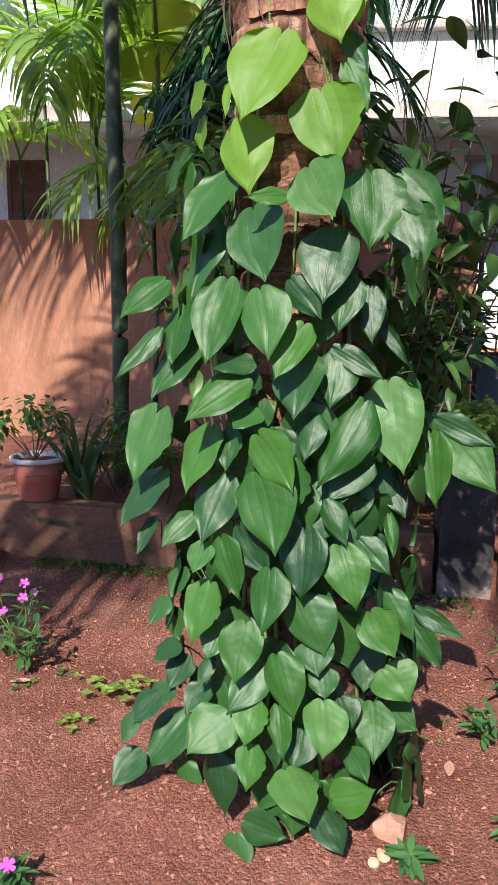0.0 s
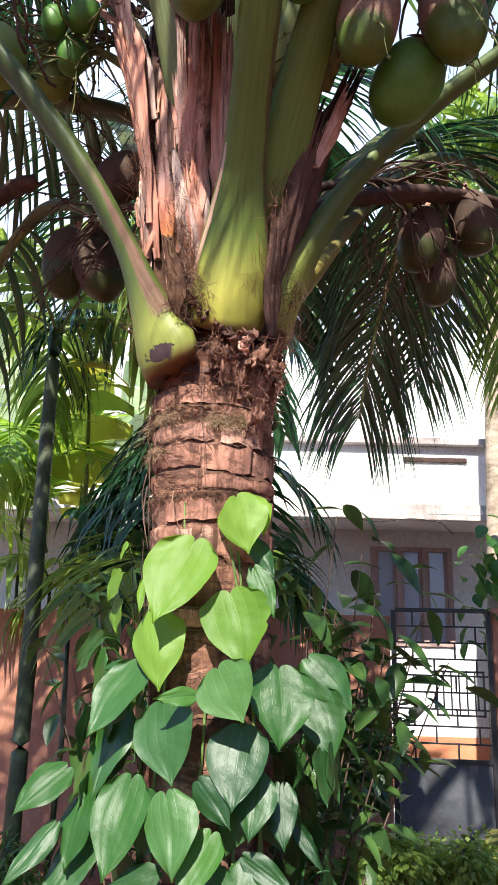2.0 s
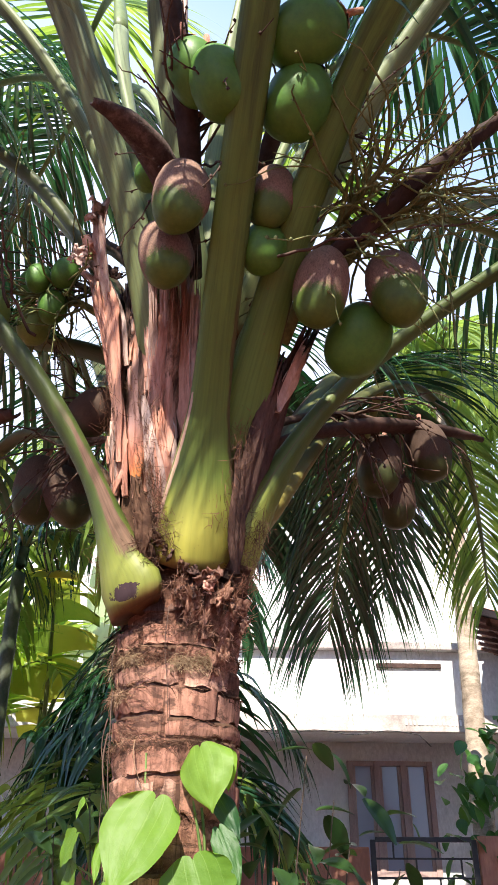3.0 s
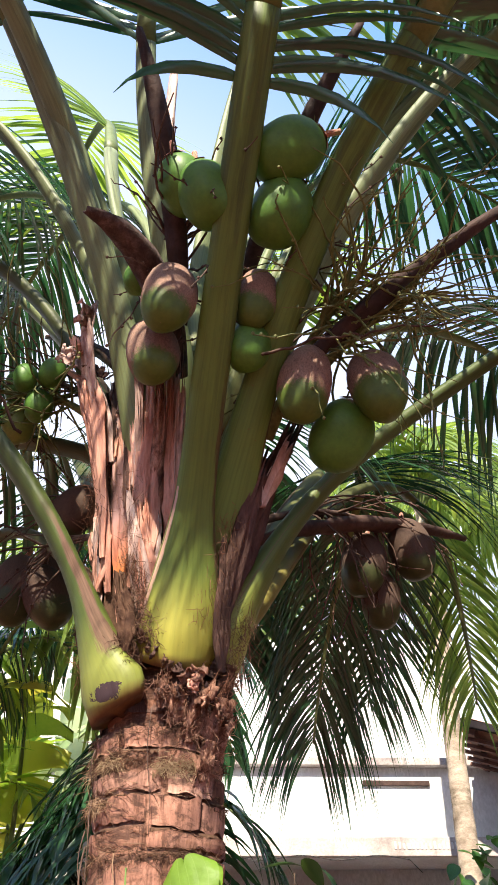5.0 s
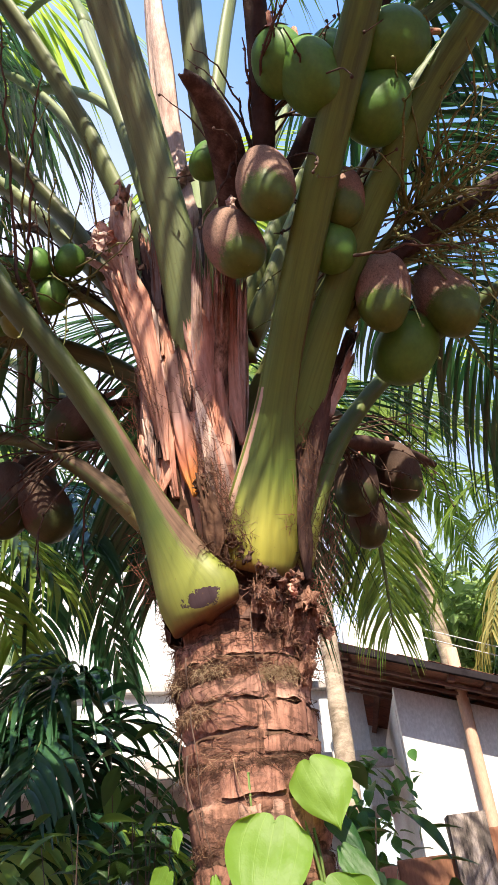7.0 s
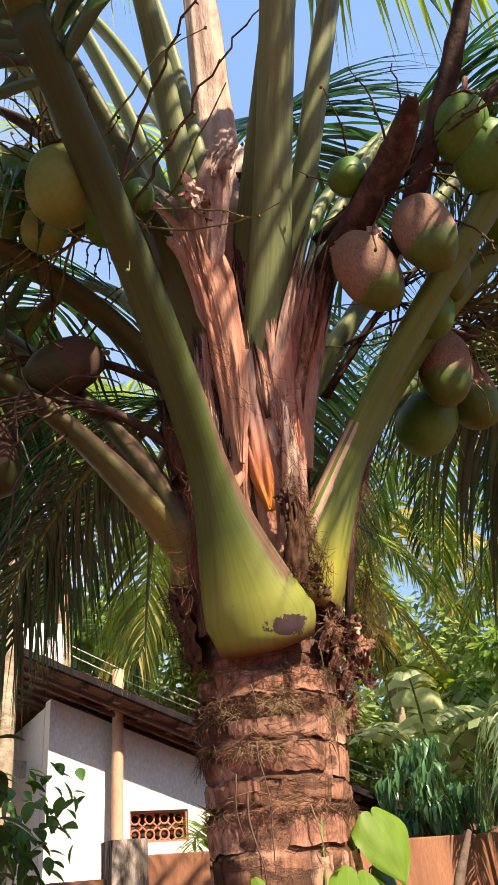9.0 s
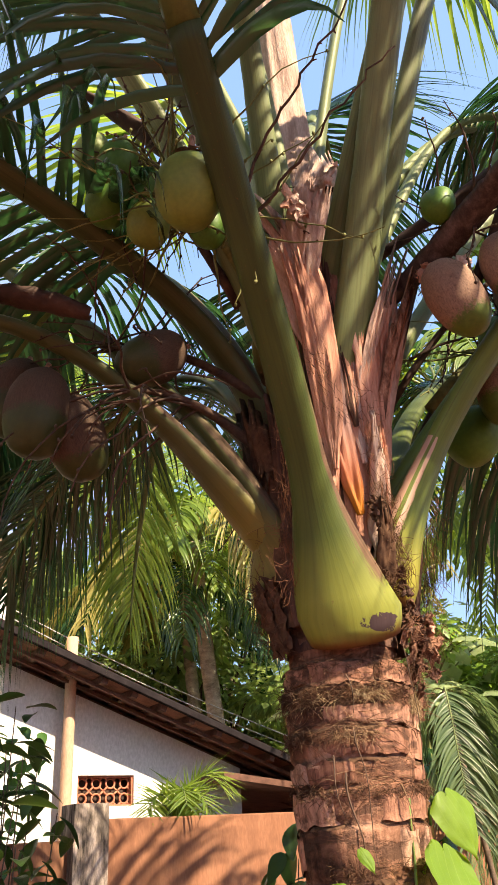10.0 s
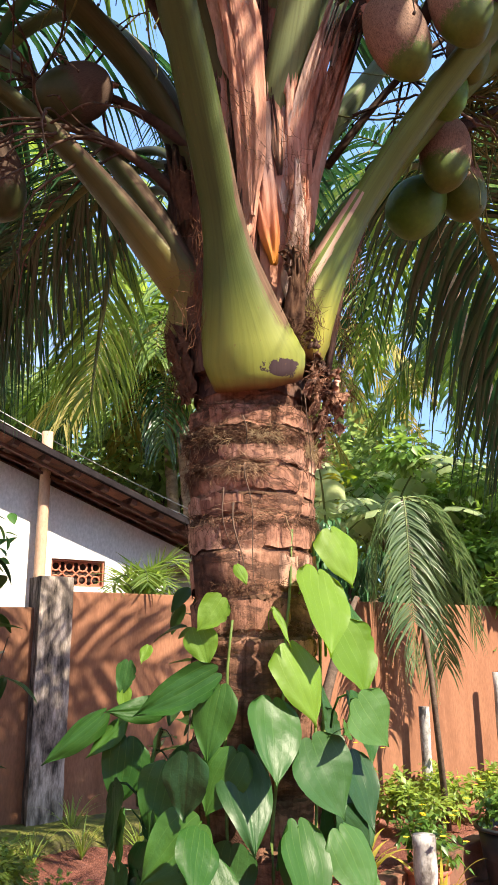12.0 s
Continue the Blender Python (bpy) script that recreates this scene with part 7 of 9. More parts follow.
def coconut(kind, x, y, z, r, tx=0, ty=0, rz=0):
    me, label = NUTS[kind]
    ob = new("coconut", me)
    ob.matrix_basis = pose(x, y, z, tx, ty, rz) @ Matrix.Diagonal((r * 1.07, r * 1.07, r * 1.07, 1))
    tagged(ob, label, "coconut", "coconuts in the palm's crown")
    part("calyx", CAP, HUSK, ob)
    return ob


coconut("ripe", 0.1, 1.5, 3.49, 0.074, -12, 6)
coconut("ripe", 0.05, 1.66, 3.43, 0.074, -18, -8)
coconut("ripe", 0.5, 1.69, 3.35, 0.075, 6, 8, 40)
coconut("ripe", 0.72, 1.72, 3.38, 0.08, -8, 14, 80)
coconut("green", 0.62, 1.83, 3.27, 0.088, 20, 30)
coconut("green", 0.43, 1.25, 3.84, 0.085, 10, 60)
coconut("green", 0.41, 1.36, 3.71, 0.085, 25, 15, 30)
coconut("green", 0.2, 1.32, 3.72, 0.078, 15, -20)
coconut("green", 0.13, 1.34, 3.79, 0.07, 20, -30, 20)
coconut("ripe", 0.35, 1.55, 3.55, 0.06, 0, 10)
coconut("green", 0.33, 1.62, 3.42, 0.06, 0, 10)
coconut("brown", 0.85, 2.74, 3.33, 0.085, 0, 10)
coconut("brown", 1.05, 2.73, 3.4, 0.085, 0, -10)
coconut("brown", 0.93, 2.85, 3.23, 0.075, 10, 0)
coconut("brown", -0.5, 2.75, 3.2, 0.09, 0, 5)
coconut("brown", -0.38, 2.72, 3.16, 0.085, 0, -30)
coconut("young", -0.61, 2.11, 3.58, 0.083, 8, -14, 20)
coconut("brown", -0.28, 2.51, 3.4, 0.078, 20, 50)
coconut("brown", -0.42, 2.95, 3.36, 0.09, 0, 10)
coconut("young", -0.58, 2.5, 4.0, 0.055)
coconut("green", -0.55, 2.42, 3.93, 0.06, 10)
coconut("green", -0.44, 2.4, 3.9, 0.055, 10)
coconut("young", -0.42, 2.3, 3.78, 0.055, 10)
coconut("green", -0.56, 2.45, 3.78, 0.06, 10)
coconut("young", -0.5, 2.34, 3.68, 0.06, 10)
coconut("green", -0.35, 2.12, 3.75, 0.045, 0, 20)
coconut("green", -0.45, 2.14, 3.74, 0.042)
coconut("green", -0.4, 2.2, 3.66, 0.05)
coconut("green", -0.0, 1.64, 3.73, 0.05, 0, 30)
coconut("green", 0.36, 1.45, 4.1, 0.06, 0, 30)


def flower_stalk(base, tip, n, ln, mat, seed, sag=0.2, thick=0.02):
    """A branched flower stalk: a stem with zigzag twigs set along its outer half, small buds on them."""
    r = random.Random(seed)
    b, t = Vector(base), Vector(tip)
    mid = b.lerp(t, 0.5) + Vector((0, 0, 0.12))
    g = Geo()
    stem = bezier([b, mid, mid.lerp(t, 0.5), t], 12)
    g.tube(stem, [thick * (1 - 0.6 * i / 11) for i in range(12)], 7)
    way = (t - b).normalized()
    for k in range(n):
        p = stem[r.randint(4, 11)]
        d = (way * r.uniform(0.2, 1.0) + Vector((r.uniform(-1, 1), r.uniform(-1, 1), r.uniform(-0.9, 0.5)))).normalized()
        pts = [p]
        L = ln * r.uniform(0.6, 1.2)
        for i in range(9):
            d = (d + Vector((r.uniform(-0.3, 0.3), r.uniform(-0.3, 0.3), r.uniform(-0.3, 0.3) - sag * 0.3))).normalized()
            pts.append(pts[-1] + d * L / 9)
            if i > 1 and r.random() < 0.5:
                q = pts[-1] + Vector((r.uniform(-1, 1), r.uniform(-1, 1), r.uniform(-1, 1))) * 0.006
                g.tube([q - Vector((0, 0, 0.006)), q, q + Vector((0, 0, 0.006))], [0.002, 0.006, 0.002], 4)
        g.tube(pts, [0.0052 - 0.0004 * i for i in range(10)], 4, cap=False)
    return part("flower_stalk", g, mat, palm)


flower_stalk((0.4, 1.9, 3.3), (0.66, 1.5, 3.62), 60, 0.5, TWIG, 31, 0.1, 0.022)
flower_stalk((0.45, 1.85, 3.35), (0.85, 1.55, 3.6), 40, 0.55, TWIG, 39, 0.15, 0.02)
flower_stalk((0.3, 2.0, 3.3), (0.5, 1.5, 3.8), 16, 0.4, TWIG_DRY, 32, 0.2, 0.014)
flower_stalk((0.1, 1.9, 3.5), (0.12, 1.45, 3.75), 26, 0.4, TWIG_DRY, 33, 0.1, 0.016)
flower_stalk((-0.1, 2.2, 3.5), (-0.5, 2.25, 3.75), 40, 0.5, TWIG, 34, 0.1, 0.018)
flower_stalk((-0.1, 2.3, 3.6), (-0.52, 2.45, 4.02), 30, 0.5, TWIG_DRY, 35, 0.3, 0.018)
flower_stalk((0.0, 2.3, 3.3), (-0.3, 2.7, 3.5), 18, 0.5, TWIG_DRY, 36, 0.2, 0.018)
flower_stalk((0.3, 2.3, 3.2), (0.9, 2.7, 3.5), 40, 0.5, TWIG_DRY, 37, 0.7, 0.018)
flower_stalk((0.0, 2.3, 3.1), (-0.38, 2.55, 3.25), 14, 0.5, TWIG_DRY, 38, 0.6, 0.018)


def long_twig(pts, thick, seed):
    """A bare, slightly crooked flower twig with a few stubs on it."""
    r = random.Random(seed)
    c = [p + Vector((r.gauss(0, 0.005), r.gauss(0, 0.005), r.gauss(0, 0.005))) for p in bezier(pts, 22)]
    g = Geo()
    g.tube(c, [thick * (1 - 0.65 * i / 21) for i in range(22)], 6)
    for k in range(9):
        p = c[r.randint(3, 20)]
        g.tube([p, p + Vector((r.uniform(-1, 1), r.uniform(-1, 1), r.uniform(-0.5, 1))) * 0.014], [thick * 0.6, thick * 0.25], 4)
    return part("twig", g, TWIG_DRY, palm)


long_twig([(-0.5, 2.03, 3.52), (-0.535, 1.97, 3.72), (-0.56, 1.76, 3.82), (-0.6, 1.5, 4.05)], 0.006, 1)
long_twig([(-0.42, 2.1, 3.45), (-0.5, 1.97, 3.56), (-0.49, 1.7, 3.74), (-0.48, 1.55, 3.85)], 0.006, 2)
long_twig([(0.3, 1.9, 3.45), (0.45, 1.7, 3.6), (0.7, 1.6, 3.62), (1.0, 1.5, 3.7)], 0.005, 3)
long_twig([(0.1, 1.75, 3.6), (0.15, 1.55, 3.75), (0.05, 1.45, 3.85), (-0.1, 1.4, 3.9)], 0.005, 4)
long_twig([(0.3, 1.62, 3.36), (0.45, 1.55, 3.38), (0.7, 1.5, 3.4), (1.0, 1.5, 3.44)], 0.0055, 5)


def spathe(pts, wide, mat=SPATHE, name="spathe"):
    """A long dry boat-shaped sheath, open along its upper side."""
    c = bezier(pts, 22)
    rows = []
    for i, p in enumerate(c):
        u = i / 21
        d = (c[min(i + 1, 21)] - c[max(i - 1, 0)]).normalized()
        side = d.cross(Vector((0, 0, 1))).normalized()
        up = side.cross(d)
        w = wide * math.sin(math.pi * (0.12 + 0.87 * u)) ** 0.8 + 0.004
        rows.append([p + side * w * math.sin(a) - up * w * (math.cos(a) - 0.4) * 0.7 + up * wobble((i, a, wide), 0.9, 0.01) for a in (-2.0, -1.3, -0.6, 0, 0.6, 1.3, 2.0)])
    g = Geo()
    g.grid(rows)
    ob = part(name, g, mat, palm)
    md = ob.modifiers.new("thickness", "SOLIDIFY")
    md.thickness = 0.006
    return ob


spathe([(0.13, 1.62, 3.5), (0.12, 1.42, 3.75), (0.06, 1.25, 4.0), (-0.02, 1.12, 4.25)], 0.026)
spathe([(0.4, 1.75, 3.35), (0.7, 1.55, 3.55), (0.95, 1.5, 3.78), (1.2, 1.45, 3.95)], 0.026)
spathe([(0.35, 2.3, 3.15), (0.7, 2.5, 3.4), (1.0, 2.7, 3.5), (1.35, 2.9, 3.55)], 0.035)
spathe([(0.05, 2.1, 3.5), (-0.1, 2.2, 3.9), (-0.3, 2.4, 4.2), (-0.55, 2.65, 4.45)], 0.04)
spathe([(0.12, 1.9, 3.55), (0.09, 1.62, 3.65), (0.0, 1.45, 3.7), (-0.14, 1.36, 3.68)], 0.042, GREY_HULL)
spathe([(-0.56, 2.5, 3.39), (-0.64, 2.58, 3.42), (-0.74, 2.67, 3.44), (-0.82, 2.75, 3.42)], 0.03)
spathe([(0.3, 1.95, 3.9), (0.4, 1.6, 4.1), (0.55, 1.35, 4.3), (0.7, 1.2, 4.55)], 0.026)


# ---- plants: builders ----
def oval_leaf(mat, seed, wide=0.2, sag=0.25, name="leaf"):
    """A pointed oval blade 1 m long along +x, folded at its midrib, sagging at its tip."""
    g = Geo()
    rows, uvs = [], []
    for i in range(9):
        u = i / 8
        w = wide * math.sin(math.pi * min(u * 0.93 + 0.04, 1)) ** 0.85 * (1 - 0.25 * u)
        z = -sag * u * u
        rows.append([(u, s * w, z + abs(s) * w * 0.28 + 0.012 * noise.noise(Vector((u * 4, s * 2, seed)))) for s in (-1, -0.5, 0, 0.5, 1)])
        uvs += [((s + 1) / 2, u) for s in (-1, -0.5, 0, 0.5, 1)]
    g.grid(rows, uvs)
    return g.mesh(name, mat)


def blade(g, p, way, up, ln, wd, sag=0.15):
    """A small folded leaf of six corners added to a mesh."""
    side = way.cross(up)
    if side.length < 1e-3:
        side = Vector((1, 0, 0))
    side.normalize()
    n = side.cross(way)
    a, b, c = p, p + way * ln * 0.45 - n * 0, p + way * ln - up * ln * sag
    g.add([a, b + side * wd, b - n * wd * 0.35, b - side * wd, c], [(0, 2, 1), (0, 3, 2), (1, 2, 4), (2, 3, 4)])


def cloud(g, c, rad, count, size, r, flat=1.0, fill=0.45, droop=0.3):
    """Leaves scattered through an uneven clump."""
    c = Vector(c)
    for _ in range(count):
        d = Vector((r.gauss(0, 1), r.gauss(0, 1), r.gauss(0, 1))).normalized()
        k = (fill + (1 - fill) * r.random()) * (0.8 + 0.45 * noise.noise(d * 2.3 + c))
        p = c + Vector((d.x * rad[0], d.y * rad[1], d.z * rad[2])) * k
        way = (d + Vector((r.uniform(-0.8, 0.8), r.uniform(-0.8, 0.8), r.uniform(-0.6, 0.4) - droop))).normalized()
        s = size * r.uniform(0.6, 1.3)
        blade(g, p, way, Vector((r.uniform(-0.3, 0.3), r.uniform(-0.3, 0.3), 1)).normalized(), s, s * 0.3 * flat)


def spray(g, p, n, ln, r, mat_w=0.003, up=0.9):
    """Thin stems from one foot; returns their ends."""
    ends = []
    for _ in range(n):
        d = Vector((r.uniform(-1, 1), r.uniform(-1, 1), r.uniform(up * 0.8, up * 2))).normalized()
        q = Vector(p) + d * ln * r.uniform(0.7, 1.15)
        mid = Vector(p).lerp(q, 0.5) + Vector((r.uniform(-1, 1), r.uniform(-1, 1), 0.6)) * ln * 0.06
        g.tube([p, mid, q], [mat_w * 1.5, mat_w * 1.2, mat_w * 0.7], 5, cap=False)
        ends.append(q)
    return ends


def bush(name, label, x, y, z, rad, h, count, size, mat, seed, category="shrub", parent=None, narrow=1.0):
    """A small bush: stems and a leafy crown."""
    r = random.Random(seed)
    top = thing(name, label, category) if parent is None else parent
    g = Geo()
    ends = spray(g, (x, y, z), 9, h * 0.75, r)
    part("stem", g, TWIG_WOOD, top)
    g = Geo()
    for e in ends:
        cloud(g, e, (rad * 0.55, rad * 0.55, h * 0.28), count // 9, size, r, narrow, 0.2)
    part("foliage", g, mat, top, kind="stuff")
    return top


def frond_set(parent, foot, count, ln, rise, hang, mat, seed, width, density, az0=0.0, az1=360.0, leaf=0.45, stem=0.012, keep=1.0, spread_deg=55, name="frond"):
    """Arching feather leaves out of one crown, each a rib with its blades."""
    r = random.Random(seed)
    for k in range(count):
        a = radians(az0 + (az1 - az0) * (k + r.uniform(0.1, 0.9)) / count)
        up = rise * r.uniform(0.55, 1.3)
        h = Vector((math.cos(a), math.sin(a), 0))
        L = ln * r.uniform(0.8, 1.15)
        p = Vector(foot)
        c = [p, p + h * L * 0.2 + Vector((0, 0, up * L * 0.5)), p + h * L * 0.6 + Vector((0, 0, up * L * 0.62)), p + h * L + Vector((0, 0, up * L * 0.35 - hang * L * 0.55))]
        pts = bezier(c, 18)
        g = Geo()
        g.tube(pts, [stem * (1 - 0.75 * i / 17) for i in range(18)], 5)
        rib = part(name, g, RACHIS, parent)
        g = Geo()
        leaflets(g, pts, L * 0.2, leaf, density, hang, seed * 31 + k, width=width, keep=keep, spread_deg=spread_deg)
        part("foliage", g, mat, rib, kind="stuff")


def banana_leaf(parent, c, wide, mat, seed, tears=0.4):
    """A long blade on a thick rib, split here and there to the rib."""
    r = random.Random(seed)
    pts = bezier(c, 30)
    g = Geo()
    g.tube(pts, [0.02 * (1 - 0.75 * i / 29) for i in range(30)], 6)
    rib = part("leaf", g, RACHIS, parent)
    g = Geo()
    for sg in (-1, 1):
        i = 3
        while i < 29:
            n = min(r.randint(1, 5), 29 - i)
            rows = []
            drop = r.uniform(0.1, 0.5)
            for k in range(i, i + n + 1):
                u = k / 29
                d = (pts[min(k + 1, 29)] - pts[max(k - 1, 0)]).normalized()
                side = d.cross(Vector((0, 0, 1))).normalized() * sg
                up = side.cross(d) * sg
                w = wide * math.sin(math.pi * min(0.06 + u * 0.95, 1)) ** 0.6
                edge = tears * (1 if k in (i, i + n) else 0)
                rows.append([pts[k] + d * edge * e * (0.5 if k == i else -0.5) * w + side * w * e + up * (0.18 * w * math.sin(e * 3) - drop * w * e * e) for e in (0, 0.33, 0.67, 1.0)])
            g.grid(rows)
            i += n
    part("blade", g, mat, rib)


def strap_plant(name, label, x, y, z, count, ln, wd, mat, seed, category="plant", stiff=1.0):
    r = random.Random(seed)
    top = thing(name, label, category)
    for k in range(count):
        g = Geo()
        a = r.uniform(0, 6.283)
        lean = r.uniform(0.08, 0.5) / stiff
        h = Vector((math.cos(a), math.sin(a), 0))
        L = ln * r.uniform(0.6, 1.1)
        pts = bezier([(x, y, z), Vector((x, y, z)) + h * L * lean * 0.3 + Vector((0, 0, L * 0.4)), Vector((x, y, z)) + h * L * lean * 0.9 + Vector((0, 0, L * 0.8)), Vector((x, y, z)) + h * L * lean * 1.9 + Vector((0, 0, L * (1.0 - 0.5 * lean)))], 12)
        side = h.cross(Vector((0, 0, 1)))
        tw = r.uniform(-0.8, 0.8)
        side = (side * math.cos(tw) + h * math.sin(tw)).normalized()
        rows = []
        for i, p in enumerate(pts):
            w = wd * (0.7 + 0.3 * math.sin(math.pi * i / 11)) * (1 - (i / 11) ** 3)
            rows.append([p - side * w, p + h * w * 0.35, p + side * w])
        g.grid(rows)
        part("leaf", g, mat, top)
    return top


def turned_pot(name, label, x, y, z, r0, r1, h, mat, rim_mat, rim_h=0.03):
    """A tapering pot with a rolled rim and soil inside."""
    top = thing(name, label, "plant pot", m=pose(x, y, z))
    g = Geo()
    prof = [(0.01, 0.0), (r0, 0.0), (r0 * 1.02, 0.01), (r0 + (r1 - r0) * 0.45, h * 0.45), (r0 + (r1 - r0) * 0.47, h * 0.455), (r0 + (r1 - r0) * 0.5, h * 0.47), (r1 * 0.96, h - rim_h), (r1 * 0.9, h - rim_h), (r1 * 0.86, h * 0.6)]
    g.grid([[(r * math.cos(2 * math.pi * j / 32), r * math.sin(2 * math.pi * j / 32), zz) for j in range(32)] for r, zz in prof], wrap=True)
    part("body", g, mat, top)
    g = Geo()
    prof = [(r1 * 0.9, h - rim_h * 1.05), (r1 * 1.0, h - rim_h), (r1 * 1.06, h - rim_h * 0.8), (r1 * 1.06, h - rim_h * 0.2), (r1 * 1.02, h), (r1 * 0.93, h - 0.002), (r1 * 0.9, h - rim_h)]
    g.grid([[(r * math.cos(2 * math.pi * j / 32), r * math.sin(2 * math.pi * j / 32), zz) for j in range(32)] for r, zz in prof], wrap=True)
    part("rim", g, rim_mat, top)
    g = Geo()
    g.grid([[(r * math.cos(2 * math.pi * j / 20), r * math.sin(2 * math.pi * j / 20), h * 0.86 + 0.006 * noise.noise(Vector((r * 30, j, 1)))) for j in range(20)] for r in (0.001, r1 * 0.3, r1 * 0.6, r1 * 0.93)], wrap=True)
    part("soil", g, SOIL, top)
    return top


# ---- the shrubs behind the palm ----
def big_shrub(label, foot, tips, seed, leaves):
    """A shrub of slender branches with oval leaves set along their outer half."""
    r = random.Random(seed)
    top = thing("broadleaf_shrub", label, "shrub", "shrubs behind the palm")
    me = [oval_leaf(SHRUB_LEAF_P, k, 0.2 + 0.03 * k, 0.3) for k in range(4)]
    foot, rest = Vector(foot), Geo()
    for t in tips:
        t = Vector(t)
        mid = foot.lerp(t, 0.6) + Vector((r.uniform(-0.06, 0.06), r.uniform(-0.06, 0.06), 0.06))
        pts = bezier([foot, foot.lerp(mid, 0.6) + Vector((0, 0, 0.15)), mid, t], 18)
        g = Geo()
        g.tube(pts, [0.007 * (1 - 0.75 * i / 17) for i in range(18)], 6)
        part("branch", g, TWIG_WOOD, top)
        for n in range(leaves):
            k = min(17, 9 + int(9 * ((n + r.random()) / leaves) ** 0.7))
            p = pts[k] + Vector((r.gauss(0, 0.05), r.gauss(0, 0.05), r.gauss(0, 0.04))) if n > 6 else pts[k]
            ln = r.uniform(0.09, 0.15)
            m = Matrix.Translation(p) @ pose(0, 0, 0, r.uniform(-25, 25), r.uniform(-25, 45), math.degrees(n * 2.4) + r.uniform(-30, 30)) @ Matrix.Diagonal((ln, ln, ln, 1)) @ Matrix.Translation((0.08, 0, 0))
            src = r.choice(me)
            if n < 12:
                part("leaf", src, SHRUB_LEAF_P, top, m=m)
            else:
                rest.add([m @ v.co for v in src.vertices], [tuple(f.vertices) for f in src.polygons])
    part("foliage", rest, SHRUB_LEAF, top, kind="stuff")
    return top


big_shrub("dark glossy broadleaf shrub close behind the palm trunk", (0.3, 2.78, 0.06), [(0.5, 2.5, 2.2), (0.58, 2.52, 2.08), (0.42, 2.54, 2.02), (0.62, 2.52, 1.95), (0.5, 2.56, 1.9), (0.6, 2.5, 1.85), (0.72, 2.55, 1.75), (0.66, 2.6, 1.8), (0.78, 2.6, 1.9), (0.86, 2.6, 1.76)], 41, 19)
big_shrub("dense dark broadleaf shrub behind the palm", (-0.1, 3.45, 0.08), [(-0.2, 3.15, 2.2), (-0.35, 3.1, 2.0), (-0.55, 3.05, 1.82), (-0.3, 3.3, 1.6), (0.02, 3.3, 2.1), (-0.1, 3.3, 1.35), (0.0, 3.6, 2.2), (-0.1, 3.4, 2.05), (-0.45, 3.4, 2.1), (0.02, 3.4, 2.25), (-0.2, 3.2, 2.1), (-0.45, 3.2, 1.7), (-0.3, 3.5, 2.2), (0.05, 3.5, 2.5), (0.2, 3.5, 2.4), (0.1, 3.4, 2.3), (0.28, 3.4, 2.2), (0.36, 3.6, 2.35), (0.15, 3.3, 2.0), (0.3, 3.3, 1.9), (-0.2, 3.55, 2.3), (-0.05, 3.5, 2.15), (-0.15, 3.5, 1.9), (0.1, 3.5, 2.1), (0.05, 3.6, 1.8), (-0.03, 3.6, 2.5), (0.15, 3.5, 2.55), (0.08, 3.45, 2.4)], 43, 15)


# ---- planting along the ledge ----
pot = turned_pot("flower_pot", "terracotta pot with pale rim on the ledge", -1.41, 4.28, 0.315, 0.105, 0.15, 0.25, POT_CLAY, POT_RIM)
bush("potted_shrub", "thin green shrub in the terracotta pot", -1.43, 4.28, 0.53, 0.2, 0.42, 200, 0.06, GREEN_LEAF, 51)
strap_plant("strap_plant", "upright grey-green strap-leaved plant on the ledge", -1.2, 4.36, 0.3, 16, 0.58, 0.022, SNAKE_LEAF, 52)
strap_plant("strap_plant", "low arching strap-leaved plant on the ledge", -1.12, 4.27, 0.3, 12, 0.36, 0.02, SNAKE_LEAF, 53, stiff=0.6)
bush("twiggy_shrub", "fine-leaved twiggy shrub at the areca's foot", -1.0, 4.45, 0.29, 0.26, 0.55, 1300, 0.05, GREEN_LEAF, 54, narrow=0.5)
bush("twiggy_shrub", "fine-leaved twiggy shrub at the areca's foot", -0.78, 4.5, 0.29, 0.24, 0.45, 900, 0.05, GREEN_LEAF, 55, narrow=0.5)
g = Geo()
r6 = random.Random(56)
for _ in range(900):
    x = r6.uniform(-1.35, -0.35) if r6.random() < 0.7 else r6.uniform(0.3, 0.95)
    y = ledge_y(x) - abs(r6.gauss(0, 0.1)) - 0.01
    p = Vector((x, y, ground_z(x, y)))
    blade(g, p, Vector((r6.uniform(-1, 1), r6.uniform(-1, 0.4), r6.uniform(0.2, 1.2))).normalized(), Vector((0, 0, 1)), r6.uniform(0.015, 0.04), r6.uniform(0.006, 0.013))
tagged(part("ground_cover", g, GREEN_LEAF, kind="stuff"), "tiny green creeping weeds along the ledge's foot", "weeds")

# periwinkles with magenta flowers
PERI = oval_leaf(PERI_LEAF, 5, 0.17, 0.15)


def flower_mesh():
    g = Geo()
    for k in range(5):
        a = k * 1.2566
        d, s = Vector((math.cos(a), math.sin(a), 0.1)), Vector((-math.sin(a), math.cos(a), 0))
        rows = [[d * t + s * w * e + Vector((0, 0, 0.03 * math.sin(t * 3))) for e in (-1, 0, 1)] for t, w in ((0.08, 0.08), (0.5, 0.3), (0.85, 0.36), (1.0, 0.18))]
        g.grid(rows)
    g.tube([(0, 0, -0.6), (0, 0, 0.02)], [0.05, 0.09], 6)
    return g.mesh("flower", FLOWER)


PETALS = flower_mesh()


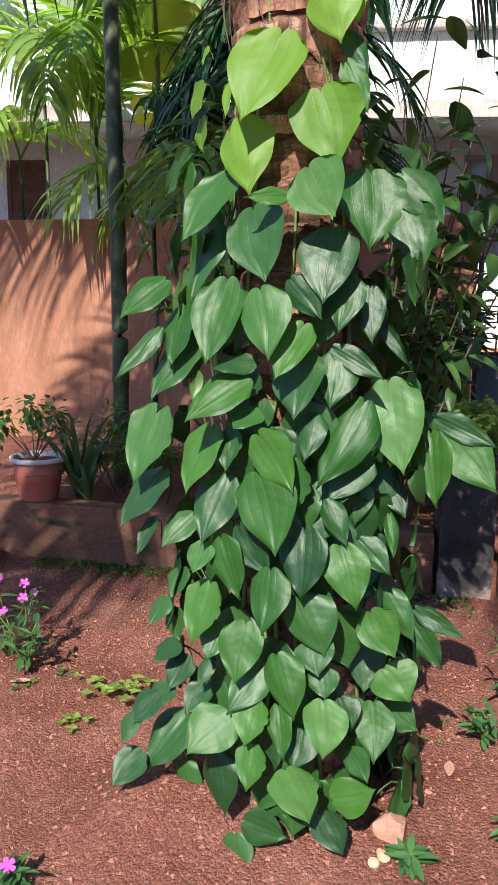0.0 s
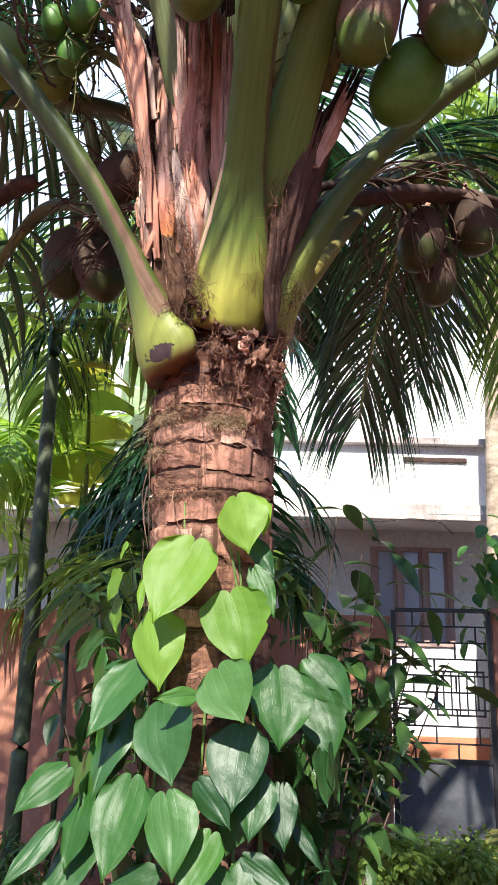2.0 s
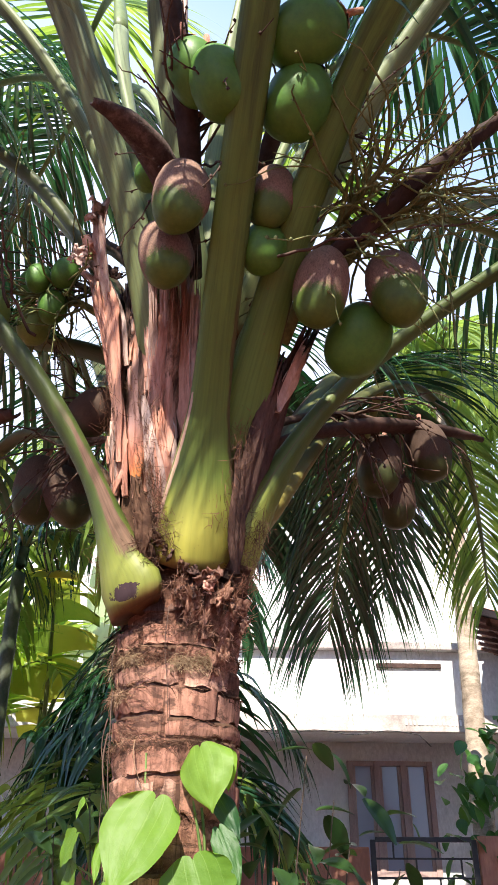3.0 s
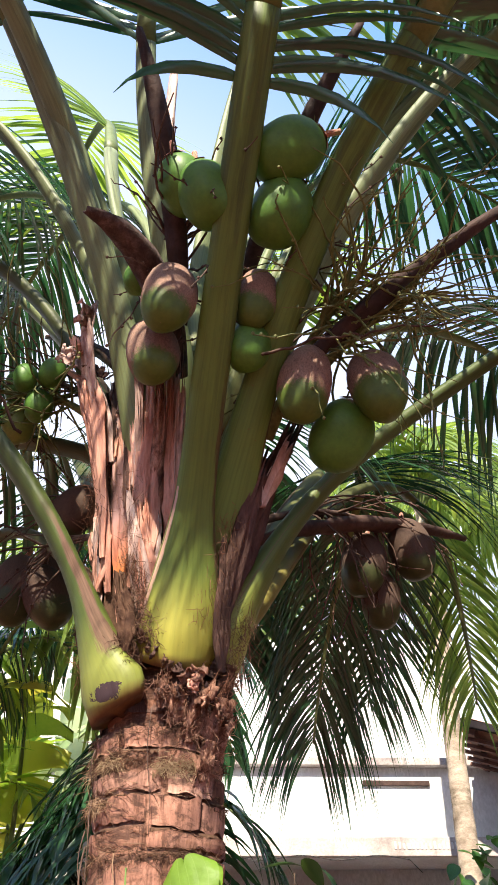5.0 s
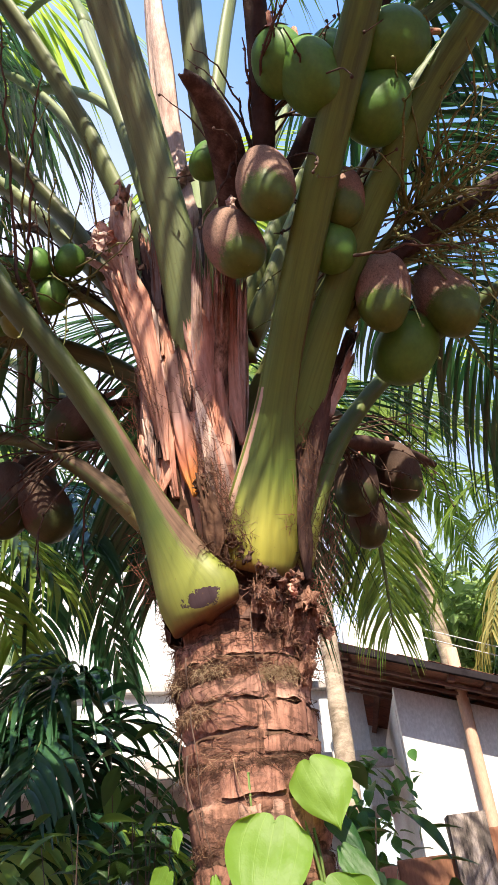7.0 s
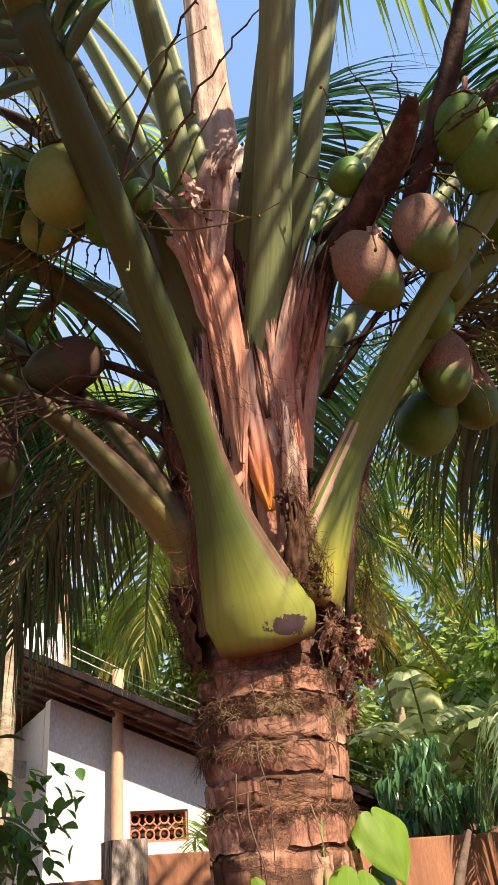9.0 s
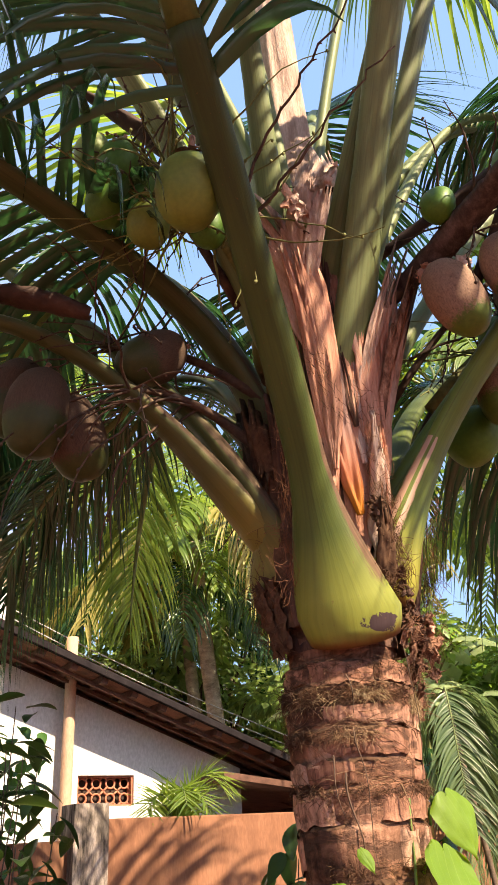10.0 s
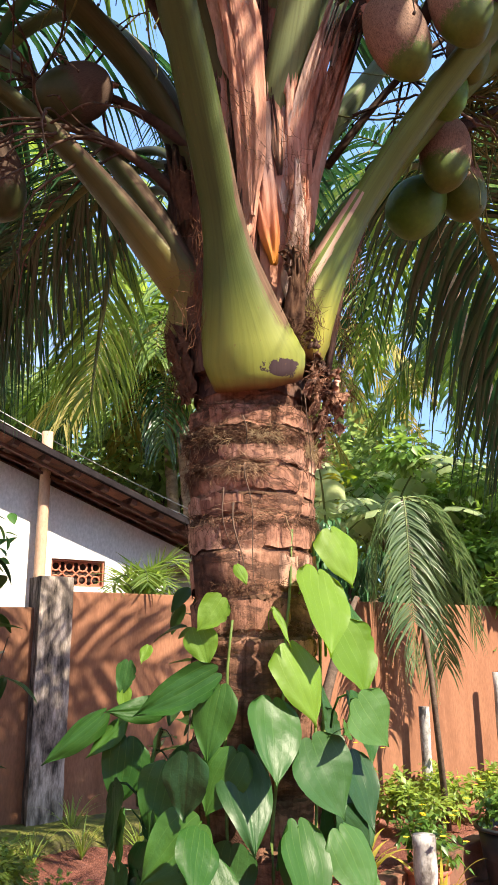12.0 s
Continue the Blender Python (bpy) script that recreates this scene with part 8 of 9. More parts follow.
def periwinkle(x, y, h, seed, stems=5, flowers=3):
    r = random.Random(seed)
    z = ground_z(x, y)
    top = thing("periwinkle", "small periwinkle plant with magenta flowers", "flower", "periwinkles")
    for k in range(stems):
        d = Vector((r.uniform(-0.5, 0.5), r.uniform(-0.5, 0.5), 1)).normalized()
        L = h * r.uniform(0.65, 1.1)
        pts = [Vector((x, y, z)) + d * L * i / 5 + Vector((wobble((i, k, seed), 0.8, 0.02), wobble((k, i, seed), 0.8, 0.02), 0)) for i in range(6)]
        g = Geo()
        g.tube(pts, [0.004, 0.0035, 0.003, 0.003, 0.0025, 0.002], 5)
        part("stem", g, VINE_STEM, top)
        for i in range(1, 6):
            for sg in (0, 180):
                ln = r.uniform(0.045, 0.075)
                m = Matrix.Translation(pts[i]) @ pose(0, 0, 0, r.uniform(-15, 15), r.uniform(-30, 15), i * 90 + sg + r.uniform(-20, 20)) @ Matrix.Diagonal((ln, ln, ln, 1))
                part("leaf", PERI, PERI_LEAF, top, m=m)
        if k < flowers:
            part("flower", PETALS, FLOWER, top, m=Matrix.Translation(pts[-1] + Vector((0, -0.01, 0.01))) @ pose(0, 0, 0, r.uniform(20, 70), r.uniform(-30, 30), 0) @ Matrix.Diagonal((0.02, 0.02, 0.02, 1)))


periwinkle(-0.93, 2.85, 0.34, 61, 7, 4)
periwinkle(-1.05, 2.95, 0.3, 62, 5, 2)
periwinkle(-0.52, 1.72, 0.07, 63, 4, 1)
periwinkle(0.77, 2.52, 0.15, 64, 4, 0)
periwinkle(0.92, 2.75, 0.3, 65, 5, 0)
periwinkle(0.76, 2.02, 0.09, 66, 4, 0)
periwinkle(0.46, 1.88, 0.035, 67, 4, 0)


def weed(x, y, size, n, seed, mat=LIGHT_LEAF):
    r = random.Random(seed)
    g = Geo()
    z = ground_z(x, y)
    for k in range(n):
        px, py = x + r.gauss(0, size), y + r.gauss(0, size * 0.7)
        p = Vector((px, py, ground_z(px, py) + r.uniform(0.0, size * 0.8)))
        for j in range(4):
            a = j * 1.57 + r.uniform(-0.4, 0.4)
            blade(g, p, Vector((math.cos(a), math.sin(a), r.uniform(0.1, 0.5))).normalized(), Vector((0, 0, 1)), size * r.uniform(0.4, 0.7), size * 0.2)
    return tagged(part("weed", g, mat, kind="stuff"), "small bright green weed in the bare soil", "weed", "weeds in the soil")


weed(-0.6, 2.47, 0.045, 9, 71)
weed(-0.52, 2.68, 0.055, 16, 72)
weed(-0.62, 2.72, 0.04, 8, 73)
weed(-0.76, 2.82, 0.03, 6, 74, GREEN_LEAF)
weed(-0.95, 2.45, 0.02, 5, 75)
weed(0.6, 2.5, 0.02, 4, 76, GREEN_LEAF)
weed(0.63, 2.62, 0.02, 5, 77, GREEN_LEAF)
weed(0.42, 1.9, 0.02, 6, 78)
weed(-0.9, 2.7, 0.035, 6, 79, GREEN_LEAF)


# stones and gravel
def stone(x, y, r, seed, mat, squash=0.6):
    rr = random.Random(seed)
    bm = bmesh.new()
    bmesh.ops.create_icosphere(bm, subdivisions=3, radius=1.0)
    cuts = [Vector((rr.gauss(0, 1), rr.gauss(0, 1), rr.gauss(0, 1))).normalized() for _ in range(9)]
    k = Vector((rr.uniform(0.8, 1.2), rr.uniform(0.7, 1.1), squash))
    for v in bm.verts:
        f = 1 + 0.1 * noise.noise(v.co * 1.3 + Vector((seed, 0, 0))) + 0.05 * noise.noise(v.co * 4)
        for n in cuts:
            f = min(f, 0.72 / max(v.co.dot(n), 0.01))
        v.co = Vector((v.co.x * k.x, v.co.y * k.y, v.co.z * k.z)) * f * r
    me = bpy.data.meshes.new("stone")
    bm.to_mesh(me)
    bm.free()
    me.materials.append(mat)
    ob = new("stone", me)
    ob.matrix_basis = pose(x, y, ground_z(x, y) + r * squash * 0.35, 0, 0, rr.uniform(0, 360))
    return tagged(ob, "rough pinkish laterite stone lying on the soil", "stone", "stones on the soil")


stone(0.42, 1.97, 0.05, 81, PINK_STONE, 0.9)
stone(0.37, 1.86, 0.018, 82, POST_WOOD)
stone(0.395, 1.885, 0.02, 83, POST_WOOD)
stone(0.46, 2.12, 0.014, 84, PINK_STONE)
stone(-0.3, 2.42, 0.02, 85, PEBBLE)
stone(0.55, 2.2, 0.012, 86, PINK_STONE)
pg = Geo()
rp = random.Random(87)
for _ in range(9000):
    x, y = rp.uniform(-1.5, 1.3), 1.3 + 2.75 * rp.random() ** 1.2
    if math.hypot(x - 0.17, y - 2.15) < 0.2 or y > ledge_y(x) - 0.03:
        continue
    s = abs(rp.gauss(0.003, 0.0025)) + 0.0015
    z = ground_z(x, y) + s * 0.3
    a = rp.uniform(0, 6.28)
    vs = [(x + s * rp.uniform(0.7, 1.3) * math.cos(a + k * 2.094), y + s * rp.uniform(0.7, 1.3) * math.sin(a + k * 2.094), z - s * 0.3) for k in range(3)]
    pg.add(vs + [(x + s * 0.2, y, z + s * rp.uniform(0.5, 1.0))], [(0, 1, 3), (1, 2, 3), (2, 0, 3)])
tagged(part("gravel", pg, PEBBLE_I, smooth=False, kind="stuff"), "fine red laterite gravel over the soil", "gravel")
# fallen leaves
for k, (x, y, a) in enumerate(((-0.95, 2.72, 20), (-0.97, 2.42, 150), (0.62, 2.28, 80))):
    tagged(part("fallen_leaf", oval_leaf(HUSK, 90 + k, 0.2, 0.05, "fallen_leaf"), HUSK, m=pose(x, y, ground_z(x, y) + 0.008, 0, 0, a) @ Matrix.Diagonal((0.09, 0.09, 0.09, 1))), "dry brown fallen leaf on the soil", "leaf", "fallen leaves")

# bowl at the ledge
turned_pot("clay_bowl", "shallow orange clay bowl on the soil", -1.68, 4.0, 0.02, 0.08, 0.13, 0.08, POT_CLAY, POT_CLAY, 0.02)


# ---- blackened pedestal with its pot ----
def pedestal():
    g = Geo()
    rows = []
    for i in range(9):
        z = -0.03 + 0.58 * i / 8
        k = 0.132 if i < 8 else 0.118
        rows.append([(a * k + wobble((a, b, z * 6), 2, 0.008), b * k + wobble((b, a, z * 6), 2, 0.008), z) for a, b in ((-1, -1), (-0.3, -1), (0.4, -1), (1, -1), (1, 0), (1, 1), (0, 1), (-1, 1), (-1, 0))])
    g.grid(rows, wrap=True)
    k = len(g.v) - 9
    g.f.append(tuple(k + j for j in range(9)))
    return tagged(part("pedestal", g, BLACK_STONE, smooth=False, m=pose(0.92, 3.98, 0)), "blackened concrete pedestal with flaking white patches", "pedestal")


pedestal()
turned_pot("black_pot", "black plastic pot behind the pedestal", 0.98, 4.28, 0.3, 0.11, 0.145, 0.35, POT_BLACK, POT_BLACK)
bush("box_shrub", "pale fine-leaved clipped shrub in a black pot", 0.98, 4.28, 0.6, 0.28, 0.36, 2600, 0.035, LIGHT_LEAF, 101, narrow=1.2)
bush("box_shrub", "pale fine-leaved clipped shrub behind the ledge", 1.35, 4.5, 0.3, 0.36, 0.62, 3000, 0.04, LIGHT_LEAF, 102, narrow=1.2)
bush("box_shrub", "green fine-leaved clipped shrub behind the ledge", 0.62, 4.45, 0.3, 0.3, 0.6, 2200, 0.04, GREEN_LEAF, 103, narrow=1.2)


# ---- areca palm and its neighbours by the terracotta wall ----
def areca(x, y, h, r, seed, fronds, ln, mat=FROND, hang=0.5, label="slender dark green areca palm by the wall", width=0.03, leafy_from=0.0):
    top = thing("areca_palm", label, "palm tree")
    g = Geo()
    zs = list(np.linspace(0.25, h, 60))
    g.tube([(x + 0.012 * math.sin(z * 1.3), y, z) for z in zs], [r * (1.0 + (0.1 if i % 12 == 0 else 0.0)) * (1.15 - 0.2 * i / 59) for i in range(60)], 14)
    part("stem", g, ARECA, top)
    frond_set(top, (x, y, h), fronds, ln, 0.75, hang, mat, seed, width, 0.055, leaf=0.5, stem=0.014)
    return top


areca(-1.075, 4.8, 3.75, 0.045, 111, 5, 1.3, FROND_PALE, hang=0.9)
# clump of broad-leaved palms: low arching fronds before and above the wall
clump = thing("palm_clump", "clump of garden palms with broad arching leaflets", "palm tree")
for k, (x, y, z, n, ln, mat, hang, rise, a0, a1) in enumerate(((-2.15, 6.6, 3.25, 3, 0.8, FROND_PALE, 1.3, 0.6, 190, 380), (-1.75, 6.7, 2.75, 4, 1.0, FROND_BRIGHT, 0.4, 1.7, 190, 380), (-1.45, 6.65, 2.3, 2, 0.75, FROND_PALE, 1.0, 0.8, 190, 370), (-1.1, 6.7, 2.25, 2, 0.7, FROND_PALE, 1.0, 0.8, 200, 390), (-0.95, 5.2, 2.5, 3, 0.7, FROND, 1.5, 0.8, -80, 60), (-0.35, 5.6, 4.2, 6, 1.2, FROND, 1.2, 0.8, 0, 360), (-2.45, 6.8, 2.6, 2, 0.9, FROND_BRIGHT, 0.9, 0.9, 220, 380), (-0.2, 4.75, 2.15, 3, 0.8, FROND_PALE, 0.8, 0.8, 150, 400), (-0.1, 5.0, 2.7, 6, 0.8, FROND, 0.9, 0.8, 0, 360), (0.15, 5.1, 3.0, 4, 0.8, FROND, 1.0, 0.8, 100, 260), (0.05, 5.0, 2.2, 6, 0.7, FROND, 0.9, 0.8, 0, 360))):
    g = Geo()
    g.tube([(x, y, 0.25), (x + 0.03, y, z * 0.5), (x, y, z)], [0.022, 0.018, 0.015], 8)
    part("cane", g, ARECA, clump)
    frond_set(clump, (x, y, z), n, ln, rise, hang, mat, 120 + k, 0.034, 0.062, a0, a1, leaf=0.5)


def banana(x, y, h, leaves, seed, label, mats=(BANANA,), ln=1.7, wide=0.3, az0=0, az1=360, rise=0.9):
    r = random.Random(seed)
    top = thing("banana_plant", label, "banana plant")
    g = Geo()
    g.tube([(x, y, 0.0), (x, y, h * 0.5), (x, y, h)], [0.1, 0.085, 0.05], 10)
    part("stem", g, GREEN_STEM, top)
    for k in range(leaves):
        a = radians(az0 + (az1 - az0) * (k + 0.5) / leaves + r.uniform(-15, 15))
        d = Vector((math.cos(a), math.sin(a), 0))
        L = ln * r.uniform(0.8, 1.15)
        up = rise * r.uniform(0.7, 1.2)
        p = Vector((x, y, h - 0.1))
        banana_leaf(top, [p, p + d * L * 0.12 + Vector((0, 0, L * 0.45 * up)), p + d * L * 0.45 + Vector((0, 0, L * 0.8 * up)), p + d * L * 0.85 + Vector((0, 0, L * (0.75 * up - 0.25)))], wide * r.uniform(0.85, 1.15), mats[k % len(mats)], seed * 7 + k)
    return top


west = banana(-1.2, 6.6, 3.0, 2, 132, "banana plant with a yellowing leaf behind the wall", (BANANA_YELLOW, BANANA), ln=1.5, wide=0.34, az0=-140, az1=100, rise=1.0)


banana_leaf(west, [(-1.3, 6.95, 2.7), (-1.38, 7.1, 3.3), (-1.3, 6.95, 3.9), (-1.12, 6.55, 4.35)], 0.24, BANANA_YELLOW, 951, 0.2)
banana_leaf(west, [(-1.6, 7.0, 2.6), (-2.0, 7.15, 3.5), (-2.1, 7.0, 4.3), (-2.0, 6.5, 4.9)], 0.3, BANANA, 952, 0.2)
banana_leaf(west, [(-1.1, 7.2, 2.6), (-0.95, 7.3, 3.6), (-0.8, 7.2, 4.5), (-0.75, 6.8, 5.1)], 0.26, BANANA, 953, 0.2)


# ---- thin coconut palm beyond the wall, and the vine on it ----
def tall_palm(x, y, top_xy, h, r, seed, fronds, ln, mats, label, leaf_gap=0.07, hang=0.6, bend=0.3, width=0.035):
    rr = random.Random(seed)
    top = thing("tall_coconut_palm", label, "palm tree", "palms beyond the wall")
    pts = bezier([(x, y, 0), (x + (top_xy[0] - x) * bend, y + (top_xy[1] - y) * bend, h * 0.4), (top_xy[0], top_xy[1], h * 0.75), (*top_xy, h)], 40)
    g = Geo()
    g.tube(pts, [r * (1.12 - 0.3 * i / 39) * (1.03 if i % 2 else 0.98) for i in range(40)], 14)
    part("trunk", g, GREY_TRUNK, top)
    n = len(mats)
    for k in range(n):
        frond_set(top, (*top_xy, h), fronds // n, ln, 0.8 - 0.3 * k, hang + 0.35 * k, mats[k], seed + k, width, leaf_gap, 360 * k / n / 3, 360 + 360 * k / n / 3, leaf=0.75, stem=0.025)
    return top


slim = tall_palm(2.1, 6.25, (2.5, 6.95), 6.3, 0.085, 141, 0, 1.9, (FROND,), "slim grey coconut palm behind the compound wall")
frond_set(slim, (2.5, 6.95, 6.3), 7, 1.1, 1.3, 0.7, FROND_PALE, 141, 0.03, 0.05, 0, 360, leaf=0.5, stem=0.02)
rl = random.Random(142)
climber = thing("wall_climber", "leafy climber on the slim palm's trunk", "vine")
lm = oval_leaf(VINE_MID, 7, 0.36, 0.2)
for k in range(130):
    z = rl.uniform(1.9, 2.95)
    p = Vector((2.15 + 0.32 * (z - 2.0) * 0.3 + rl.gauss(0, 0.2), 6.1 + rl.gauss(0, 0.12), z))
    ln = rl.uniform(0.1, 0.17)
    part("leaf", lm, VINE_MID, climber, m=Matrix.Translation(p) @ pose(0, 0, 0, rl.uniform(-30, 30), rl.uniform(0, 70), rl.uniform(180, 360)) @ Matrix.Diagonal((ln, ln, ln, 1)))
sap = thing("palm_sapling", "palm seedling showing above the wall", "palm tree")
frond_set(sap, (3.72, 5.6, 2.1), 8, 0.42, 1.9, 0.1, FROND_PALE, 143, 0.014, 0.035, 150, 400, leaf=0.26)

# ---- distance: palms, trees, bananas ----
tall_palm(8.5, 8.1, (8.05, 8.55), 6.6, 0.13, 151, 20, 2.9, (FROND_PALE, FROND_PALE, FROND_YELLOW), "coconut palm with yellowing fronds far behind the house", 0.09, 0.7)
tall_palm(7.0, 11.5, (6.4, 11.6), 9.0, 0.14, 152, 18, 3.2, (FROND_PALE, FROND_PALE), "tall coconut palm far behind the house", 0.1, 0.8)
tall_palm(12.0, 8.5, (12.4, 8.8), 8.0, 0.14, 153, 18, 3.2, (FROND_PALE, FROND_YELLOW), "coconut palm far beyond the wall", 0.1, 0.8)
tall_palm(11.0, 4.0, (11.3, 3.8), 6.5, 0.13, 154, 16, 3.0, (FROND_PALE, FROND_PALE), "coconut palm far beyond the wall", 0.1, 0.8)
tall_palm(8.7, 2.5, (7.6, 3.9), 7.4, 0.13, 158, 18, 3.1, (FROND, FROND_PALE), "tall coconut palm just beyond the wall", 0.09, 0.8)
tall_palm(4.5, 13.5, (4.6, 13.2), 9.5, 0.14, 155, 18, 3.4, (FROND_PALE, FROND_PALE), "tall coconut palm behind the white house", 0.1, 0.8)
tall_palm(-1.5, 13.0, (-1.2, 12.6), 8.5, 0.14, 156, 18, 3.2, (FROND, FROND_PALE), "tall coconut palm behind the white house", 0.1, 0.8)
tall_palm(14.5, 12.5, (14.5, 12.5), 9.5, 0.14, 157, 18, 3.2, (FROND_PALE, FROND_PALE), "coconut palm far beyond the wall", 0.1, 0.8)
tall_palm(9.4, 9.2, (9.1, 9.6), 6.2, 0.12, 159, 16, 2.6, (FROND_PALE, FROND), "coconut palm with hanging fronds behind the tiled house", 0.08, 1.0)
banana(7.4, 5.6, 2.9, 8, 160, "banana plant with torn pale leaves beyond the wall", ln=1.5, wide=0.25, rise=1.05)
banana(7.9, 5.0, 3.1, 7, 161, "banana plant with torn leaves beyond the wall", ln=1.6, wide=0.26)
banana(8.2, 4.7, 3.0, 7, 162, "banana plant with torn leaves beyond the wall", ln=1.7, wide=0.28)
banana(9.4, 5.9, 3.4, 7, 163, "banana plant with torn leaves beyond the wall", (BANANA, BANANA_YELLOW), ln=1.8, wide=0.28)


def tree(x, y, h, spreadr, seed, mat, label, leaves=3200, size=0.17, trunk=0.12):
    """Trunk, limbs, and a crown of many small leaves in uneven clumps."""
    r = random.Random(seed)
    top = thing("tree", label, "tree", "trees beyond the wall")
    g = Geo()
    fork = Vector((x + r.uniform(-0.2, 0.2), y, h * 0.42))
    g.tube([(x, y, -0.1), (x + 0.05, y, h * 0.2), fork], [trunk, trunk * 0.85, trunk * 0.7], 9)
    ends = []
    for k in range(9):
        a = k * 0.7 + r.uniform(-0.3, 0.3)
        e = Vector((x + math.cos(a) * spreadr * r.uniform(0.4, 0.85), y + math.sin(a) * spreadr * r.uniform(0.4, 0.85), h * r.uniform(0.55, 0.95)))
        g.tube([fork, fork.lerp(e, 0.5) + Vector((0, 0, 0.2)), e], [trunk * 0.5, trunk * 0.3, trunk * 0.12], 6)
        ends.append(e)
    part("trunk", g, TWIG_WOOD, top)
    g = Geo()
    clumps = ends + [Vector((x + r.gauss(0, spreadr * 0.45), y + r.gauss(0, spreadr * 0.45), h * r.uniform(0.4, 1.0))) for _ in range(16)]
    for e in clumps:
        k = r.uniform(0.28, 0.5) * spreadr
        cloud(g, e, (k, k, k * 0.75), leaves // len(clumps), size, r, 1.1, 0.35, 0.5)
    part("crown", g, mat, top, kind="stuff")
    return top


TREES = ((8.0, 3.2, 4.0, 1.0, BRIGHT_LEAF, 5200, 0.13), (9.2, 4.7, 4.8, 1.3, BRIGHT_LEAF, 4600, 0.15), (9.8, 3.3, 4.6, 1.6, GREEN_LEAF, 4200, 0.15), (9.6, 1.6, 4.4, 1.6, GREEN_LEAF, 3600, 0.16), (11.5, 6.4, 5.0, 2.0, FAR_LEAF, 4200, 0.18),
         (10.2, 10.2, 5.2, 2.1, FAR_LEAF, 4200, 0.18), (12.5, 10.5, 6.0, 2.6, FAR_LEAF, 4200, 0.22), (14, 7.0, 6.5, 2.6, FAR_LEAF, 4200, 0.22), (15.5, 3.0, 7.0, 2.8, FAR_LEAF, 4200, 0.25),
         (14.5, -0.8, 7.0, 2.8, FAR_LEAF, 4200, 0.25), (9.0, 14.5, 7.0, 2.8, FAR_LEAF, 4200, 0.25), (17.0, 11, 9.0, 3.6, FAR_LEAF, 4200, 0.3), (2.0, 15.5, 8.0, 3.0, FAR_LEAF, 4200, 0.27), (-3.5, 12.0, 7.0, 2.6, FAR_LEAF, 4200, 0.25), (-6.5, 9.5, 6.0, 2.4, GREEN_LEAF, 3600, 0.22), (18.5, 1.3, 20.0, 5.0, GREEN_LEAF, 4200, 0.45), (9.2, 14.4, 8.7, 2.4, FAR_LEAF, 4800, 0.3), (10.6, 10.6, 6.6, 2.2, FAR_LEAF, 3600, 0.26))
for k, (x, y, h, s, mat, n, size) in enumerate(TREES):
    tree(x, y, h, s, 170 + k, mat, "leafy green tree standing beyond the wall", n, size)


def drooping_tree(x, y, h, seed):
    """A small tree whose long leaves hang in tassels from the ends of its twigs."""
    r = random.Random(seed)
    top = thing("drooping_tree", "small dark green tree with long hanging leaves beyond the wall", "tree")
    fork = Vector((x, y, h * 0.6))
    g = Geo()
    g.tube([(x, y, 0.0), (x + 0.03, y, h * 0.3), fork], [0.05, 0.045, 0.035], 8)
    f = Geo()
    for k in range(26):
        a = r.uniform(0, 6.283)
        q = r.uniform(0.15, 0.62)
        e = Vector((x + math.cos(a) * q, y + math.sin(a) * q, h * r.uniform(0.78, 1.0) - 0.25 * q))
        g.tube([fork, fork.lerp(e, 0.5) + Vector((0, 0, 0.12)), e], [0.016, 0.01, 0.004], 5)
        for n in range(30):
            b = r.uniform(0, 6.283)
            way = Vector((math.cos(b) * r.uniform(0.2, 0.75), math.sin(b) * r.uniform(0.2, 0.75), r.uniform(-1.2, 0.05))).normalized()
            blade(f, e + Vector((r.gauss(0, 0.05), r.gauss(0, 0.05), r.gauss(0, 0.05))), way, Vector((math.cos(b), math.sin(b), 0.6)).normalized(), r.uniform(0.15, 0.27), r.uniform(0.018, 0.028), 0.5)
    part("trunk", g, TWIG_WOOD, top)
    part("crown", f, DROOP_LEAF, top, kind="stuff")


drooping_tree(5.85, 4.78, 3.25, 168)

# ---- pots and posts in the east bed ----
for k, (x, y, r0, r1, h, mat, label) in enumerate(((5.34, 2.97, 0.22, 0.3, 0.46, POT_BLACK, "large black plastic pot with a flowering plant"), (4.3, 3.33, 0.13, 0.16, 0.32, POT_CLAY, "red clay pot in the east bed"), (4.75, 4.25, 0.15, 0.2, 0.34, POT_BLACK, "black plastic pot in the east bed"))):
    z = ground_z(x, y)
    turned_pot("plant_pot", label, x, y, z, r0, r1, h, mat, mat)
    b = bush("flowering_plant", "leafy potted plant with small yellow flowers", x, y, z + h * 0.8, 0.26, 0.42, 420, 0.07, GREEN_LEAF, 190 + k, "plant")
    g = Geo()
    rr = random.Random(195 + k)
    for _ in range(14):
        p = Vector((x + rr.gauss(0, 0.22), y + rr.gauss(0, 0.22), z + h + rr.uniform(0.15, 0.5)))
        for j in range(5):
            blade(g, p, Vector((math.cos(j * 1.26), math.sin(j * 1.26), 0.3)).normalized(), Vector((0, 0, 1)), 0.03, 0.011)
    part("flower_head", g, YELLOW_FLOWER, b, kind="stuff")
for k, (x, y, z0, z1, r) in enumerate(((3.92, 3.2, 0.2, 0.62, 0.08), (6.0, 3.92, 0.3, 1.3, 0.05), (6.95, 3.45, 0.3, 1.6, 0.05))):
    g = Geo()
    g.tube([(x, y, z0 + (z1 - z0) * i / 8) for i in range(9)], [r * (1 + wobble((i, k, 0), 0.8, 0.15)) for i in range(9)], 9)
    tagged(part("white_post", g, LIMEWASH), "weathered whitewashed post in the bed", "post", "whitewashed posts")
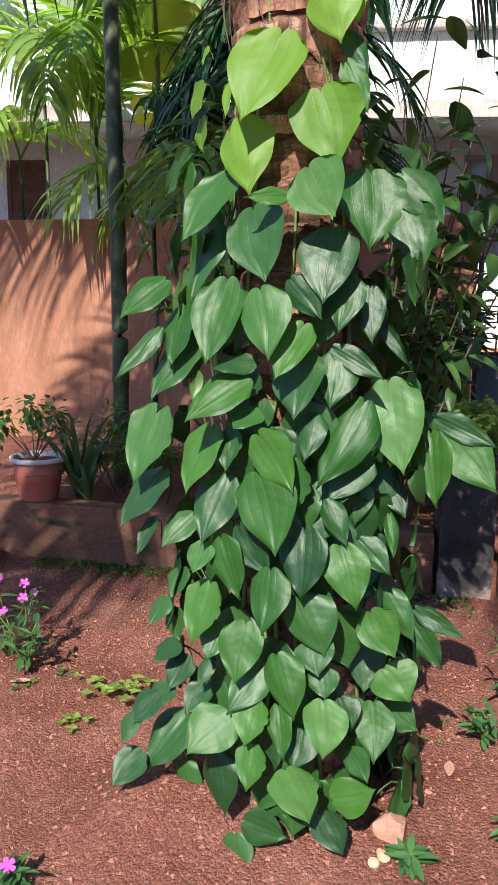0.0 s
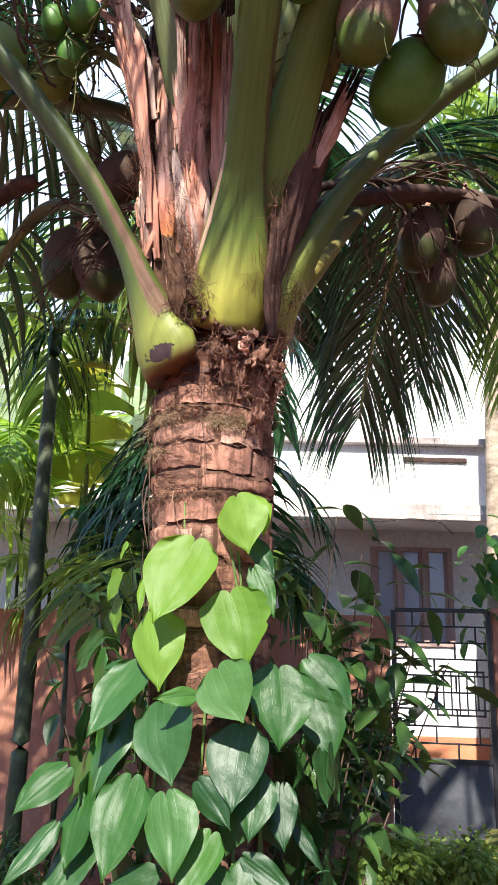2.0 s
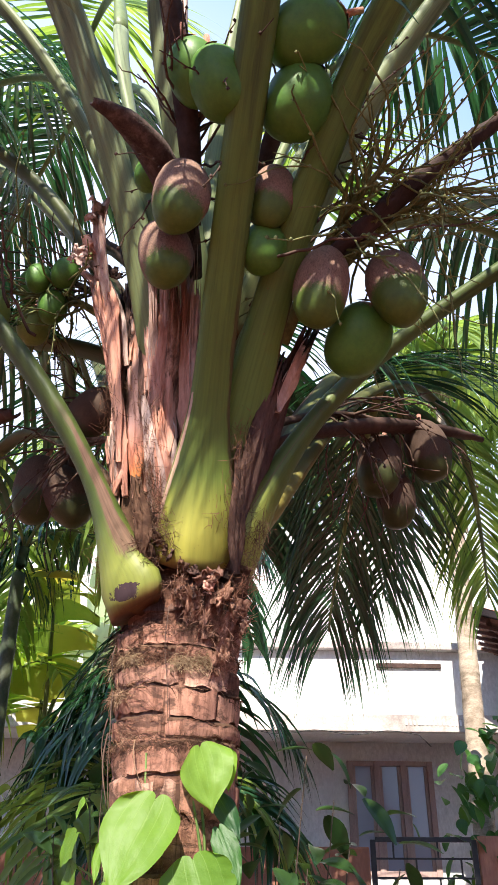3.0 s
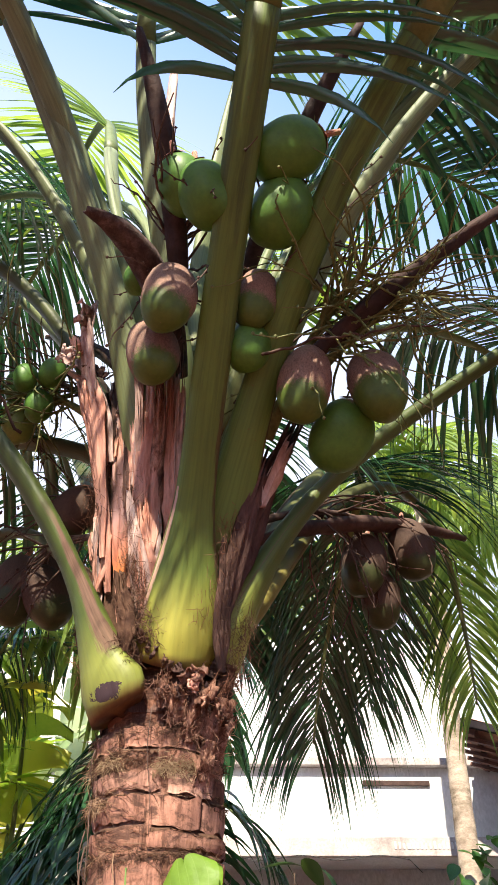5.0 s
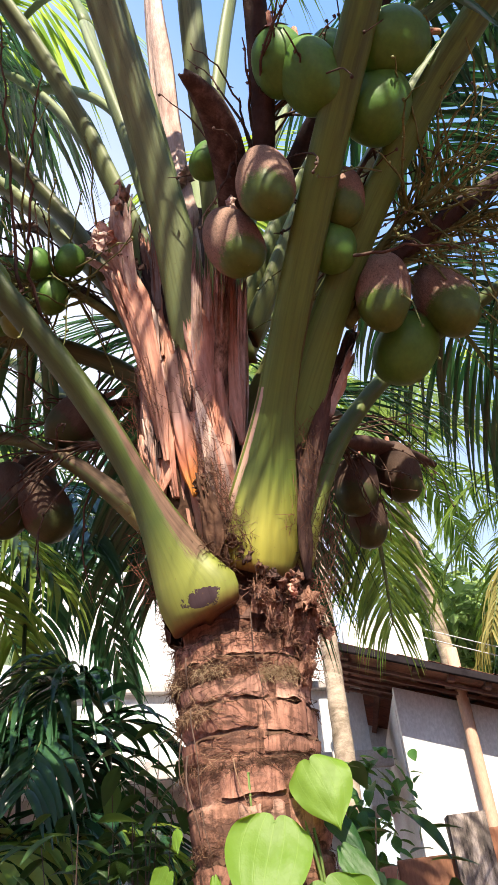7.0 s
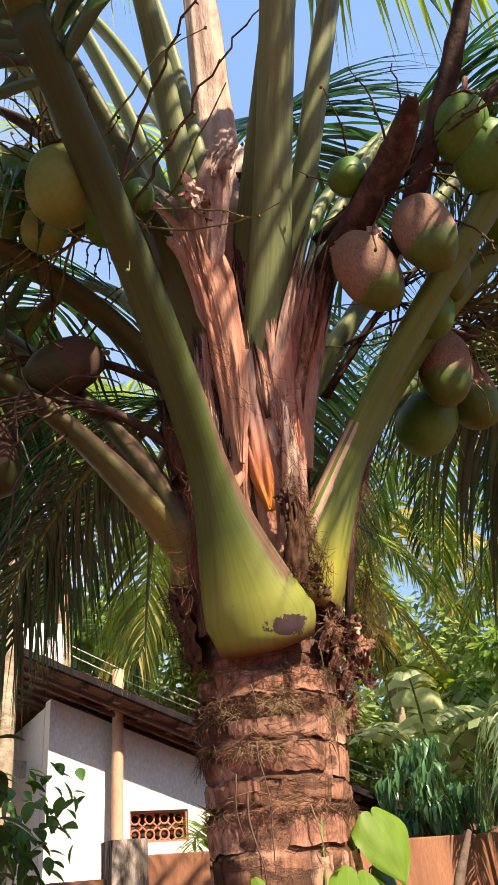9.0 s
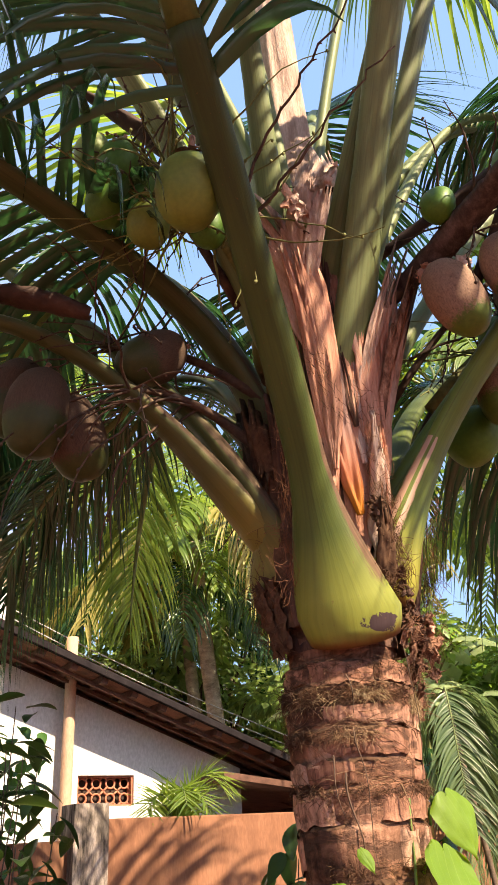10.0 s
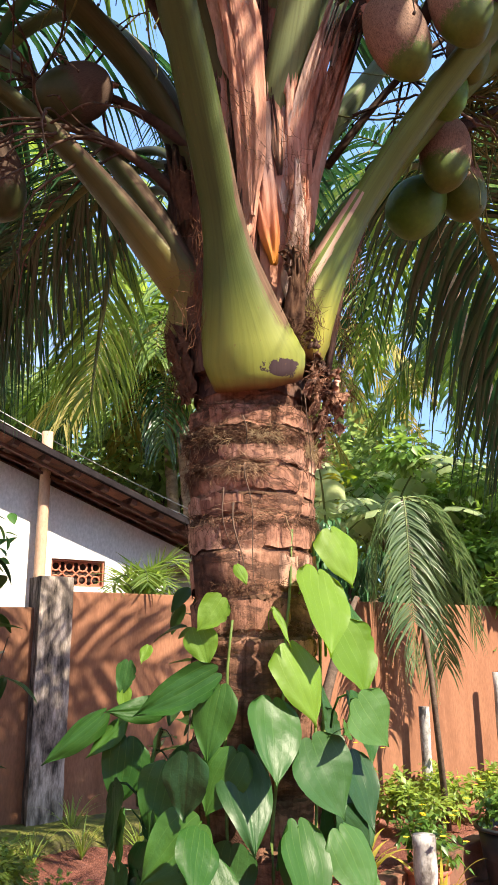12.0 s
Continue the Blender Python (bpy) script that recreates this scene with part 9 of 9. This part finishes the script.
for k, (x, y) in enumerate(((3.75, 3.6), (3.9, 3.9), (4.2, 3.2), (3.5, 4.1))):
    strap_plant("variegated_plant", "yellow variegated strap-leaved plant in the bed", x, y, ground_z(x, y), 18, 0.5, 0.024, YELLOW_LEAF, 200 + k)
# low plants and grass along the mossy kerb
for k, (x, y) in enumerate(((2.2, 5.15), (2.5, 5.0), (2.9, 4.85), (3.2, 4.75), (1.9, 5.2), (2.7, 5.3), (3.5, 4.6))):
    strap_plant("grass_tuft", "tuft of thin grass before the mossy kerb", x, y, ground_z(x, y), 26, 0.3, 0.005, LIGHT_LEAF, 210 + k, "grass", 0.6)
for k, (x, y) in enumerate(((6.2, 3.3), (6.6, 3.0), (5.2, 3.9), (4.2, 4.4), (5.9, 3.75), (7.2, 2.9))):
    bush("bed_shrub", "leafy green shrub in the east bed", x, y, ground_z(x, y), 0.32, 0.55, 900, 0.07, GREEN_LEAF if k % 2 else LIGHT_LEAF, 220 + k)
SMALL_TOP = (5.55, 3.84, 3.26)
SMALL_LEAF = leafy("small_palm_leaflet", (0.04, 0.085, 0.035), (0.13, 0.2, 0.09), 0.36, 0.35, island=True)
small = thing("small_palm", "small young palm with fronds hanging straight down in the east bed", "palm tree")
g = Geo()
g.tube([(5.62, 3.62, 0.3), (5.6, 3.68, 1.6), SMALL_TOP], [0.03, 0.026, 0.02], 9)
part("stem", g, TWIG_WOOD, small)
for k, (side, fwd, fall, ln) in enumerate(((0.22, 0.1, 1.75, 0.34), (-0.02, -0.25, 1.6, 0.32), (0.62, 0.0, 1.3, 0.34), (-0.3, 0.1, 0.9, 0.3), (0.4, 0.3, 1.6, 0.34))):
    h = Vector((0.56, -0.83, 0)) * side + Vector((0.83, 0.56, 0)) * fwd
    p = Vector(SMALL_TOP)
    pts = bezier([p, p + h * 0.45 + Vector((0, 0, 0.16)), p + h * 0.9 + Vector((0, 0, -fall * 0.3)), p + h + Vector((0, 0, -fall))], 24)
    g = Geo()
    g.tube(pts, [0.011 * (1 - 0.75 * i / 23) for i in range(24)], 5)
    rib = part("frond", g, RACHIS, small)
    g = Geo()
    leaflets(g, pts, 0.12, ln * 1.25, 0.024, 0.8, 230 + k, width=0.013, spread_deg=62)
    part("foliage", g, SMALL_LEAF, rib, kind="stuff")
# side branch with leaves hanging over the wall near the gate
bush("wall_shrub", "dark shrub against the wall by the gate", 0.75, 5.3, 0.3, 0.5, 1.5, 1200, 0.13, SHRUB_LEAF, 241)

# leaning dead branch and mossy ledge before the east wall
g = Geo()
g.tube([(4.3, 4.25, 0.9), (4.5, 4.2, 1.5), (4.75, 4.15, 2.0), (4.95, 4.1, 2.3)], [0.05, 0.045, 0.04, 0.02], 8)
tagged(part("dead_branch", g, TWIG_WOOD), "dark leaning dead branch against the wall", "branch")
